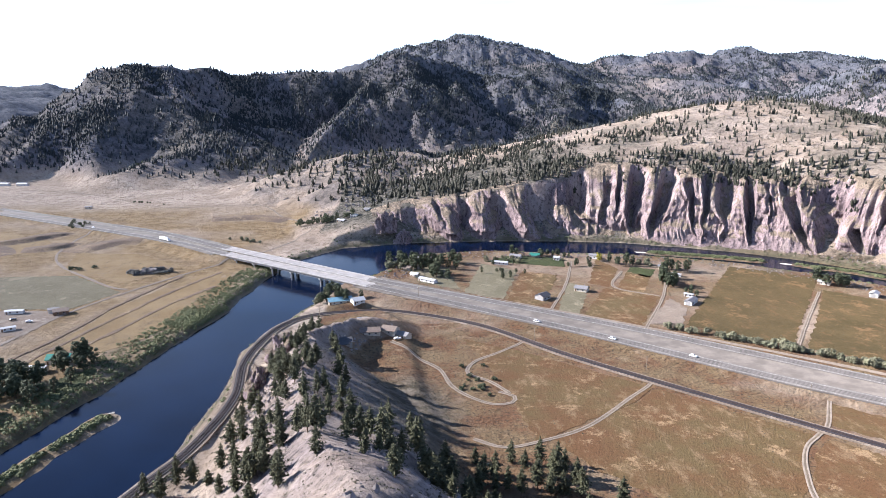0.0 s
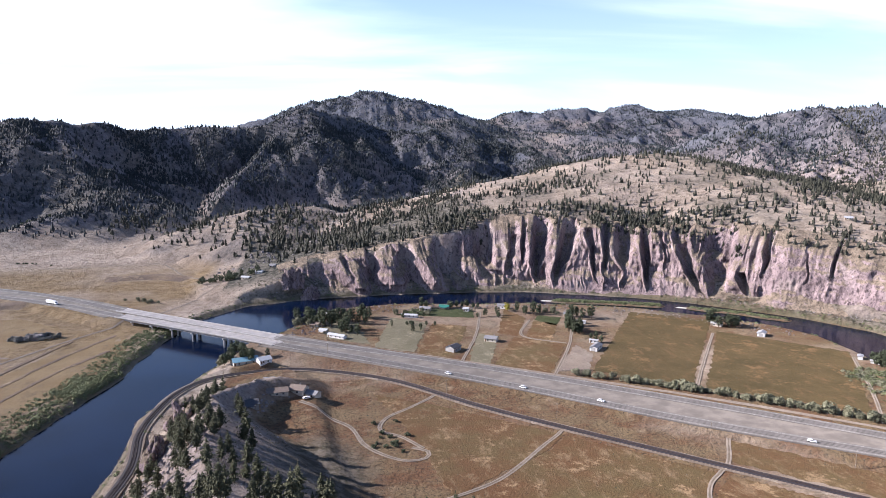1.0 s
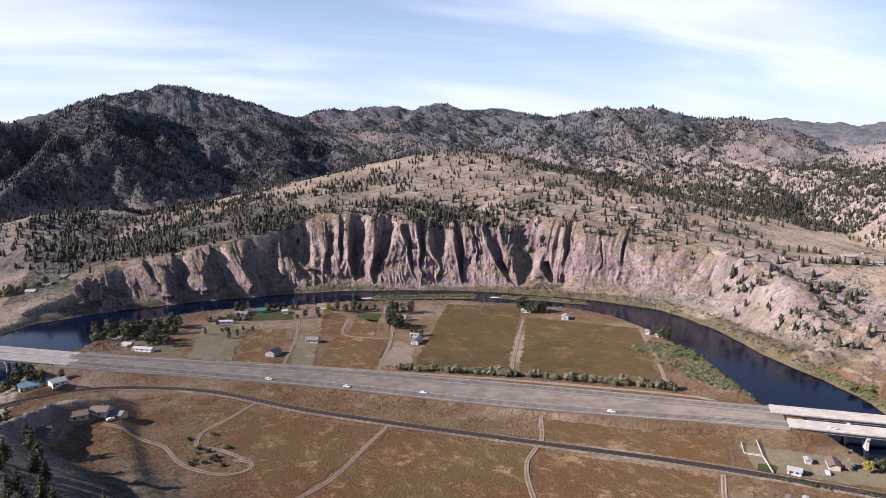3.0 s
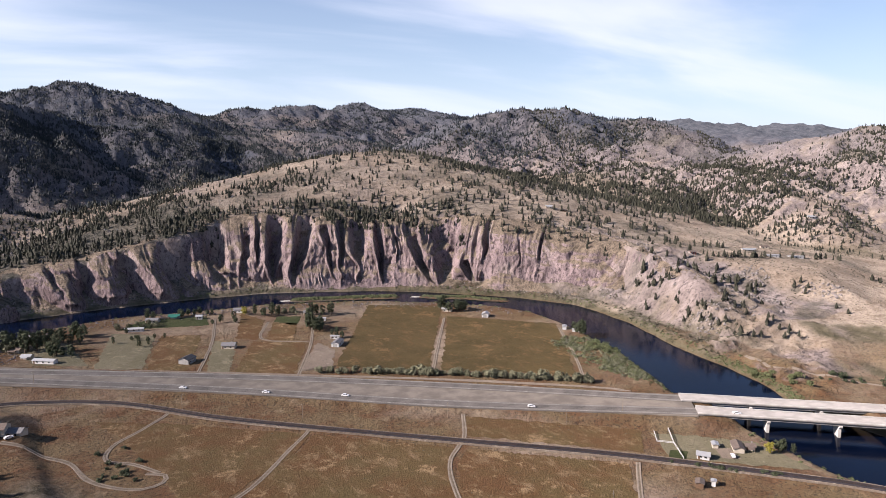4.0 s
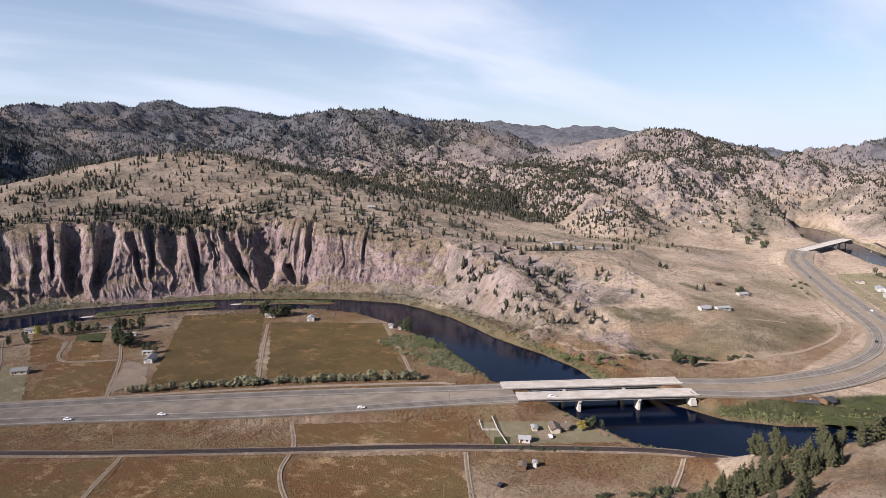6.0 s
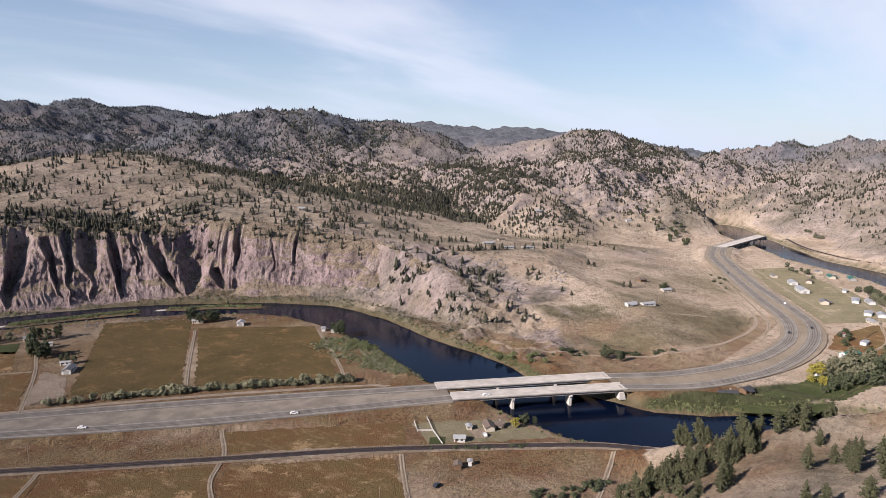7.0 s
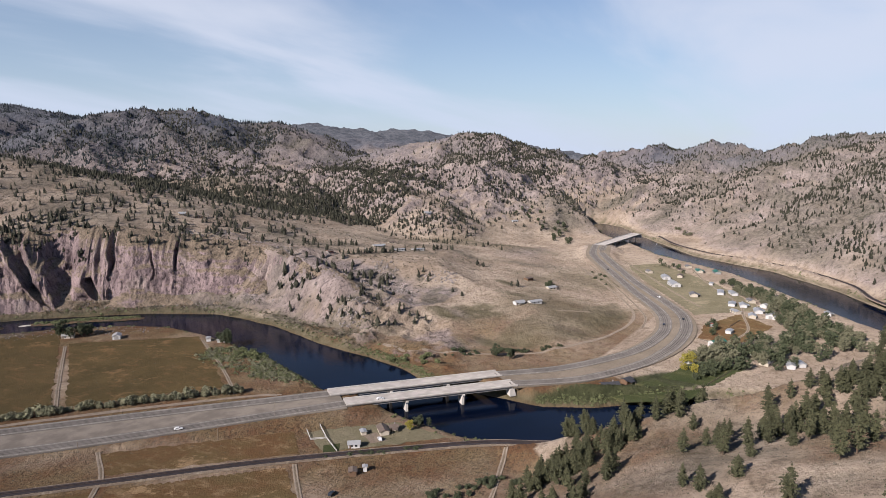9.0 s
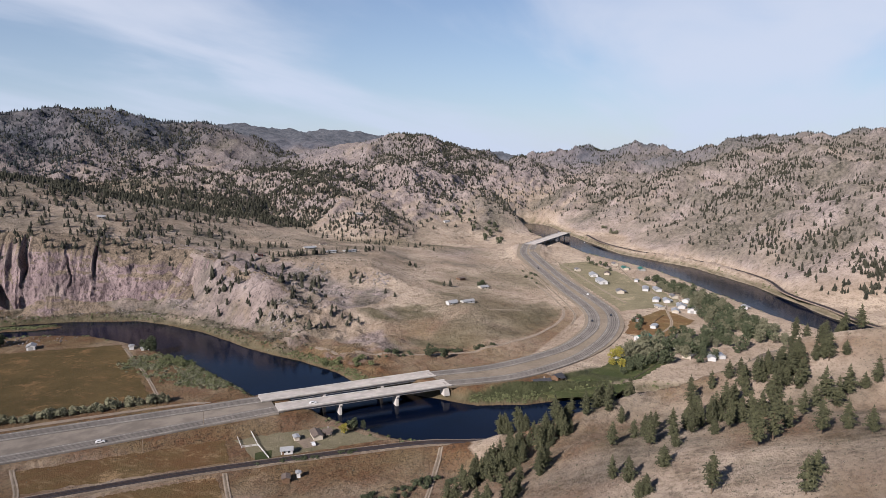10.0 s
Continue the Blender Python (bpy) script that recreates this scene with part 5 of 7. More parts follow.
# ---- highway ----
MAT["tar"] = plain("dark_wheel_worn_tar", (0.075, 0.067, 0.062), 0.95, vary=0.35, size=9)
MAT["shoulder"] = plain("oiled_gravel_median", (0.165, 0.141, 0.119), 0.95, vary=0.22, size=11, grain=0.8)
MAT["median"] = field_material("dry_gravel_and_grass_median", (0.20, 0.165, 0.128), (0.265, 0.22, 0.175), (0.17, 0.135, 0.10))
for k, seg in enumerate((HWY_MID[:3], HWY_MID[3:7], HWY_MID[7:])):
    tagged(ribbon(f"verge_{k + 1}", seg, (-18, 18), -0.3, MAT["median" if k == 2 else "shoulder"], gap=8, depth=1.2), "grey gravel and dry grass of the highway median", "verge", kind="structure")
for nm, line, cuts in (("road_north", HWY_N, ((0, 4), (4, 8), (8, 99))), ("road_south", HWY_S, ((0, 3), (3, 7), (7, 99)))):
    for a, b in cuts:
        road = tagged(ribbon(nm, line[a:b], (-5.6, 5.6), 0.0, MAT["asphalt"], gap=8, depth=0.8), "two worn grey asphalt lanes of a divided highway", "road", kind="structure")
        for o in (-4.4, 4.2):
            stripe = ribbon("edge_line", line[a:b], (o - 0.08, o + 0.08), 0.05, MAT["paint"], gap=8, depth=0.02)
            stripe.parent = road
        for o in (-1.9, 0.0, 1.8):
            ribbon("tar_seam", line[a:b], (o - 0.34, o + 0.34), 0.06, MAT["tar"], gap=8, depth=0.02, wobble=0.1).parent = road

# ---- railway ----
def rail_track(name, line, label):
    tagged(ribbon(name + "_verge", line, (-3.8, 3.8), -0.35, MAT["yard"], gap=5, depth=1.0, wobble=0.5), "pale gravel beside the railway ballast", "verge", kind="structure")
    bed = tagged(ribbon(name, line, (-2.3, 2.3), 0.0, MAT["gravel"], gap=5, depth=1.2), label, "railway", kind="structure")
    L = smooth_line(line, 1.1)
    N = normals2(L)
    T = np.stack([N[:, 1], -N[:, 0]], -1)
    V, F = [], []
    for p, n, t in zip(L, N, T):
        b = len(V)
        for dz in (0.02, 0.2):
            for sn, st in ((-1.25, -0.14), (1.25, -0.14), (1.25, 0.14), (-1.25, 0.14)):
                V.append((p[0] + n[0] * sn + t[0] * st, p[1] + n[1] * sn + t[1] * st, p[2] + dz))
        F += [(b + 4, b + 5, b + 6, b + 7), (b, b + 1, b + 5, b + 4), (b + 2, b + 3, b + 7, b + 6), (b + 1, b + 2, b + 6, b + 5), (b + 3, b, b + 4, b + 7)]
    ties = new("railway_ties", mesh_from("railway_ties", V, F, MAT["tie"], smooth=False))
    tagged(ties, "dark creosoted timber ties", kind="stuff").parent = bed
    for o in (-0.72, 0.72):
        r = ribbon("rail", [(p[0], p[1], p[2]) for p in line], (o - 0.06, o + 0.06), 0.36, MAT["steel"], gap=5, depth=-0.18)
        r.parent = bed


MAT["tie"] = plain("dark_creosoted_ties", (0.035, 0.028, 0.03), 0.9, vary=0.3, size=2)
rail_track("railway_west", RAIL, "single railway line on dark ballast")
rail_track("railway_east", RAIL_EAST, "railway line cut along the far bank")


# ---- bridges ----
def bridge(label, a, b, z, width, piers, column=False):
    """A girder bridge from a to b: deck, girders, parapets and piers down to the river bed."""
    a, b = Vector((*a, 0)), Vector((*b, 0))
    L = (b - a).length
    ob = thing("bridge", label, "bridge", Matrix.Translation((a.x, a.y, 0)) @ Matrix.Rotation(math.atan2(b.y - a.y, b.x - a.x), 4, "Z"))
    w = width / 2
    part("deck", box((-3, -w, z - 0.55), (L + 3, w, z + 0.02), 0.08), MAT["deck"], ob, "worn grey concrete deck")
    for s in (-1, 1):
        bm = box((-3, s * w - 0.2, z), (L + 3, s * w + 0.2, z + 0.85), 0.05)
        part("parapet", bm, MAT["concrete"], ob)
    for k in range(4):
        y = -w + width * (k + 0.5) / 4
        part("girder", prism([(y - 0.3, z - 2.1), (y + 0.3, z - 2.1), (y + 0.3, z - 1.9), (y + 0.12, z - 1.7), (y + 0.12, z - 0.8), (y + 0.35, z - 0.56), (y - 0.35, z - 0.56), (y - 0.12, z - 0.8), (y - 0.12, z - 1.7), (y - 0.3, z - 1.9)], 0, L), MAT["girder"], ob, "weathered steel girder")
    for end in (0, L):
        part("abutment", prism([(end - 2.2, z - 7), (end + 2.2, z - 7), (end + 1.0, z - 2.1), (end - 2.2, z - 2.1)], -w + 0.2, w - 0.2, "y"), MAT["concrete"], ob)
    for f in piers:
        x = f * L
        p = part("pier", prism([(-w + 0.4, z - 2.1), (w - 0.4, z - 2.1), (w - 0.6, z - 3.1), (0.32 * width, z - 4.2), (0.3 * width, -9), (-0.3 * width, -9), (-0.32 * width, z - 4.2), (-w + 0.6, z - 3.1)], x - 0.8, x + 0.8) if not column else prism([(-w + 0.6, z - 2.1), (w - 0.6, z - 2.1), (w - 0.6, z - 3.2), (-w + 0.6, z - 3.2)], x - 0.7, x + 0.7), MAT["concrete"], ob, "hammerhead concrete pier" if not column else "concrete pier cap")
        if column:
            for y in (-w * 0.55, w * 0.55):
                part("column", tube([(x, y, -9), (x, y, z - 3.2)], [0.85, 0.85], 12), MAT["concrete"], p)
    return ob


MAT["deck"] = plain("worn_bridge_deck", (0.33, 0.305, 0.285), 0.95, vary=0.14, size=7)
MAT["girder"] = plain("grey_painted_girder_steel", (0.33, 0.31, 0.30), 0.6, 0.2, vary=0.15, size=4)
bridge("pale concrete highway bridge with column piers over the river", (-219, 688), (-64, 571), 6.0, 11.6, (0.1, 0.24, 0.38, 0.52, 0.72, 0.9), True)
bridge("pale concrete highway bridge with column piers beside its twin", (-213, 663), (-63, 552), 6.0, 11.6, (0.1, 0.24, 0.38, 0.52, 0.72, 0.9), True)
bridge("pale concrete highway bridge on two hammerhead piers", (333, 287), (421, 215), 5.5, 11.6, (0.33, 0.68))
bridge("pale twin highway bridge on hammerhead piers over blue water", (325, 267), (408, 197), 5.5, 11.6, (0.33, 0.68))
bridge("far highway bridge on columns over the upper river", (1091, 366), (1274, 360), 8.0, 20.0, (0.15, 0.3, 0.45, 0.6, 0.75, 0.9), True)


# ---- buildings ----
def house(x, y, turn, w, d, h, walls, roof, label, category="house", name="house", z=None, pitch=0.42, windows=3, doors=1, chimney=False, porch=False, group=""):
    """A gabled building: walls, two roof slopes with eaves, doors, windows with frames, and a chimney or porch where it has one."""
    if z is None:
        z = min(at(x + dx, y + dy) for dx in (-w / 3, w / 3) for dy in (-d / 3, d / 3))
    ob = thing(name, label, category, pose(x, y, z, 0, 0, turn), group)
    rise = pitch * d / 2
    part("wall", prism([(-d / 2, -1.2), (d / 2, -1.2), (d / 2, h), (0, h + rise), (-d / 2, h)], -w / 2, w / 2), MAT[walls], ob)
    e, t = 0.55, 0.22
    for s in (-1, 1):
        o = [(0, h + rise + 0.03), (0, h + rise + t + 0.03), (s * (d / 2 + e), h - pitch * e + t + 0.03), (s * (d / 2 + e), h - pitch * e + 0.03)]
        part("roof", prism(o, -w / 2 - e, w / 2 + e), MAT[roof], ob)
    for s in (-1, 1):
        for k in range(windows):
            cx = -w / 2 + w * (k + 0.75) / (windows + 0.5)
            f = part("window", box((cx - 0.75, s * d / 2 - 0.06, 0.9), (cx + 0.75, s * d / 2 + 0.06, 2.2)), MAT["white"], ob)
            part("pane", box((cx - 0.62, s * d / 2 - 0.09, 1.02), (cx + 0.62, s * d / 2 + 0.09, 2.08)), MAT["glass"], f)
    if doors:
        part("door", box((-w / 2 + 0.6, -d / 2 - 0.09, 0), (-w / 2 + 1.6, -d / 2 + 0.02, 2.05)), MAT["brown_wall"], ob)
    if category in ("barn", "garage"):
        part("large_door", box((-w / 2 - 0.09, -1.7, 0), (-w / 2 + 0.05, 1.7, min(h, 3.0))), MAT["grey_wall"], ob)
    if chimney:
        part("chimney", box((w * 0.2 - 0.4, 0.5, h), (w * 0.2 + 0.4, 1.3, h + rise + 1.0), 0.04), MAT["boulder"], ob)
    if porch:
        p = part("porch_roof", prism([(-d / 2 - 3, h - 0.6), (-d / 2 + 0.1, h - 0.1), (-d / 2 + 0.1, h + 0.08), (-d / 2 - 3, h - 0.42)], -w / 3, w / 3), MAT[roof], ob)
        for k in (-1, 1):
            part("post", box((k * w / 3.2 - 0.1, -d / 2 - 2.8, 0), (k * w / 3.2 + 0.1, -d / 2 - 2.6, h - 0.55)), MAT["wood"], p)
    return ob


HOUSES = [
    # x, y, turn, width, depth, wall height, wall, roof, label, category
    (-34, 628, -35, 14, 9, 3.2, "cream", "roof_brown", "cream house with brown roof among cottonwoods", "house"),
    (-14, 584, -37, 25, 7, 3.0, "white", "roof_white", "long white building with pale metal roof", "house"),
    (-22, 664, -30, 12, 8, 3.0, "white", "roof_grey", "white house in riverside trees", "house"),
    (-26, 604, -30, 11, 7, 2.8, "cream", "roof_white", "small cream house with pale roof", "house"),
    (54, 650, -20, 22, 6, 2.8, "white", "roof_white", "long low white building on a lawn", "house"),
    (72, 676, -25, 16, 9, 3.2, "cream", "roof_grey", "cream riverside house with grey roof", "house"),
    (92, 682, -20, 14, 8, 3.2, "grey_wall", "roof_green", "grey riverside house with green roof", "house"),
    (112, 668, -25, 8, 7, 3.4, "white", "roof_white", "small white house beside a hedge", "house"),
    (150, 676, -30, 12, 8, 4.0, "white", "roof_grey", "white farmhouse near the river", "house"),
    (79, 533, 48, 15, 12, 4.0, "grey_wall", "roof_dark", "grey barn with dark roof on a paddock", "barn"),
    (115, 557, -28, 15, 11, 3.4, "cream", "roof_grey", "house with grey hipped roof and porch", "house"),
    (194, 522, 52, 20, 9, 3.4, "white", "roof_grey", "long white shed with grey roof", "barn"),
    (199, 541, -35, 10, 5, 2.8, "white", "roof_white", "white trailer beside tall trees", "trailer"),
    (210, 606, -30, 12, 5, 2.8, "white", "roof_white", "white trailer by farm trees", "trailer"),
    (206, 634, -30, 10, 8, 3.4, "cream", "roof_grey", "cream farmhouse behind trees", "house"),
    (351, 543, 50, 13, 9, 3.6, "white", "roof_white", "white metal barn at the field corner", "barn"),
    (330, 580, -40, 14, 8, 3.2, "cream", "roof_white", "low house behind dark trees", "house"),
    (387, 470, 50, 8, 5, 3.2, "white", "roof_white", "small white shed at the lane's end", "shed"),
    (390, 458, -40, 9, 5, 3.0, "white", "roof_white", "small white shed beside a thicket", "shed"),
    (-106, 810, -20, 12, 8, 3.2, "white", "roof_white", "white house below the rocks", "house"),
    (-120, 800, -25, 14, 8, 3.0, "cream", "roof_white", "pale house across the river", "house"),
    (-92, 822, -10, 10, 8, 3.2, "white", "roof_grey", "white house among trees across the river", "house"),
    # by the second bridge
    (284, 231, -52, 9, 7, 2.8, "white", "roof_white", "white garage with flat pale roof", "garage"),
    (308, 229, 48, 15, 7.5, 2.8, "cream", "roof_brown", "low cream ranch house with brown roof", "house"),
    (314, 226, -42, 7, 6, 2.8, "cream", "roof_brown", "wing of a cream ranch house", "house"),
    (300, 237, 50, 6, 4, 2.6, "cream", "roof_white", "small pale tank shed beside a house", "shed"),
    (258, 211, 40, 7, 5, 2.8, "brown_wall", "roof_brown", "old dark brown shed in rough pasture", "shed"),
    (264, 208, 40, 3.2, 2.6, 3.2, "white", "roof_white", "white tank box beside a shed", "shed"),
    # foot of the hill
    (-80, 510, 20, 18, 9, 3.4, "cream", "roof_blue", "house with pale blue metal roof in trees", "house"),
    (-66, 506, 30, 9, 8, 3.2, "white", "roof_white", "white wing beside a blue-roofed house", "house"),
    (-63, 402, 15, 12, 8, 3.4, "grey_wall", "roof_dark", "grey hillside house with dark roof", "house"),
    (-49, 427, 12, 14, 8, 3.2, "cream", "roof_brown", "cream hilltop house with brown roof", "house"),
    (-37, 432, -20, 13, 9, 3.4, "cream", "roof_brown", "cream hilltop house with attached garage", "house"),
    (-27, 429, -30, 9, 7, 3.0, "cream", "roof_grey", "hilltop garage beside a driveway", "garage"),
    (-54, 436, 10, 6, 5, 3.0, "white", "roof_grey", "small white hilltop shed", "shed"),
    # west bank
    (-234, 396, 10, 13, 9, 3.6, "cream", "roof_green", "cream cabin with green metal roof", "house"),
    (-238, 380, 0, 14, 8, 3.2, "cream", "roof_white", "pale house beside tall trees", "house"),
    (-250, 372, 20, 10, 8, 3.0, "brown_wall", "roof_dark", "brown riverside house in trees", "house"),
    (-291, 493, 30, 7, 6, 3.6, "white", "roof_grey", "white shed on a gravel yard", "shed"),
    (-284, 490, 30, 10, 7, 3.4, "brown_wall", "roof_brown", "brown barn on a gravel yard", "barn"),
    (-318, 490, 10, 12, 4, 3.0, "white", "roof_white", "white trailer on a gravel yard", "trailer"),
    (-318, 458, 10, 10, 3.5, 2.8, "white", "roof_white", "white camper trailer on gravel", "trailer"),
    (-300, 452, 35, 9, 3.5, 2.8, "white", "roof_white", "pale camper trailer on gravel", "trailer"),
    (-560, 1262, 10, 18, 9, 3.6, "cream", "roof_white", "long ranch house in a grove", "house"),
    (-530, 1268, 10, 14, 9, 3.2, "white", "roof_white", "white ranch building in a grove", "house"),
    (-760, 1190, 0, 34, 12, 4.0, "white", "roof_white", "long white farm shed", "barn"),
    (-725, 1190, 0, 26, 12, 4.0, "white", "roof_white", "white farm shed beside its twin", "barn"),
    (-500, 965, 10, 12, 7, 3.0, "cream", "roof_grey", "small cream roadside house on grass", "house"),
    # bench and hill
    (607, 284, -30, 13, 7, 3.0, "white", "roof_white", "low white house on the dry bench", "house"),
    (620, 273, -30, 17, 7, 3.0, "white", "roof_white", "low white house on open grass", "house"),
    (717, 296, -30, 13, 8, 3.0, "cream", "roof_white", "house beside a few dark trees", "house"),
    (697, 490, -30, 22, 6, 2.8, "white", "roof_white", "long pale trailer home on grass", "trailer"),
    (594, 512, -20, 10, 7, 3.4, "red_wall", "roof_brown", "small reddish barn by a tree row", "barn"),
    (494, 652, -40, 22, 10, 3.4, "cream", "roof_green", "cream house with green roof above cliffs", "house"),
    (556, 712, -30, 12, 8, 3.4, "cream", "roof_white", "pale house among pines on the hill", "house"),
    (572, 700, -30, 10, 6, 3.0, "brown_wall", "roof_brown", "brown cabin on the grassy hill", "house"),
    (300, 806, -40, 20, 10, 4.0, "cream", "roof_dark", "house with dark roof over the cliff edge", "house"),
    (1011, 649, -30, 18, 9, 3.6, "white", "roof_white", "far white house on the bench", "house"),
    (1174, 560, -30, 16, 9, 3.4, "white", "roof_white", "far white ranch house on grass", "house"),
    (734, 486, -30, 24, 6, 2.8, "white", "roof_white", "long pale mobile home beside a lane", "trailer"),
    (710, 530, -25, 24, 7, 3.0, "cream", "roof_white", "low pale house beyond a tree row", "house"),
    (780, 560, -30, 14, 7, 3.0, "cream", "roof_brown", "brown-roofed house on the upper bench", "house"),
    # settlement beyond the curve
    (915, 240, 40, 11, 8, 3.4, "cream", "roof_grey", "cream house on dry ground by the river", "house"),
    (884, 211, 25, 20, 11, 3.6, "white", "roof_white", "white building with an open front", "barn"),
    (843, 191, 30, 26, 12, 4.2, "white", "roof_white", "large white shed with pale roof", "barn"),
    (905, 198, 10, 15, 8, 3.0, "cream", "roof_brown", "low cream house in a yard", "house"),
    (956, 185, 25, 20, 9, 3.2, "cream", "roof_green", "riverside house with green roof", "house"),
    (958, 163, 25, 18, 9, 3.2, "grey_wall", "roof_green", "grey riverside house with green roof", "house"),
    (985, 205, 35, 12, 8, 3.2, "cream", "roof_grey", "pale riverside house with grey roof", "house"),
    (792, 158, 20, 15, 10, 3.4, "cream", "roof_grey", "grey-roofed house on mown ground", "house"),
    (871, 154, 5, 10, 5, 2.8, "white", "roof_white", "small white mobile home on grass", "trailer"),
    (823, 135, 10, 24, 8, 3.0, "white", "roof_white", "long white mobile home with a pale roof", "trailer"),
    (825, 122, 25, 20, 8, 3.0, "white", "roof_white", "pale mobile home beside its twin", "trailer"),
    (766, 114, 5, 18, 8, 3.0, "white", "roof_white", "white mobile home in a row", "trailer"),
    (731, 105, 40, 14, 7, 3.0, "cream", "roof_white", "cream mobile home beside trees", "trailer"),
    (765, 103, 15, 15, 8, 3.2, "white", "roof_white", "white house on a village road", "house"),
    (791, 99, 30, 13, 8, 3.2, "cream", "roof_grey", "cream village house with grey roof", "house"),
    (778, 81, -20, 24, 9, 3.4, "white", "roof_white", "long white village house with pale roof", "house"),
    (745, 86, 15, 18, 9, 3.2, "white", "roof_white", "broad white village house", "house"),
    (719, 88, 10, 13, 8, 3.0, "cream", "roof_white", "pale house beside a paddock", "house"),
    (727, 72, 0, 17, 11, 3.8, "white", "roof_white", "white village hall beside a lane", "barn"),
    (646, 97, -5, 11, 6, 3.0, "white", "roof_white", "white shed in a brown paddock", "shed"),
    (599, 99, -28, 18, 9, 4.0, "white", "roof_green", "white barn with dark green roof", "barn"),
    (571, 96, -20, 12, 7, 3.2, "cream", "roof_white", "pale house below the highway", "house"),
    (664, 116, 20, 9, 6, 3.4, "red_wall", "roof_brown", "small red barn by an orange hedge", "barn"),
    (584, 69, -10, 8, 5, 3.0, "white", "roof_white", "small white shed on a lawn", "shed"),
    (599, 54, 25, 12, 7, 3.2, "red_wall", "roof_white", "red house among trees", "house"),
    (767, 26, 7, 10, 7, 3.2, "white", "roof_white", "white house among cottonwoods", "house"),
    (564, 57, -15, 16, 9, 3.2, "cream", "roof_grey", "cream house with grey roof in trees", "house"),
    (565, 41, 10, 15, 7, 3.2, "white", "roof_white", "white house below the dry hill", "house"),
    (573, 35, 25, 12, 6, 3.0, "white", "roof_white", "white trailer below the dry hill", "trailer"),
    (678, 19, 10, 16, 8, 3.2, "grey_wall", "roof_blue", "house with pale blue roof in trees", "house"),
    (450, 142, -50, 18, 9, 3.4, "brown_wall", "roof_dark", "dark brown house on a green lawn", "house"),
    (466, 135, -20, 11, 8, 3.2, "brown_wall", "roof_dark", "dark wing of a riverside house", "house"),
    (536, 108, -28, 7, 5, 2.8, "white", "roof_white", "small white shed at a lawn's corner", "shed"),
    (1238, 313, 10, 26, 8, 3.4, "white", "roof_white", "long white building by the far bridge", "house"),
    (739, 334, -20, 13, 10, 3.6, "brown_wall", "roof_brown", "brown shed alone on the dry bench", "shed"),
]
for k, (x, y, turn, w, d, h, wall, roof, label, cat) in enumerate(HOUSES):
    shrink = 0.8 if x > 530 and y < 300 else 1.0 if x < -20 and 380 < y < 520 else 0.68
    w, d, h = shrink * w, shrink * d, 0.85 * h
    house(x, y, turn, w, d, h, wall, roof, label, cat, cat, pitch=0.25 if cat in ("trailer", "shed") else 0.42, windows=0 if cat in ("shed",) else 2 if w < 14 else 3, doors=cat != "shed", chimney=cat == "house" and k % 2 == 0, porch=cat == "house" and k % 3 == 0)


# ---- vehicles ----
def car(x, y, z, turn, paint, label, category="car", name="car"):
    ob = thing(name, label, category, pose(x, y, z, 0, 0, turn), "vehicles on the highway")
    body = [(-2.3, 0.35), (2.3, 0.35), (2.35, 0.7), (2.1, 0.95), (1.0, 1.02), (0.45, 1.5), (-1.35, 1.52), (-2.0, 1.05), (-2.35, 0.95)]
    bm = prism([(a, b) for a, b in body], -0.88, 0.88, "y")
    part("body", bm, MAT[paint], ob)
    part("windscreen", prism([(0.98, 1.04), (0.5, 1.46), (0.44, 1.46), (0.9, 1.02)], -0.75, 0.75, "y"), MAT["glass"], ob)
    part("side_window", box((-1.3, -0.9, 1.05), (0.5, 0.9, 1.42)), MAT["glass"], ob)
    for sx in (-1.4, 1.45):
        for sy in (-0.8, 0.8):
            part("wheel", wheel_mesh(0.34, 0.22), MAT["tyre"], ob, "", Matrix.Translation((sx, sy, 0.34)))
    return ob


def lorry(x, y, z, turn, label):
    ob = thing("lorry", label, "lorry", pose(x, y, z, 0, 0, turn), "vehicles on the highway")
    part("trailer_box", box((-9.5, -1.25, 1.2), (2.6, 1.25, 4.0), 0.06), MAT["car_white"], ob)
    cab = part("cab", prism([(3.1, 0.6), (6.6, 0.6), (6.6, 1.7), (5.4, 1.9), (5.0, 3.3), (3.1, 3.5)], -1.2, 1.2, "y"), MAT["car_white"], ob)
    part("windscreen", prism([(5.42, 2.0), (5.1, 3.1), (5.02, 3.1), (5.3, 2.0)], -1.0, 1.0, "y"), MAT["glass"], cab)
    for sx in (-8.6, -7.4, 2.2, 3.4, 5.9):
        for sy in (-1.05, 1.05):
            part("wheel", wheel_mesh(0.5, 0.3), MAT["tyre"], ob, "", Matrix.Translation((sx, sy, 0.5)))
    return ob


def on_road(line, x, lane):
    """The place and heading on a highway line at that x."""
    L = smooth_line(line, 4)
    k = int(np.argmin(np.abs(L[:, 0] - x)))
    n = normals2(L)[k]
    return L[k, 0] + n[0] * lane, L[k, 1] + n[1] * lane, L[k, 2] + 0.05, math.degrees(math.atan2(-n[0], n[1]))


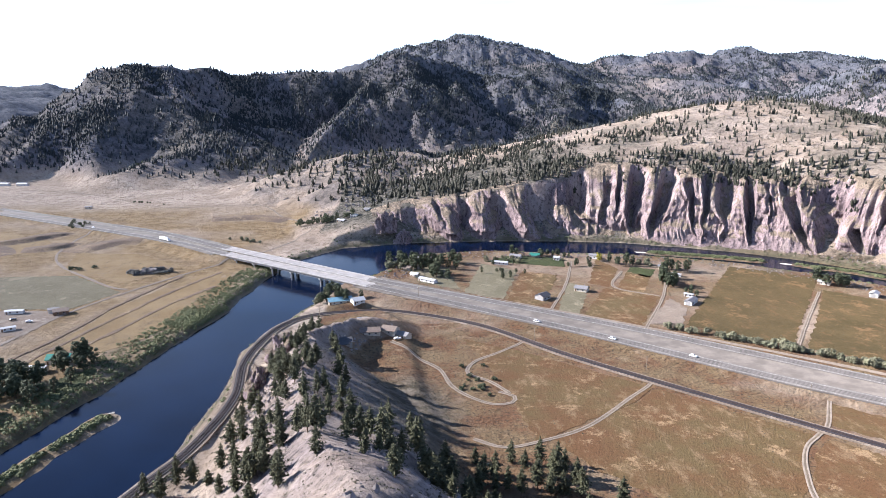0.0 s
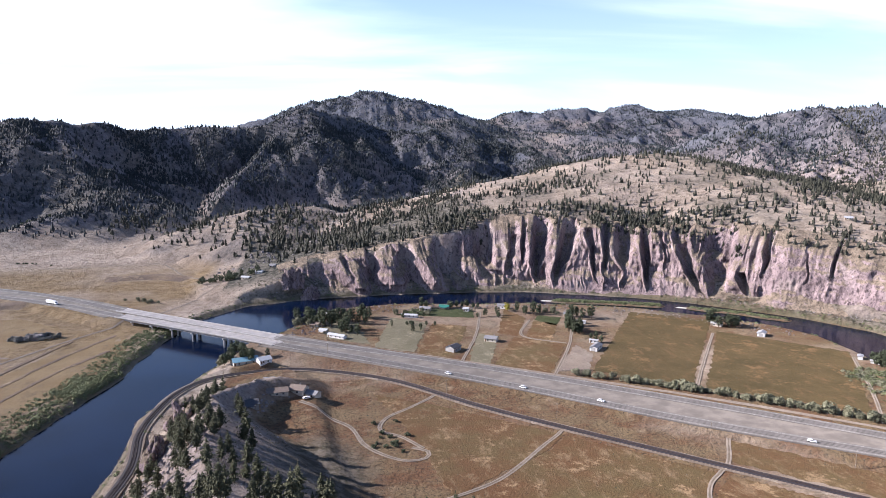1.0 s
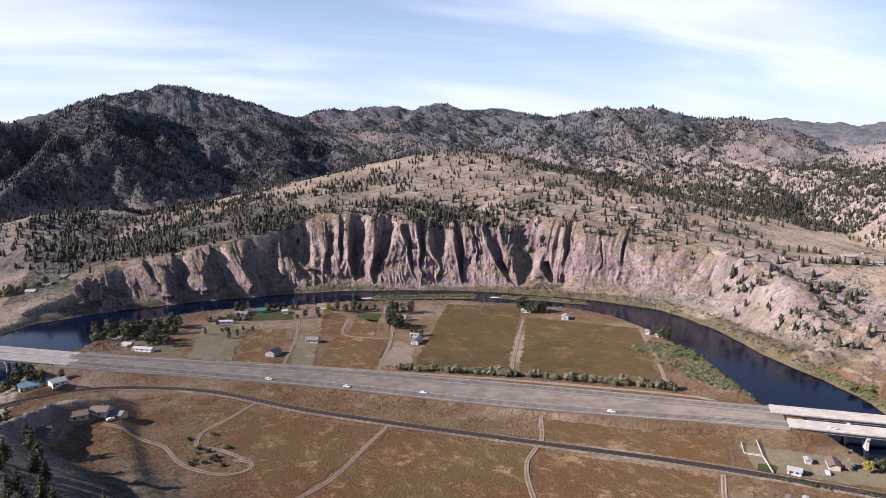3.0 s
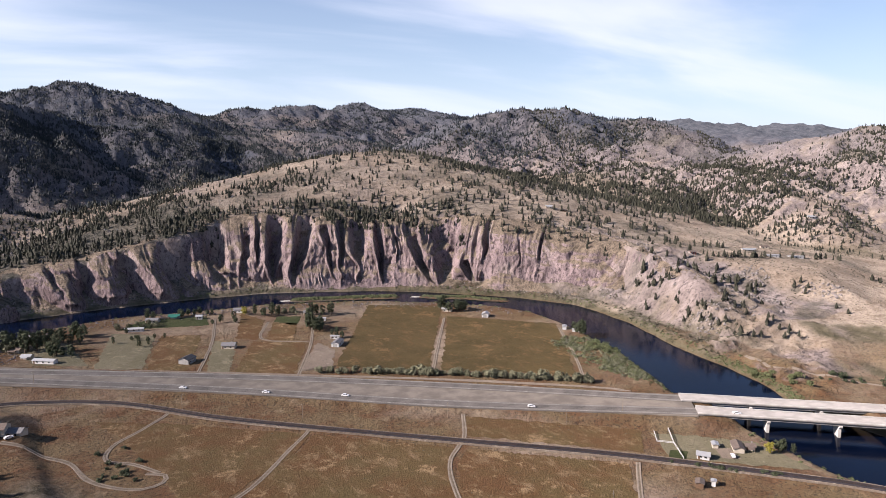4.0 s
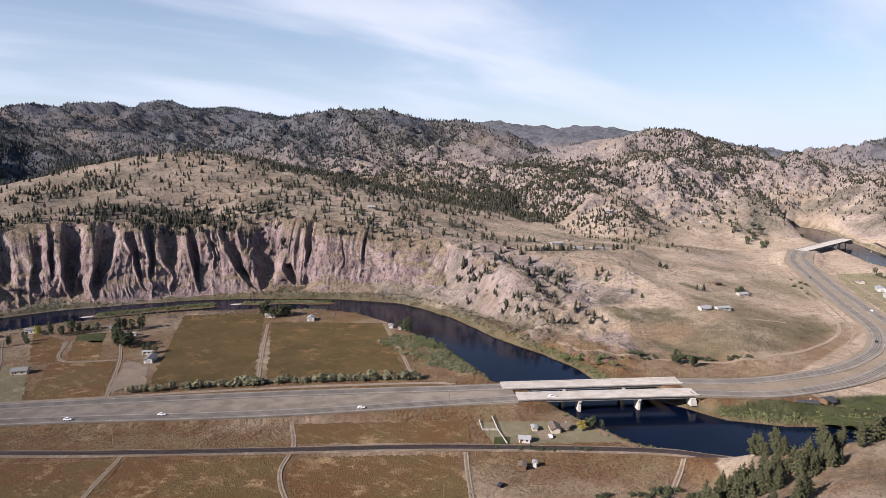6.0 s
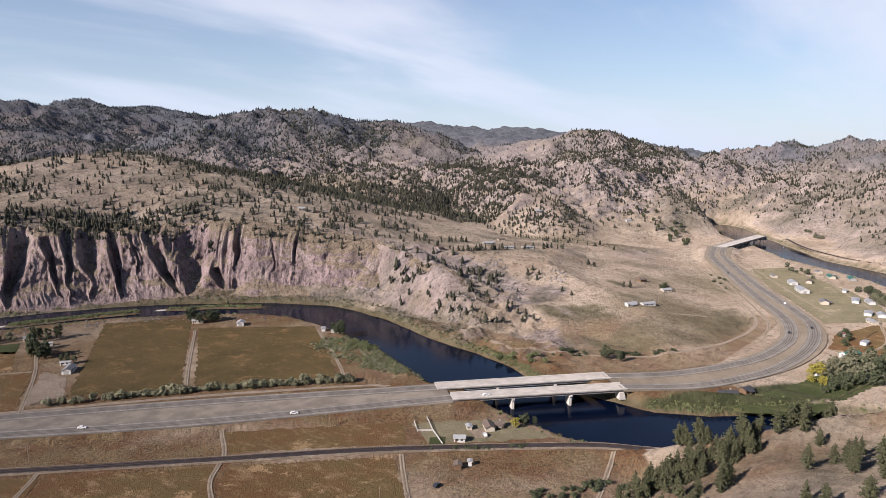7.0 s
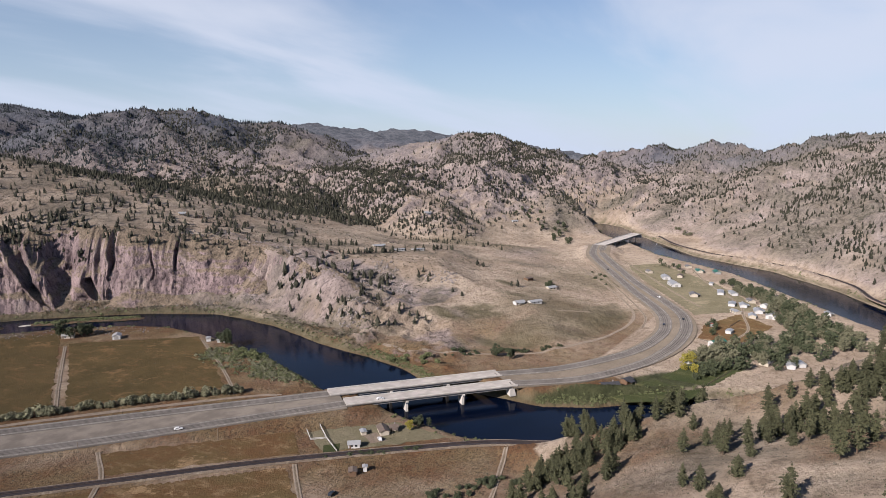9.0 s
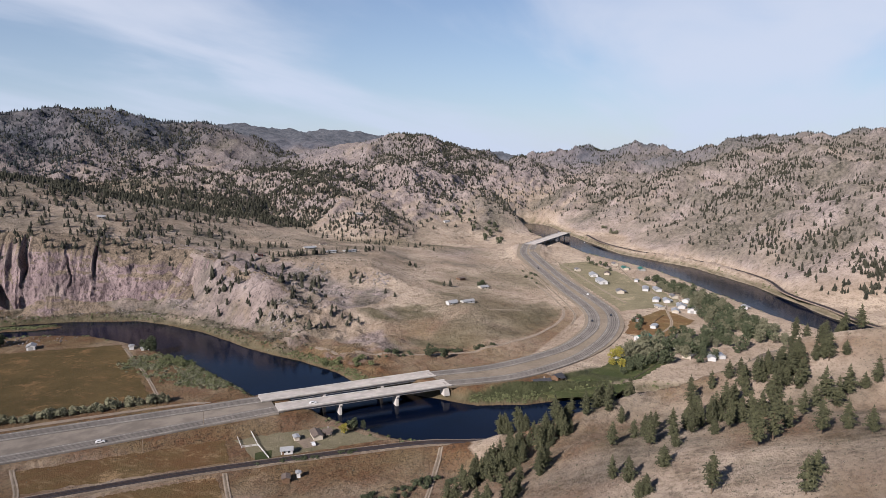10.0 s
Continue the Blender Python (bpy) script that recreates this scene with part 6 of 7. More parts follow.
CARS = [(HWY_S, 66, -1.8, "car_white", "white car on the grey highway"), (HWY_S, 112, -1.8, "car_white", "white car in the near lane"), (HWY_S, 154, 1.8, "car_white", "pale car on the highway"), (HWY_S, 246, -1.8, "car_white", "white pickup on the highway"),
        (HWY_N, 640, 1.8, "car_dark", "dark car in the highway curve"), (HWY_S, 672, 1.8, "car_dark", "dark car on the outer lane"), (HWY_S, 760, 0, "car_white", "white car beyond the curve"), (HWY_N, 900, 1.8, "car_dark", "far dark car on the highway"), (HWY_S, -420, 1.8, "car_white", "white car on the western highway"), (HWY_S, 340, -1.8, "car_white", "white car at the bridge end")]
for line, x, lane, paint, label in CARS:
    cx, cy, cz, ch = on_road(line, x, lane)
    car(cx, cy, cz, ch, paint, label)
cx, cy, cz, ch = on_road(HWY_S, -300, -1.8)
lorry(cx, cy, cz, ch, "white lorry with box trailer on the highway")
for x, y, turn, paint, label in ((-296, 470, 20, "car_white", "white parked pickup on a gravel yard"), (-310, 474, 60, "car_dark", "dark parked car on a gravel yard"), (-30, 422, 20, "car_white", "white car parked in a hilltop drive"), (172, 200, 30, "car_white", "white pickup parked on a pasture track"), (298, 224, 50, "car_white", "white car parked by the ranch house"), (236, 206, 10, "car_dark", "dark wrecked car in rough pasture")):
    car(x, y, at(x, y) + 0.32, turn, paint, label)


# ---- fences and poles ----
def fence(line, label, mat="white", high=1.3, gap=2.6, bars=(0.5, 1.1)):
    ob = thing("fence", label, "fence", Matrix.Identity(4), "fences")
    for (ax, ay), (bx, by) in zip(line[:-1], line[1:]):
        L = math.hypot(bx - ax, by - ay)
        n = max(1, round(L / gap))
        turn = math.degrees(math.atan2(by - ay, bx - ax))
        for k in range(n + 1):
            x, y = ax + (bx - ax) * k / n, ay + (by - ay) * k / n
            part("post", box((-0.08, -0.08, -0.3), (0.08, 0.08, high)), MAT[mat], ob, "", pose(x, y, at(x, y), 0, 0, turn))
        for zb in bars:
            part("rail", box((0, -0.04, zb - 0.14), (L, 0.04, zb + 0.14)), MAT[mat], ob, "", pose(ax, ay, at(ax, ay), 0, 0, turn))
    return ob


fence([(287, 268), (278, 257), (284, 251)], "white board fence of a corral")
fence([(296, 266), (285, 252), (274, 235)], "long white board fence beside a corral")
fence([(440, 106), (490, 86), (545, 74)], "wooden fence round a lawn", "wood")
fence([(620, 88), (668, 100), (700, 96)], "timber fence round a brown paddock", "wood")
fence([(150, 470), (172, 468)], "short timber farmyard fence", "wood")


def pole(x, y, label="weathered timber utility pole with a crossarm"):
    ob = thing("utility_pole", label, "utility pole", pose(x, y, at(x, y), 0, 0, 40), "utility poles")
    part("mast", tube([(0, 0, -1), (0, 0, 9.5)], [0.17, 0.12], 8), MAT["wood"], ob)
    arm = part("crossarm", box((-1.2, -0.07, 8.7), (1.2, 0.07, 8.9)), MAT["wood"], ob)
    for k in (-1.05, 0.0, 1.05):
        part("insulator", tube([(k, 0, 8.9), (k, 0, 9.12)], [0.05, 0.04], 6), MAT["white"], arm)


for x, y in ((196, 344), (286, 292), (60, 436), (-20, 520), (120, 385), (206, 214), (-90, 478), (250, 300)):
    pole(x, y)


# ---- rock outcrops ----
def outcrop(x, y, w, d, h, turn, label, seed, mat="cliff"):
    """A craggy mass of rock, wider than high, sunk into the ground."""
    bm = bmesh.new()
    bmesh.ops.create_icosphere(bm, subdivisions=4, radius=1)
    off = Vector((seed * 3.1, seed * 1.7, 0))
    for v in bm.verts:
        p = v.co.copy()
        n = noise.fractal(p * 1.6 + off, 1.0, 2.0, 4)
        c = noise.cell(p * 2.6 + off) * 0.22
        r = 1 + 0.4 * n + c
        v.co = Vector((p.x * w * r, p.y * d * r, max(p.z, -0.2) * h * r))
    ob = new("rock_outcrop", bpy.data.meshes.new("rock_outcrop"))
    bm.to_mesh(ob.data)
    bm.free()
    ob.data.materials.append(MAT[mat])
    ob.matrix_basis = pose(x, y, at(x, y) - 0.3, 0, 0, turn)
    return tagged(ob, label, "rock outcrop")


outcrop(-268, 612, 11, 5, 4, 15, "grey rocky knob under bushes on a golden meadow", 1, "boulder")
outcrop(-46, 764, 9, 6, 12, 10, "pale rock spur standing at the water", 2)
outcrop(-66, 770, 12, 8, 18, 20, "pinkish rock buttress at the river bend", 3)
outcrop(-96, 384, 8, 14, 11, 10, "reddish rock cut above the railway", 6)
outcrop(-98, 340, 6, 16, 9, 5, "broken rock cut beside the railway", 7)


def gravel_bar(x, y, long, wide, turn, seed):
    """A low tongue of pale gravel just out of the water."""
    rng = random.Random(seed)
    bm = bmesh.new()
    rings = []
    for k, z in ((1.0, -0.5), (0.8, 0.16), (0.45, 0.34)):
        ring = []
        for j in range(26):
            a = 6.2832 * j / 26
            r = k * (1 + 0.16 * math.sin(3 * a + seed) + rng.uniform(-0.06, 0.06))
            ring.append(bm.verts.new((long * r * math.cos(a), wide * r * math.sin(a), z + rng.uniform(-0.04, 0.04))))
        rings.append(ring)
    for lo, hi in zip(rings[:-1], rings[1:]):
        for j in range(26):
            bm.faces.new((lo[j], lo[(j + 1) % 26], hi[(j + 1) % 26], hi[j]))
    bm.faces.new(rings[-1])
    ob = new("gravel_bar", bpy.data.meshes.new("gravel_bar"))
    bm.to_mesh(ob.data)
    bm.free()
    ob.data.materials.append(MAT["sand"])
    ob.matrix_basis = pose(x, y, WATER_Z, 0, 0, turn)
    tagged(ob, "pale gravel bar beside a river island", "gravel bar", kind="structure")


gravel_bar(214, 720, 13, 3.2, -14, 1)
gravel_bar(344, 668, 12, 3.0, -34, 2)
gravel_bar(-176, 330, 7, 2.2, 70, 3)

# ---- trees ----
def leaf_cloud(V, F, centre, radius, count, size, rng, flat=1.0):
    """Small bent leaf sprays spread through and over a clump."""
    for _ in range(count):
        d = Vector((rng.gauss(0, 1), rng.gauss(0, 1), rng.gauss(0, 1)))
        d.normalize()
        p = Vector(centre) + Vector((d.x, d.y, d.z * flat)) * radius * rng.uniform(0.55, 1.05)
        up = (d + Vector((0, 0, 0.5)) + Vector((rng.gauss(0, 0.4), rng.gauss(0, 0.4), rng.gauss(0, 0.4)))).normalized()
        a = up.orthogonal().normalized()
        a.rotate(Matrix.Rotation(rng.uniform(0, 6.28), 3, up))
        b = up.cross(a)
        s = size * rng.uniform(0.6, 1.4)
        k = len(V)
        V += [p - a * s - up * s * 0.3, p + b * s * 0.8, p + a * s - up * s * 0.3, p - b * s * 0.8]
        F += [(k, k + 1, k + 2), (k, k + 2, k + 3)]


def tri_mesh(name, V, F, mat):
    return mesh_from(name, np.array([tuple(v) for v in V]), np.array(F), mat, smooth=False)


def pine_meshes(seed, tall, wide, bare=0.12):
    """Trunk and crown of a ponderosa-like pine: whorls of drooping, needle-tufted boughs."""
    rng = random.Random(seed)
    lean = (rng.uniform(-0.3, 0.3), rng.uniform(-0.3, 0.3))
    bm = tube([(0, 0, -0.6), (lean[0] * 0.4, lean[1] * 0.4, tall * 0.5), (lean[0], lean[1], tall * 0.97)], [tall * 0.019, tall * 0.013, 0.04], 7)
    trunk = bpy.data.meshes.new("trunk")
    bm.to_mesh(trunk)
    bm.free()
    trunk.materials.append(MAT["bark"])
    V, F = [], []
    tiers = 19
    for t in range(tiers):
        u = (t + rng.uniform(-0.3, 0.3)) / tiers
        z = tall * (bare + (0.97 - bare) * max(u, 0))
        reach = wide * max(1 - max(u, 0) ** 1.9, 0.02) ** 0.85 * min(1, max(u, 0) * 2.6 + 0.45) * rng.uniform(0.75, 1.15)
        for k in range(rng.choice((6, 7, 8))):
            a = rng.uniform(0, 6.283)
            r = reach * rng.uniform(0.45, 1.15)
            if r < 0.15:
                continue
            for j in range(3):
                f = (j + 1) / 3
                c = Vector((lean[0] * u + math.cos(a) * r * f, lean[1] * u + math.sin(a) * r * f, z + r * (0.22 * f - 0.2 * f * f)))
                s = (0.35 + 0.29 * reach) * rng.uniform(0.55, 0.95) * (1.15 - 0.5 * f)
                n = Vector((math.cos(a) * 0.5 + rng.gauss(0, 0.4), math.sin(a) * 0.5 + rng.gauss(0, 0.4), 1)).normalized()
                x = n.orthogonal().normalized()
                x.rotate(Matrix.Rotation(rng.uniform(0, 6.28), 3, n))
                y = n.cross(x)
                i = len(V)
                V += [c + n * s * 0.45, c + x * s - n * s * 0.25, c - x * 0.5 * s + y * 0.87 * s - n * s * 0.3, c - x * 0.5 * s - y * 0.87 * s - n * s * 0.3]
                F += [(i, i + 1, i + 2), (i, i + 2, i + 3), (i, i + 3, i + 1)]
    k = len(V)
    top = Vector((lean[0], lean[1], tall * 1.02))
    for j in range(4):
        V.append(top + Vector((0.35 * math.cos(1.57 * j), 0.35 * math.sin(1.57 * j), -tall * 0.09)))
    V.append(top)
    F += [(k + j, k + (j + 1) % 4, k + 4) for j in range(4)]
    return trunk, tri_mesh("crown", V, F, MAT["near_pine"])


def broad_meshes(seed, tall, wide, mat, clumps=14, leaves=46):
    """Trunk with limbs, and a crown of leafy clumps, of a broad-leaved tree."""
    rng = random.Random(seed)
    bm = tube([(0, 0, -0.5), (0.1, 0, tall * 0.2), (0.2, 0.1, tall * 0.45)], [tall * 0.03, tall * 0.022, tall * 0.014], 7)
    spots = []
    for k in range(clumps):
        a, u = 2.4 * k + rng.uniform(-0.4, 0.4), (k + 0.5) / clumps
        r = wide * math.sin(math.pi * (0.16 + 0.72 * u)) ** 0.8 * rng.uniform(0.4, 0.85)
        spots.append(Vector((math.cos(a) * r, math.sin(a) * r, tall * (0.24 + 0.64 * u))))
    for p in spots[::2]:
        limb = tube([(0.1, 0, tall * 0.22), (p.x * 0.5, p.y * 0.5, p.z * 0.75), tuple(p)], [tall * 0.012, tall * 0.007, 0.04], 5)
        me = bpy.data.meshes.new("limb")
        limb.to_mesh(me)
        limb.free()
        bm.from_mesh(me)
    trunk = bpy.data.meshes.new("trunk")
    bm.to_mesh(trunk)
    bm.free()
    trunk.materials.append(MAT["bark"])
    V, F = [], []
    for p in spots:
        leaf_cloud(V, F, p, wide * rng.uniform(0.3, 0.5), leaves, wide * 0.135, rng, 0.85)
    return trunk, tri_mesh("crown", V, F, mat)


def shrub_mesh(seed, tall, wide, mat, leaves=300):
    rng = random.Random(seed)
    V, F = [], []
    for k in range(6):
        a = rng.uniform(0, 6.28)
        r = wide * rng.uniform(0.15, 0.6)
        leaf_cloud(V, F, (math.cos(a) * r, math.sin(a) * r, tall * rng.uniform(0.3, 0.65)), wide * rng.uniform(0.35, 0.5), leaves // 6, wide * 0.115, rng, 0.8 * tall / wide)
    return tri_mesh("crown", V, F, mat)


PINES = [pine_meshes(s, t, w, b) for s, t, w, b in ((1, 14, 4.0, 0.06), (2, 16, 4.3, 0.1), (3, 11, 3.5, 0.04), (4, 17, 4.0, 0.16), (5, 9, 3.2, 0.03), (6, 13, 3.7, 0.12))]
BROADS = {
    "cottonwood": [broad_meshes(s, t, w, MAT["cottonwood"]) for s, t, w in ((11, 14, 4.0), (12, 11, 3.7), (13, 16, 3.9), (14, 12, 3.2))],
    "willow": [broad_meshes(s, t, w, MAT["willow"], 12) for s, t, w in ((21, 9, 4.4), (22, 7, 3.8))],
    "golden": [broad_meshes(s, t, w, MAT["golden"], 12) for s, t, w in ((31, 10, 3.6),)],
}
SHRUBS = {
    "willow": [shrub_mesh(s, 3.2, 2.4, MAT["willow"]) for s in (41, 42, 43)],
    "riverside": [shrub_mesh(s, 3.0, 2.6, MAT["riverside"]) for s in (51, 52, 53)],
    "dark": [shrub_mesh(s, 2.4, 2.2, MAT["cottonwood"]) for s in (61, 62)],
    "silver": [shrub_mesh(s, 3.4, 2.6, MAT["silver"]) for s in (71, 72)],
}
rng_t = random.Random(77)


def plant(meshes, x, y, size, name, label, category, group):
    ob = thing(name, label, category, pose(x, y, at(x, y) - 0.15, 0, 0, rng_t.uniform(0, 360)), group)
    if isinstance(meshes, tuple):
        part("trunk", meshes[0], None, ob)
        part("crown", meshes[1], None, ob)
    else:
        part("crown", meshes, None, ob)
    ob.scale = (size * rng_t.uniform(0.9, 1.1), size * rng_t.uniform(0.9, 1.1), size)
    return ob


def pine(x, y, size=1.0, group="pines on the near hills", label="dark green pine on a dry slope"):
    plant(PINES[rng_t.randrange(len(PINES))], x, y, size * rng_t.uniform(0.8, 1.12), "pine", label, "pine", group)


def broad(kind, x, y, size=1.0, label="", group="valley trees"):
    plant(BROADS[kind][rng_t.randrange(len(BROADS[kind]))], x, y, size * rng_t.uniform(0.8, 1.2), "tree", label or {"cottonwood": "leafy green cottonwood on the valley floor", "willow": "grey-green willow near the river", "golden": "yellowing autumn tree near houses"}[kind], "tree", group)


def shrub(kind, x, y, size=1.0, label="bushy olive shrub on dry ground", group="shrubs"):
    plant(SHRUBS[kind][rng_t.randrange(len(SHRUBS[kind]))], x, y, size * rng_t.uniform(0.75, 1.25), "shrub", label, "shrub", group)


HILL_PINES = [-26, 203, -23, 232, -16, 231, -11, 246, -41, 200, -45, 229, -49, 225, -55, 236, -70, 241, -74, 234, -72, 262, -73, 287, -76, 311, -63, 306, -52, 317, -47, 307, -78, 364, -65, 383, -94, 384, -15, 184, -4, 234, 3, 246, 10, 246, 16, 258, 21, 254, 26, 255, 31, 250, 38, 254, 43, 250, 49, 250, 55, 248, -6, 245, -94, 278, -95, 298, -92, 258, -95, 250, -105, 260, -78, 262, -39, 265, -29, 245, -23, 259]
SPUR_PINES = [249, 51, 243, 44, 251, 33, 294, 28, 288, 19, 225, 15, 230, -14, 219, -11, 354, 18, 358, 13, 348, 25, 344, -14, 339, -12, 358, -24, 362, -31, 335, 33, 275, 32, 230, 38, 258, -31, 269, -25, 326, 63, 286, 59, 232, 36, 296, 14, 307, 10, 286, 5, 316, 2, 305, -4, 283, -7, 260, 3, 268, -2, 314, -13, 327, -18, 331, -22, 325, -26, 335, -31, 339, -37, 343, -42, 267, -17]
for row, size in ((HILL_PINES, 0.95), (SPUR_PINES, 0.88)):
    for k in range(0, len(row), 2):
        pine(row[k], row[k + 1], size)


def scatter(n, cx, cy, rx, ry, turn=0.0, keep=lambda x, y: True):
    out, c, s = [], math.cos(radians(turn)), math.sin(radians(turn))
    for _ in range(n):
        a, r = rng_t.uniform(0, 6.283), math.sqrt(rng_t.uniform(0, 1))
        u, v = rx * r * math.cos(a), ry * r * math.sin(a)
        x, y = cx + c * u - s * v, cy + s * u + c * v
        if keep(x, y):
            out.append((x, y))
    return out


# belts of pines: foot of the hill, east gully, dry spurs
for n, cx, cy, rx, ry, turn in ((20, 16, 262, 44, 18, 8), (8, 52, 240, 22, 16, -30), (16, 20, 215, 26, 14, -12), (12, -22, 225, 22, 20, 0), (26, -95, 225, 34, 40, 60), (34, -70, 300, 24, 80, 8), (10, -60, 200, 26, 30, 8), (12, -92, 330, 14, 46, 8), (8, -82, 400, 12, 26, 0), (14, 262, 96, 26, 12, -20), (46, 330, 8, 42, 14, -30), (14, 382, -22, 30, 16, -30), (12, 300, 40, 30, 14, -30), (9, 400, 30, 30, 12, -60)):
    for x, y in scatter(n, cx, cy, rx, ry, turn, lambda x, y: float(sample(x, y)[2][0]) > 4):
        pine(x, y, 0.86)
gully = []
for n, cx, cy, rx, ry, turn in ((34, 296, 110, 34, 14, -30), (12, 328, 120, 16, 9, -40), (44, 322, 92, 48, 13, -36)):
    gully += [(x, y, at(x, y) - 0.15, 0.86 * rng_t.uniform(0.8, 1.12), rng_t.uniform(0, 6.28)) for x, y in scatter(n, cx, cy, rx, ry, turn, lambda x, y: float(sample(x, y)[2][0]) > 4)]


def mesh_parts(me):
    co = np.zeros(len(me.vertices) * 3, np.float32)
    me.vertices.foreach_get("co", co)
    vi = np.zeros(len(me.loops), np.int32)
    me.loops.foreach_get("vertex_index", vi)
    return co.reshape(-1, 3), vi.reshape(-1, 3)


def joined(name, crowns, spots, mat, label):
    """Many trees of one stand in a single mesh."""
    V, F, base = [], [], 0
    for k, (x, y, z, s, a) in enumerate(spots):
        co, tri = crowns[k % len(crowns)]
        c, w = math.cos(a) * s, math.sin(a) * s
        V.append(np.column_stack([x + c * co[:, 0] - w * co[:, 1], y + w * co[:, 0] + c * co[:, 1], z + s * co[:, 2]]))
        F.append(tri + base)
        base += len(co)
    tagged(new(name, mesh_from(name, np.concatenate(V), np.concatenate(F), mat, smooth=False)), label, "trees", kind="stuff")


joined("pine_stand", [mesh_parts(p[1]) for p in PINES], gully, MAT["near_pine"], "dense olive-green pines filling the gully by the river")
# broad-leaved groves
GROVES = {"cottonwood": [], "willow": [], "golden": []}
for kind, n, cx, cy, rx, ry, turn, size in (
    ("cottonwood", 30, -30, 640, 38, 18, -30, 1.0), ("cottonwood", 10, -4, 602, 18, 9, -35, 0.9), ("willow", 14, -50, 640, 34, 8, -55, 0.9), ("cottonwood", 8, 8, 640, 12, 16, 0, 1.0),
    ("cottonwood", 11, 194, 582, 9, 20, 10, 1.0), ("cottonwood", 7, 214, 628, 14, 9, -30, 0.8), ("golden", 2, 152, 664, 6, 4, 0, 0.9), ("cottonwood", 7, 172, 650, 14, 8, -20, 0.7), ("willow", 6, 190, 646, 12, 6, -20, 0.7),
    ("cottonwood", 7, 336, 578, 14, 7, -40, 1.0), ("cottonwood", 16, 400, 448, 18, 11, -45, 0.85), ("willow", 10, 408, 440, 16, 9, -45, 0.85),
    ("cottonwood", 12, 96, 684, 46, 6, -6, 0.65), ("willow", 9, 60, 664, 36, 8, -12, 0.6), ("cottonwood", 6, 40, 610, 30, 16, -30, 0.5), ("cottonwood", 4, 130, 640, 16, 8, 0, 0.55), ("cottonwood", 9, 60, 634, 16, 30, 10, 0.45), ("cottonwood", 5, 204, 548, 8, 14, 40, 0.5), ("cottonwood", 8, -76, 520, 22, 10, 30, 0.8), ("cottonwood", 7, -92, 545, 8, 14, 20, 0.8), ("willow", 7, -98, 520, 12, 8, 60, 0.7),
    ("cottonwood", 13, -122, 812, 30, 10, -10, 0.8), ("cottonwood", 6, -168, 820, 14, 8, 0, 0.7),
    ("cottonwood", 24, -232, 352, 30, 22, 70, 1.0), ("cottonwood", 12, -262, 366, 22, 20, 40, 0.9), ("golden", 2, -262, 330, 6, 6, 0, 0.7), ("willow", 8, -232, 312, 16, 14, 60, 0.8), ("cottonwood", 12, -222, 388, 14, 16, 70, 0.95),
    ("cottonwood", 18, 540, 82, 34, 14, -10, 0.85), ("willow", 16, 556, 92, 34, 10, -10, 0.85), ("golden", 5, 524, 104, 16, 8, 0, 0.85), ("cottonwood", 26, 610, 52, 50, 14, -10, 0.8), ("willow", 16, 640, 40, 60, 14, 10, 0.85),
    ("cottonwood", 30, 730, 44, 70, 16, 32, 0.85), ("willow", 22, 770, 66, 80, 12, 34, 0.85), ("cottonwood", 14, 860, 120, 50, 10, 36, 0.7), ("willow", 8, 690, 10, 40, 14, 30, 0.8), ("cottonwood", 8, 960, 220, 50, 8, 36, 0.6), ("cottonwood", 8, 652, 112, 24, 5, 10, 0.6),
    ("cottonwood", 46, 700, 38, 70, 22, 30, 0.95), ("willow", 40, 690, 30, 80, 24, 30, 0.9), ("cottonwood", 40, 810, 84, 80, 14, 34, 0.85), ("willow", 36, 790, 78, 90, 16, 34, 0.8), ("willow", 24, 556, 92, 36, 14, -14, 0.95), ("golden", 4, 566, 98, 20, 8, 0, 0.8), ("cottonwood", 20, 590, 76, 44, 12, -14, 0.85), ("cottonwood", 16, 1180, 470, 70, 20, 30, 0.8),
    ("cottonwood", 8, 505, 96, 16, 7, -20, 0.6), ("willow", 5, 440, 116, 12, 5, -30, 0.55), ("cottonwood", 16, 575, 48, 30, 10, 10, 0.8), ("willow", 14, 590, 62, 34, 10, 5, 0.8), ("cottonwood", 12, 620, 30, 34, 10, 20, 0.9), ("golden", 1, 318, 218, 1, 1, 0, 0.75), ("cottonwood", 3, 326, 214, 6, 4, 0, 0.55), ("cottonwood", 3, 344, 150, 10, 6, -40, 0.75),
    ("cottonwood", 4, 472, 236, 10, 6, -50, 0.75), ("cottonwood", 7, 722, 302, 12, 6, -30, 0.6), ("cottonwood", 14, -548, 1272, 34, 10, 5, 0.8), ("cottonwood", 9, -447, 834, 12, 30, 30, 0.5), ("willow", 10, -230, 760, 34, 7, -33, 0.45), ("cottonwood", 10, 1200, 540, 60, 30, 20, 0.8), ("cottonwood", 12, 1330, 440, 40, 20, 40, 0.7), ("willow", 8, 1330, 290, 30, 12, 40, 0.7)):
    for x, y in scatter(n, cx, cy, rx, ry, turn, lambda x, y: float(sample(x, y)[2][0]) > 3):
        if x > 480 or y > 790:
            GROVES[kind].append((x, y, at(x, y) - 0.15, size * rng_t.uniform(0.8, 1.2), rng_t.uniform(0, 6.28)))
        else:
            broad(kind, x, y, size)
for kind, label in (("cottonwood", "leafy green cottonwood groves round the settlement"), ("willow", "grey-green willow groves along the far bank"), ("golden", "yellowing trees among the village houses")):
    crowns = [mesh_parts(broad_meshes(s, t, w, MAT[kind], 11, 30)[1]) for s, t, w in ((111, 13, 5.2), (112, 10, 4.6), (113, 8, 4.2))]
    joined("grove", crowns, GROVES[kind], MAT[kind], label)
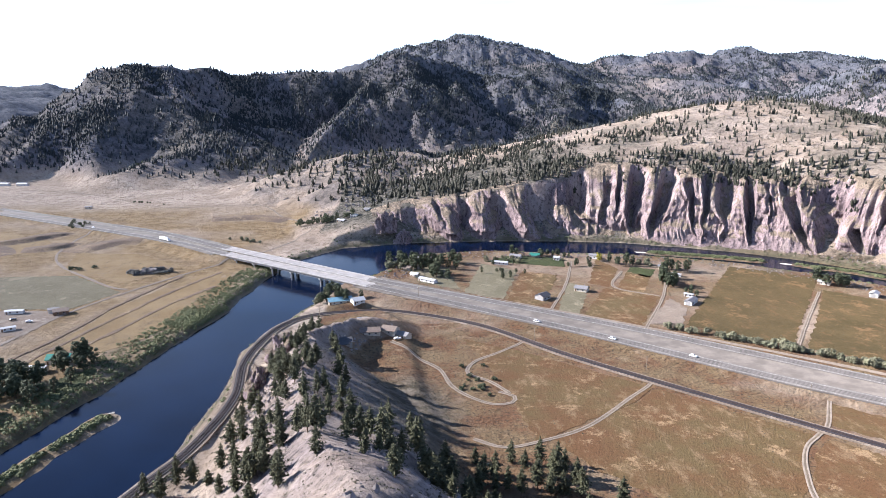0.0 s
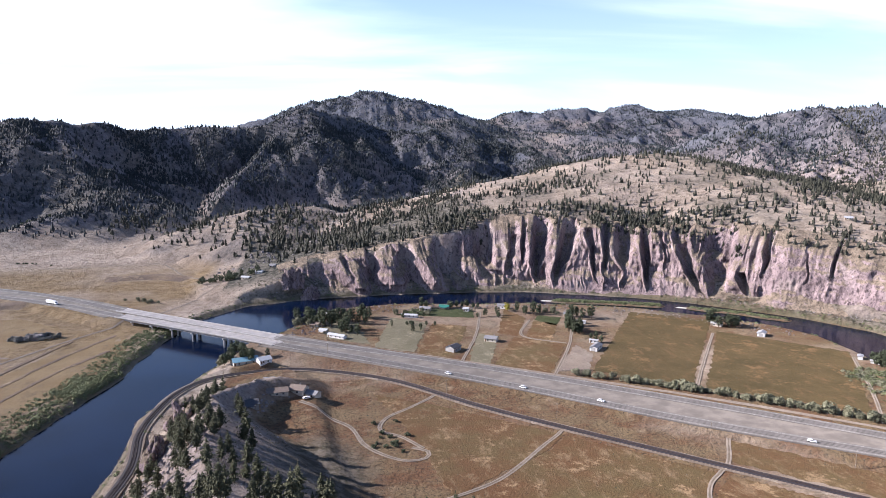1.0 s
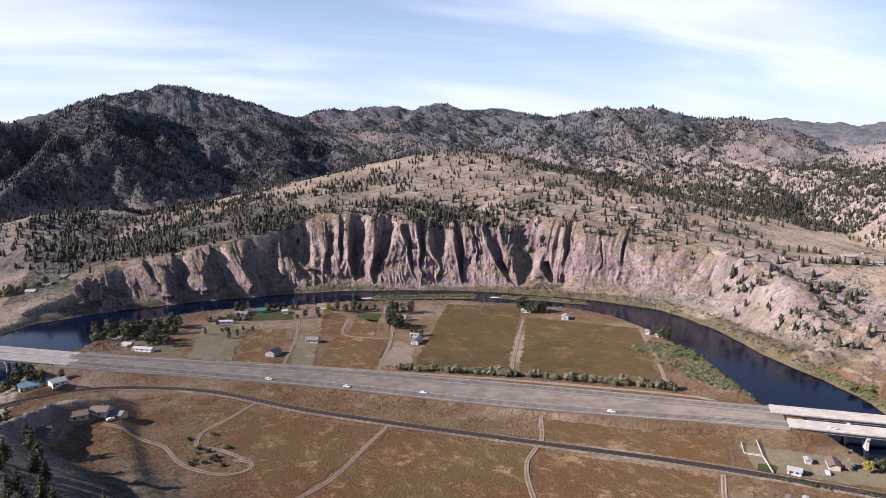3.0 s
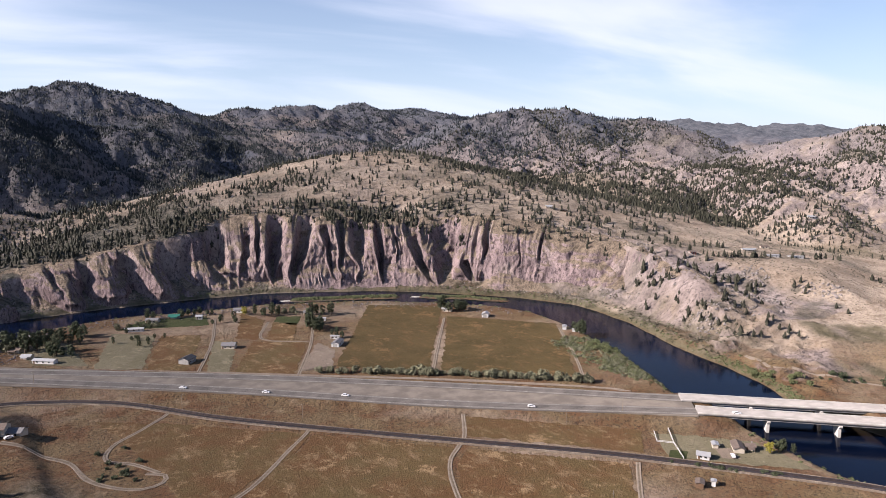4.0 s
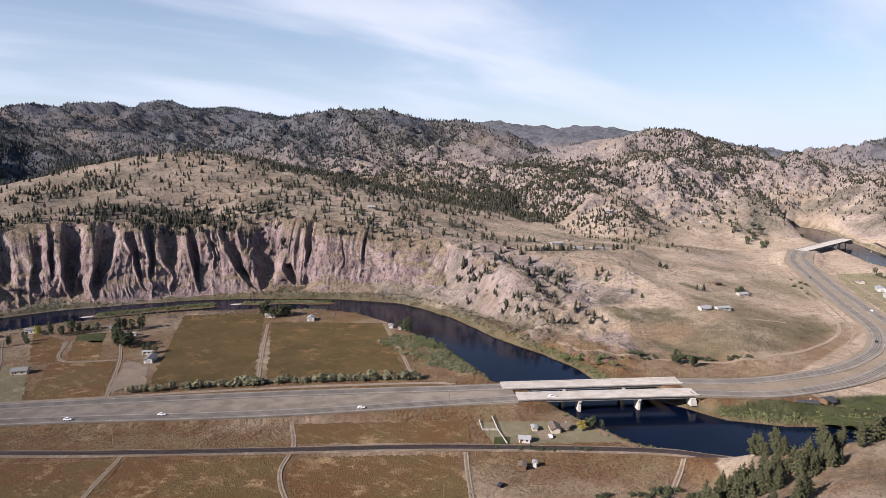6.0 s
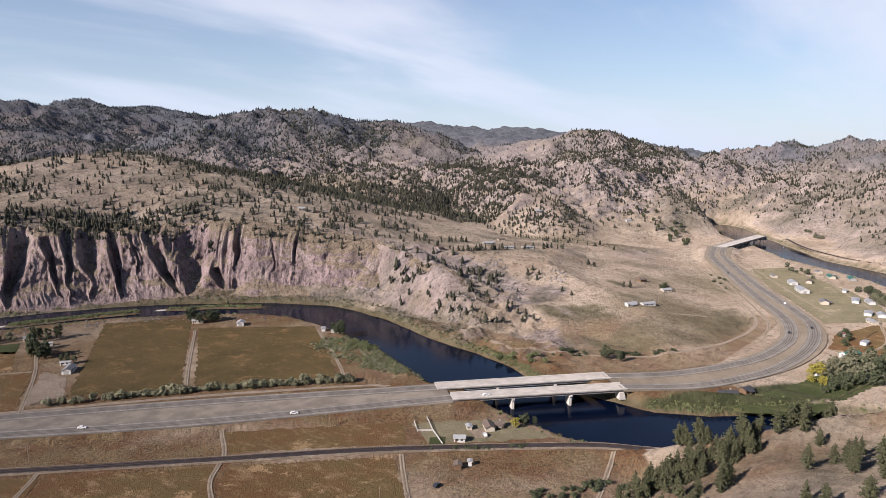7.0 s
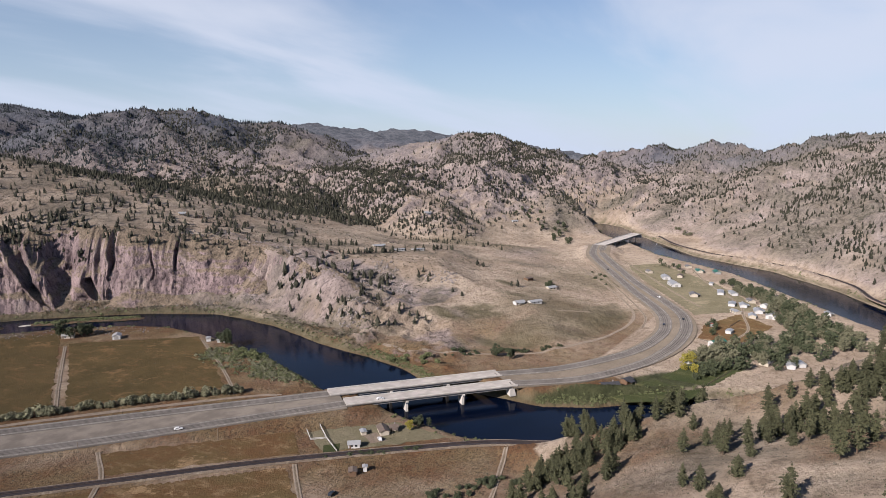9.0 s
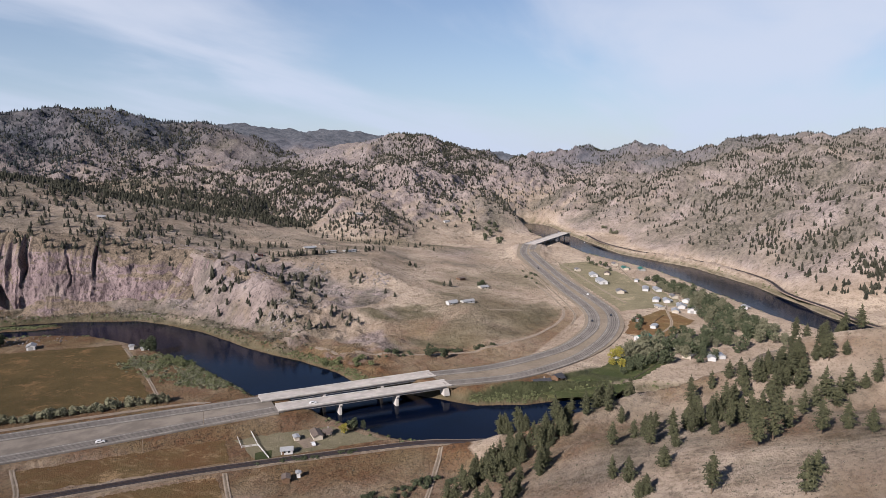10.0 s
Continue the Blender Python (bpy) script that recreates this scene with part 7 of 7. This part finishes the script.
# hedge of grey-green shrubs along the frontage road
hedge = smooth_line([(158, 462), (228, 416), (268, 386), (312, 350)], 2.6)
for k, p in enumerate(hedge):
    if rng_t.random() < (1.0 if k > 12 else 0.6):
        shrub("willow", p[0] + rng_t.uniform(-1.4, 1.4), p[1] + rng_t.uniform(-1.4, 1.4), rng_t.uniform(1.3, 2.2), "grey-green hedge shrub beside the highway", "hedge shrubs")
for kind, n, cx, cy, rx, ry, turn, size, label in (
    ("dark", 9, 272, 225, 14, 1.6, -44, 0.9, "dark trackside shrub beside the railway"), ("dark", 9, 290, 207, 14, 1.6, -44, 0.9, "dark trackside shrub beside the railway"), ("riverside", 26, 382, 402, 14, 26, 25, 1.3, "olive thicket shrub at the river bend"), ("willow", 12, 392, 372, 12, 14, 25, 1.2, "grey-green thicket shrub near the river"),
    ("dark", 26, 274, 152, 26, 9, -38, 1.1, "dark low shrub in rough pasture"), ("riverside", 14, 430, 300, 8, 34, 10, 1.5, "green riverside shrub near the bridge"), ("dark", 8, 470, 262, 30, 10, -40, 1.0, "dark shrub on the dry bench foot"), ("dark", 5, 466, 270, 8, 4, -50, 1.5, "dark round shrub at the foot of the bench"), ("dark", 10, 492, 236, 16, 3, -58, 1.4, "dark round shrub at the foot of the bench"), ("dark", 6, 512, 208, 10, 3, -50, 1.2, "dark round shrub at the foot of the bench"), ("dark", 6, 840, 280, 60, 8, 32, 1.3, "dark shrub beside the highway"), ("dark", 14, 20, 372, 16, 26, 0, 1.0, "dark hillside shrub below the houses"), ("dark", 4, -335, 622, 12, 10, 0, 1.5, "rounded dark shrub on grass"), ("silver", 46, -268, 612, 19, 9, 15, 1.25, "silvery grey bush in a dense thicket"), ("dark", 7, -160, 835, 40, 8, -20, 1.2, "dark shrub beside a dirt road"), ("dark", 6, -420, 1010, 60, 10, -20, 1.2, "dark shrub on the dry plain")):
    for x, y in scatter(n, cx, cy, rx, ry, turn, lambda x, y: float(sample(x, y)[2][0]) > 2):
        shrub(kind, x, y, size, label)


# ---- shrubs and grass in the mass ----
def shrub_cloud(name, spots, mat, label, sprays=16, leaf=1.0):
    """Countless low shrubs in one mesh."""
    rng = np.random.default_rng(8)
    S = np.asarray(spots)
    n = len(S)
    V, F = [], []
    base = 0
    for _ in range(sprays):
        d = rng.normal(0, 1, (n, 3))
        d /= np.linalg.norm(d, axis=1, keepdims=True)
        d[:, 2] = np.abs(d[:, 2])
        c = S[:, :3] + d * S[:, 3:4] * np.array([0.75, 0.75, 0.7]) * rng.uniform(0.6, 1.1, (n, 1))
        up = d + rng.normal(0, 0.35, (n, 3))
        up /= np.linalg.norm(up, axis=1, keepdims=True)
        a = np.cross(up, rng.normal(0, 1, (n, 3)))
        a /= np.linalg.norm(a, axis=1, keepdims=True)
        b = np.cross(up, a)
        s = leaf * S[:, 3:4] * rng.uniform(0.3, 0.55, (n, 1))
        V.append(np.stack([c + a * s, c - 0.5 * a * s + 0.87 * b * s, c - 0.5 * a * s - 0.87 * b * s], 1).reshape(-1, 3))
        F.append(base + np.arange(3 * n).reshape(n, 3))
        base += 3 * n
    return tagged(new(name, mesh_from(name, np.concatenate(V), np.concatenate(F), mat, smooth=False)), label, "shrubs", kind="stuff")


def conifer_cloud(name, spots, label, mat="pine", far=False):
    """Many small conifers in one mesh: three ragged skirts each."""
    rng = np.random.default_rng(4)
    n = len(spots)
    S = np.array(spots)
    sides = 5 if far else 6
    V, F = [], []
    base = 0
    rot = rng.uniform(0, 6.28, n)
    girth = rng.uniform(0.95, 1.55, n)
    for lo, hi, wide in ((0.04, 0.72, 0.22), (0.38, 1.0, 0.17)) if far else ((0.08, 0.5, 0.19), (0.24, 0.7, 0.2), (0.42, 0.87, 0.165), (0.62, 1.0, 0.11)):
        ring = []
        for k in range(sides):
            a = rot + 6.283 * k / sides
            r = S[:, 3] * wide * girth * rng.uniform(0.4, 1.35, n)
            ring.append(np.column_stack([S[:, 0] + r * np.cos(a), S[:, 1] + r * np.sin(a), S[:, 2] + S[:, 3] * (lo + rng.uniform(-0.06, 0.06, n))]))
        tip = np.column_stack([S[:, 0] + rng.normal(0, 0.2, n), S[:, 1] + rng.normal(0, 0.2, n), S[:, 2] + S[:, 3] * hi])
        block = np.stack(ring + [tip], 1)
        V.append(block.reshape(-1, 3))
        ids = base + np.arange(n)[:, None] * (sides + 1)
        for k in range(sides):
            F.append(np.column_stack([ids[:, 0] + k, ids[:, 0] + (k + 1) % sides, ids[:, 0] + sides]))
        base += n * (sides + 1)
    me = mesh_from(name, np.concatenate(V), np.concatenate(F), MAT[mat], smooth=False)
    return tagged(new(name, me), label, "forest", kind="stuff")


def spots(count, area, keep, size, seed, shore=12.0, sink=0.4):
    rng = np.random.default_rng(seed)
    x = rng.uniform(area[0], area[1], count)
    y = rng.uniform(area[2], area[3], count)
    first = rng.uniform(0, 1, count)
    z, cliff, d = sample(x, y)
    ok = (first < keep(x, y, z, d)) & (cliff < 0.3) & (d > shore)
    h = rng.uniform(size[0], size[1], count)
    return np.column_stack([x, y, z - sink, h])[ok]


def clump(x, y, seed, size=110, lo=-0.1, hi=0.5):
    return np.clip((fbm(x, y, size, 4, seed) - lo) / (hi - lo), 0, 1)


def ramp(v, lo, hi):
    return np.clip((v - lo) / (hi - lo), 0, 1)


WOOD_BELT = [(520, 1060), (640, 960), (760, 900), (880, 840), (990, 770)]
conifer_cloud("pine_forest", spots(90000, (-1000, 620, 1180, 2350), lambda x, y, z, d: ramp(z, 14, 60) * (0.22 + 0.8 * clump(x, y, 201, 120, -0.15, 0.3)), (5, 10.5), 1), "dense dark haze-tinted conifers on the shaded mountain slopes", "haze_conifer", True)
conifer_cloud("pine_forest", spots(70000, (-300, 2300, 1500, 3500), lambda x, y, z, d: ramp(z, 60, 120) * (0.15 + 0.85 * clump(x, y, 203, 150, -0.15, 0.25)) * np.where(y > 2300, 1.0, 1 - 0.4 * ramp(z, 150, 210)), (5.5, 11), 2), "scattered haze-tinted conifers on the far hills", "haze_conifer", True)
conifer_cloud("pine_forest", spots(95000, (300, 2100, 700, 1900), lambda x, y, z, d: ramp(z, 12, 36) * (0.08 + 0.8 * np.maximum(clump(x, y, 207, 140, -0.1, 0.25), 0.9 * ramp(120 - seg_dist(x, y, WOOD_BELT)[0] + 60 * fbm(x, y, 60, 3, 209), 0, 60)) * ramp(np.hypot(x, y), 1000, 1150)) * (1 - 0.65 * ramp(z, 95, 150)), (4.5, 9.5), 3), "open pine woods behind the grassy hill", "pine", True)
conifer_cloud("pine_forest", spots(11000, (-120, 700, 770, 1150), lambda x, y, z, d: ramp(z, 22, 50) * (0.06 + 0.6 * clump(x, y, 219, 60, 0.0, 0.4) + 0.5 * ramp(190 - x, 0, 60) * clump(x, y, 220, 40, -0.3, 0.2)), (4, 9), 5), "pines scattered over the grassy hill above the cliffs")
conifer_cloud("pine_forest", spots(3600, (440, 900, 370, 780), lambda x, y, z, d: ramp(z, 6, 18) * (0.08 + 0.45 * clump(x, y, 223, 40, -0.05, 0.35)) * ramp(600 + 0.5 * (y - 420) - x, 0, 60), (4, 10), 6), "small pines on the rocky shoulder")
conifer_cloud("pine_forest", spots(75000, (900, 2700, -400, 1000), lambda x, y, z, d: ramp(z, 12, 40) * (0.14 + 0.7 * clump(x, y, 211, 90, 0.0, 0.4)), (4, 8.5), 4), "pines dotted over the dry eastern slopes", "pine", True)
conifer_cloud("pine_forest", spots(7000, (-420, 60, 830, 1400), lambda x, y, z, d: ramp(z, 8, 30) * (0.12 + 0.6 * clump(x, y, 227, 60, 0.0)), (6, 12), 7), "small pines round the rocky knoll")
shrub_cloud("riverside_shrubs", spots(26000, (-260, 480, 150, 800), lambda x, y, z, d: ramp(16 - d, 0, 8) * ramp(d, 1, 4) * (0.3 + clump(x, y, 231, 40)) * (seg_dist(x, y, HWY_MID)[0] > 26), (0.8, 2.0), 9, 1.0, 0.2), MAT["riverside"], "olive shrubs and reeds along the river banks")
shrub_cloud("riverside_shrubs", spots(12000, (440, 1300, -100, 480), lambda x, y, z, d: ramp(14 - d, 0, 8) * ramp(d, 1, 4) * (0.3 + clump(x, y, 233, 40)), (0.8, 2.2), 10, 1.0, 0.2), MAT["riverside"], "shrubs along the upper river banks")
shrub_cloud("sagebrush", spots(36000, (-140, 520, -140, 460), lambda x, y, z, d: 0.35 * clump(x, y, 237, 50) + 0.16 * (z > 6), (0.25, 0.8), 11, 8.0, 0.1), MAT["sage"], "low grey sagebrush dotted over dry ground", 9)
shrub_cloud("sagebrush", spots(15000, (-140, 70, 110, 470), lambda x, y, z, d: ramp(z, 5, 9) * (0.1 + 0.6 * clump(x, y, 238, 22, -0.1, 0.4)), (0.25, 0.85), 13, 6.0, 0.1), MAT["sage"], "low grey-green brush over the stony hillside", 8)
shrub_cloud("hill_shrubs", spots(36000, (-200, 800, 380, 1000), lambda x, y, z, d: (z > 5) * (0.06 + 0.4 * clump(x, y, 239, 60)), (0.5, 1.4), 12, 10.0, 0.1), MAT["sage"], "grey shrubs over the rocky slopes", 9)


def rock_cloud(name, places, label):
    """Countless broken stones in one mesh."""
    rng = np.random.default_rng(15)
    S = np.asarray(places)
    n = len(S)
    base = np.array([(1, 0, 0), (0, 1, 0), (-1, 0, 0), (0, -1, 0), (0, 0, 1), (0.6, 0.6, 0.6), (-0.6, -0.5, 0.6)])
    V = S[:, None, :3] + base[None] * S[:, None, 3:4] * rng.uniform(0.55, 1.2, (n, 7, 3))
    tri = np.array([(0, 1, 5), (5, 1, 4), (0, 5, 4), (1, 2, 4), (2, 3, 6), (6, 3, 4), (2, 6, 4), (3, 0, 4)])
    F = (np.arange(n)[:, None, None] * 7 + tri[None]).reshape(-1, 3)
    return tagged(new(name, mesh_from(name, V.reshape(-1, 3), F, MAT["boulder"], smooth=False)), label, "rocks", kind="stuff")


rock_cloud("loose_rocks", spots(14000, (-150, 20, 120, 460), lambda x, y, z, d: (z > 6) * 0.7 * clump(x, y, 241, 24), (0.35, 1.6), 21, 6.0, 0.1), "broken stones over the hillside above the railway")
rock_cloud("loose_rocks", spots(16000, (440, 660, 370, 660), lambda x, y, z, d: (z > 5) * (x < 640 - 0.3 * (y - 400)) * 0.6 * clump(x, y, 243, 30), (0.4, 2.2), 22, 8.0, 0.2), "pale boulders on the rocky shoulder")
rock_cloud("loose_rocks", spots(14000, (-90, 480, 540, 800), lambda x, y, z, d: ramp(d, 8, 12) * ramp(40 - d, 0, 12) * 0.6, (0.3, 1.4), 23, 6.0, 0.1), "fallen rock along the foot of the cliffs")
rock_cloud("loose_rocks", spots(9000, (-420, 60, 860, 1400), lambda x, y, z, d: (z > 8) * 0.6 * clump(x, y, 245, 40), (0.8, 3.0), 24, 8.0, 0.3), "grey rocks round the knoll")
rock_cloud("loose_rocks", spots(5000, (-160, -60, 160, 520), lambda x, y, z, d: ramp(d, -2, 0) * ramp(5 - d, 0, 3), (0.3, 0.9), 25, -1.0, 0.1), "stone bank protection at the water's edge")

for k, area in enumerate(((-215, -160, 225, 340), (212, 330, 672, 726), (340, 424, 596, 676))):
    shrub_cloud("islet_shrubs", spots(14000, area, lambda x, y, z, d: (d == 4.0) * (z > -3.9) * 0.8, (0.9, 2.3), 30 + k, 1.0, 0.2), MAT["riverside"], "olive willow scrub on a low river island", 24, 0.66)
shrub_cloud("bank_thicket", spots(52000, (-262, -150, 220, 640), lambda x, y, z, d: (x < -150) * ramp(32 - d, 0, 10) * ramp(d, 1.5, 3) * (0.15 + 0.85 * clump(x, y, 251, 60, -0.2, 0.3)), (0.9, 2.7), 41, 1.5, 0.2), MAT["riverside"], "thick olive shrubs along the grassy western bank", 34, 0.46)
shrub_cloud("bank_thicket", spots(11000, (400, 480, 90, 350), lambda x, y, z, d: ramp(10 - d, 0, 4) * ramp(d, 1, 3) * 0.8 * (seg_dist(x, y, HWY_MID)[0] > 27), (0.8, 2.0), 43, 1.0, 0.2), MAT["riverside"], "thick shrubs on the bank below the lawn", 24, 0.62)
conifer_cloud("pine_forest", spots(6500, (700, 1120, -330, 60), lambda x, y, z, d: ramp(z, 6, 22) * ramp(1.25 - np.hypot((x - 880) / 190, (y + 170) / 150), 0, 0.7) * clump(x, y, 271, 60, -0.15, 0.35), (4.5, 10.5), 8), "dense dark pines on the slope over the railway")
rim = []
for place, deep, wide in GULLIES:
    if 90 < place < 470:
        for _ in range(52 if 340 < place < 430 else 34):
            rim.append((place + rng_t.gauss(0, 13), rng_t.uniform(58, 112), rng_t.uniform(5, 10)))
line = smooth_line(CLIFF_LINE, 1.15)
side, along = normals2(line), np.r_[0, np.cumsum(np.hypot(*np.diff(line[:, :2], axis=0).T))]
places = []
for s0, o, h in rim:
    k = int(np.searchsorted(along, s0))
    x, y = line[k, 0] + side[k, 0] * o, line[k, 1] + side[k, 1] * o
    places.append((x, y, at(x, y) - 0.3, h))
for ax, ay, bx, by, n, wide in ((583, 499, 692, 487, 24, 3), (467, 674, 532, 580, 52, 9), (492, 668, 560, 640, 16, 8), (700, 490, 800, 470, 14, 4), (640, 560, 700, 545, 10, 5)):
    for _ in range(n):
        f = rng_t.random()
        x, y = ax + (bx - ax) * f + rng_t.gauss(0, wide), ay + (by - ay) * f + rng_t.gauss(0, wide)
        places.append((x, y, at(x, y) - 0.3, rng_t.uniform(5, 9.5)))
SHOULDER_PINES = [521, 517, 521, 496, 513, 472, 547, 483, 554, 473, 528, 432, 574, 452, 592, 431, 583, 432, 588, 447, 618, 407, 616, 395, 494, 440, 488, 415, 482, 396, 502, 391, 514, 381, 471, 354, 498, 355, 508, 334, 506, 355, 476, 383, 608, 354, 482, 419, 495, 471, 759, 411, 757, 406, 675, 323]
for x, y in zip(SHOULDER_PINES[::2], SHOULDER_PINES[1::2]):
    for _ in range(3 if x < 600 else 2):
        px, py = x + rng_t.gauss(0, 4), y + rng_t.gauss(0, 4)
        places.append((px, py, at(px, py) - 0.3, rng_t.uniform(5.5, 10)))
# pines on the sloping brow itself, thickest round the heads of the bowls
for a, b, n in ((240, 345, 26), (345, 420, 95), (420, 500, 60), (500, 640, 70)):
    for _ in range(n):
        k, r, f = int(np.searchsorted(CLIFF_RUN, rng_t.uniform(a, b))), rng_t.choice((-7, -6, -5, -4, -3)), rng_t.random()
        x, y, z = CLIFF_GRID[k, r] * (1 - f) + CLIFF_GRID[k, r + 1] * f
        places.append((x, y, z - 0.3, rng_t.uniform(3.5, 9)))
conifer_cloud("pine_forest", places, "pines crowding the heads of the cliff gullies")

# brush between the cliffs and the water
def cliff_foot(x, y, z, d):
    away = seg_dist(x, y, CLIFF_LINE)[0]
    return ramp(d, 1, 3) * ramp(44 - away, 0, 14) * (0.25 + clump(x, y, 261, 24, -0.3, 0.3)) * (z < 16)


shrub_cloud("cliff_foot_brush", spots(60000, (-110, 500, 340, 800), lambda x, y, z, d: 0.1 * cliff_foot(x, y, z, d), (0.5, 1.8), 51, 1.0, 0.2), MAT["willow"], "grey-green brush along the foot of the cliffs", 10)
shrub_cloud("cliff_foot_brush", spots(60000, (-110, 500, 340, 800), lambda x, y, z, d: 0.25 * cliff_foot(x, y, z, d), (0.5, 1.9), 52, 1.0, 0.2), MAT["sage"], "dark olive brush along the foot of the cliffs", 10)
for seed, mat, label in ((53, "willow", "grey willow thicket at the river bend"), (55, "riverside", "olive shrub thicket at the river bend")):
    shrub_cloud("bend_thicket", spots(9000, (335, 410, 300, 450), lambda x, y, z, d: (z < 4) * ramp(d, 2, 5) * ramp(1.2 - np.hypot((x - 366) / 26, (y - 378) / 62), 0, 0.4) * (0.06 + 0.4 * clump(x, y, 263, 20, -0.1, 0.25)) * (seg_dist(x, y, HWY_MID)[0] > 28), (1.0, 2.8), seed, 1.5, 0.2), MAT[mat], label, 24, 0.62)
shrub_cloud("bench_shrubs", spots(26000, (460, 1000, 190, 640), lambda x, y, z, d: 0.09 + 0.5 * clump(x, y, 265, 40, 0.15, 0.4) * (seg_dist(x, y, HWY_MID)[0] > 26), (0.35, 1.1), 54, 8.0, 0.1), MAT["sage"], "dark low sagebrush dotted over the dry bench", 9)
shrub_cloud("east_slope_shrubs", spots(30000, (900, 1600, -250, 620), lambda x, y, z, d: (z > 6) * (0.1 + 0.4 * clump(x, y, 281, 60)), (0.7, 1.8), 56, 10.0, 0.2), MAT["sage"], "dark shrubs dotted over the eastern slopes", 7)
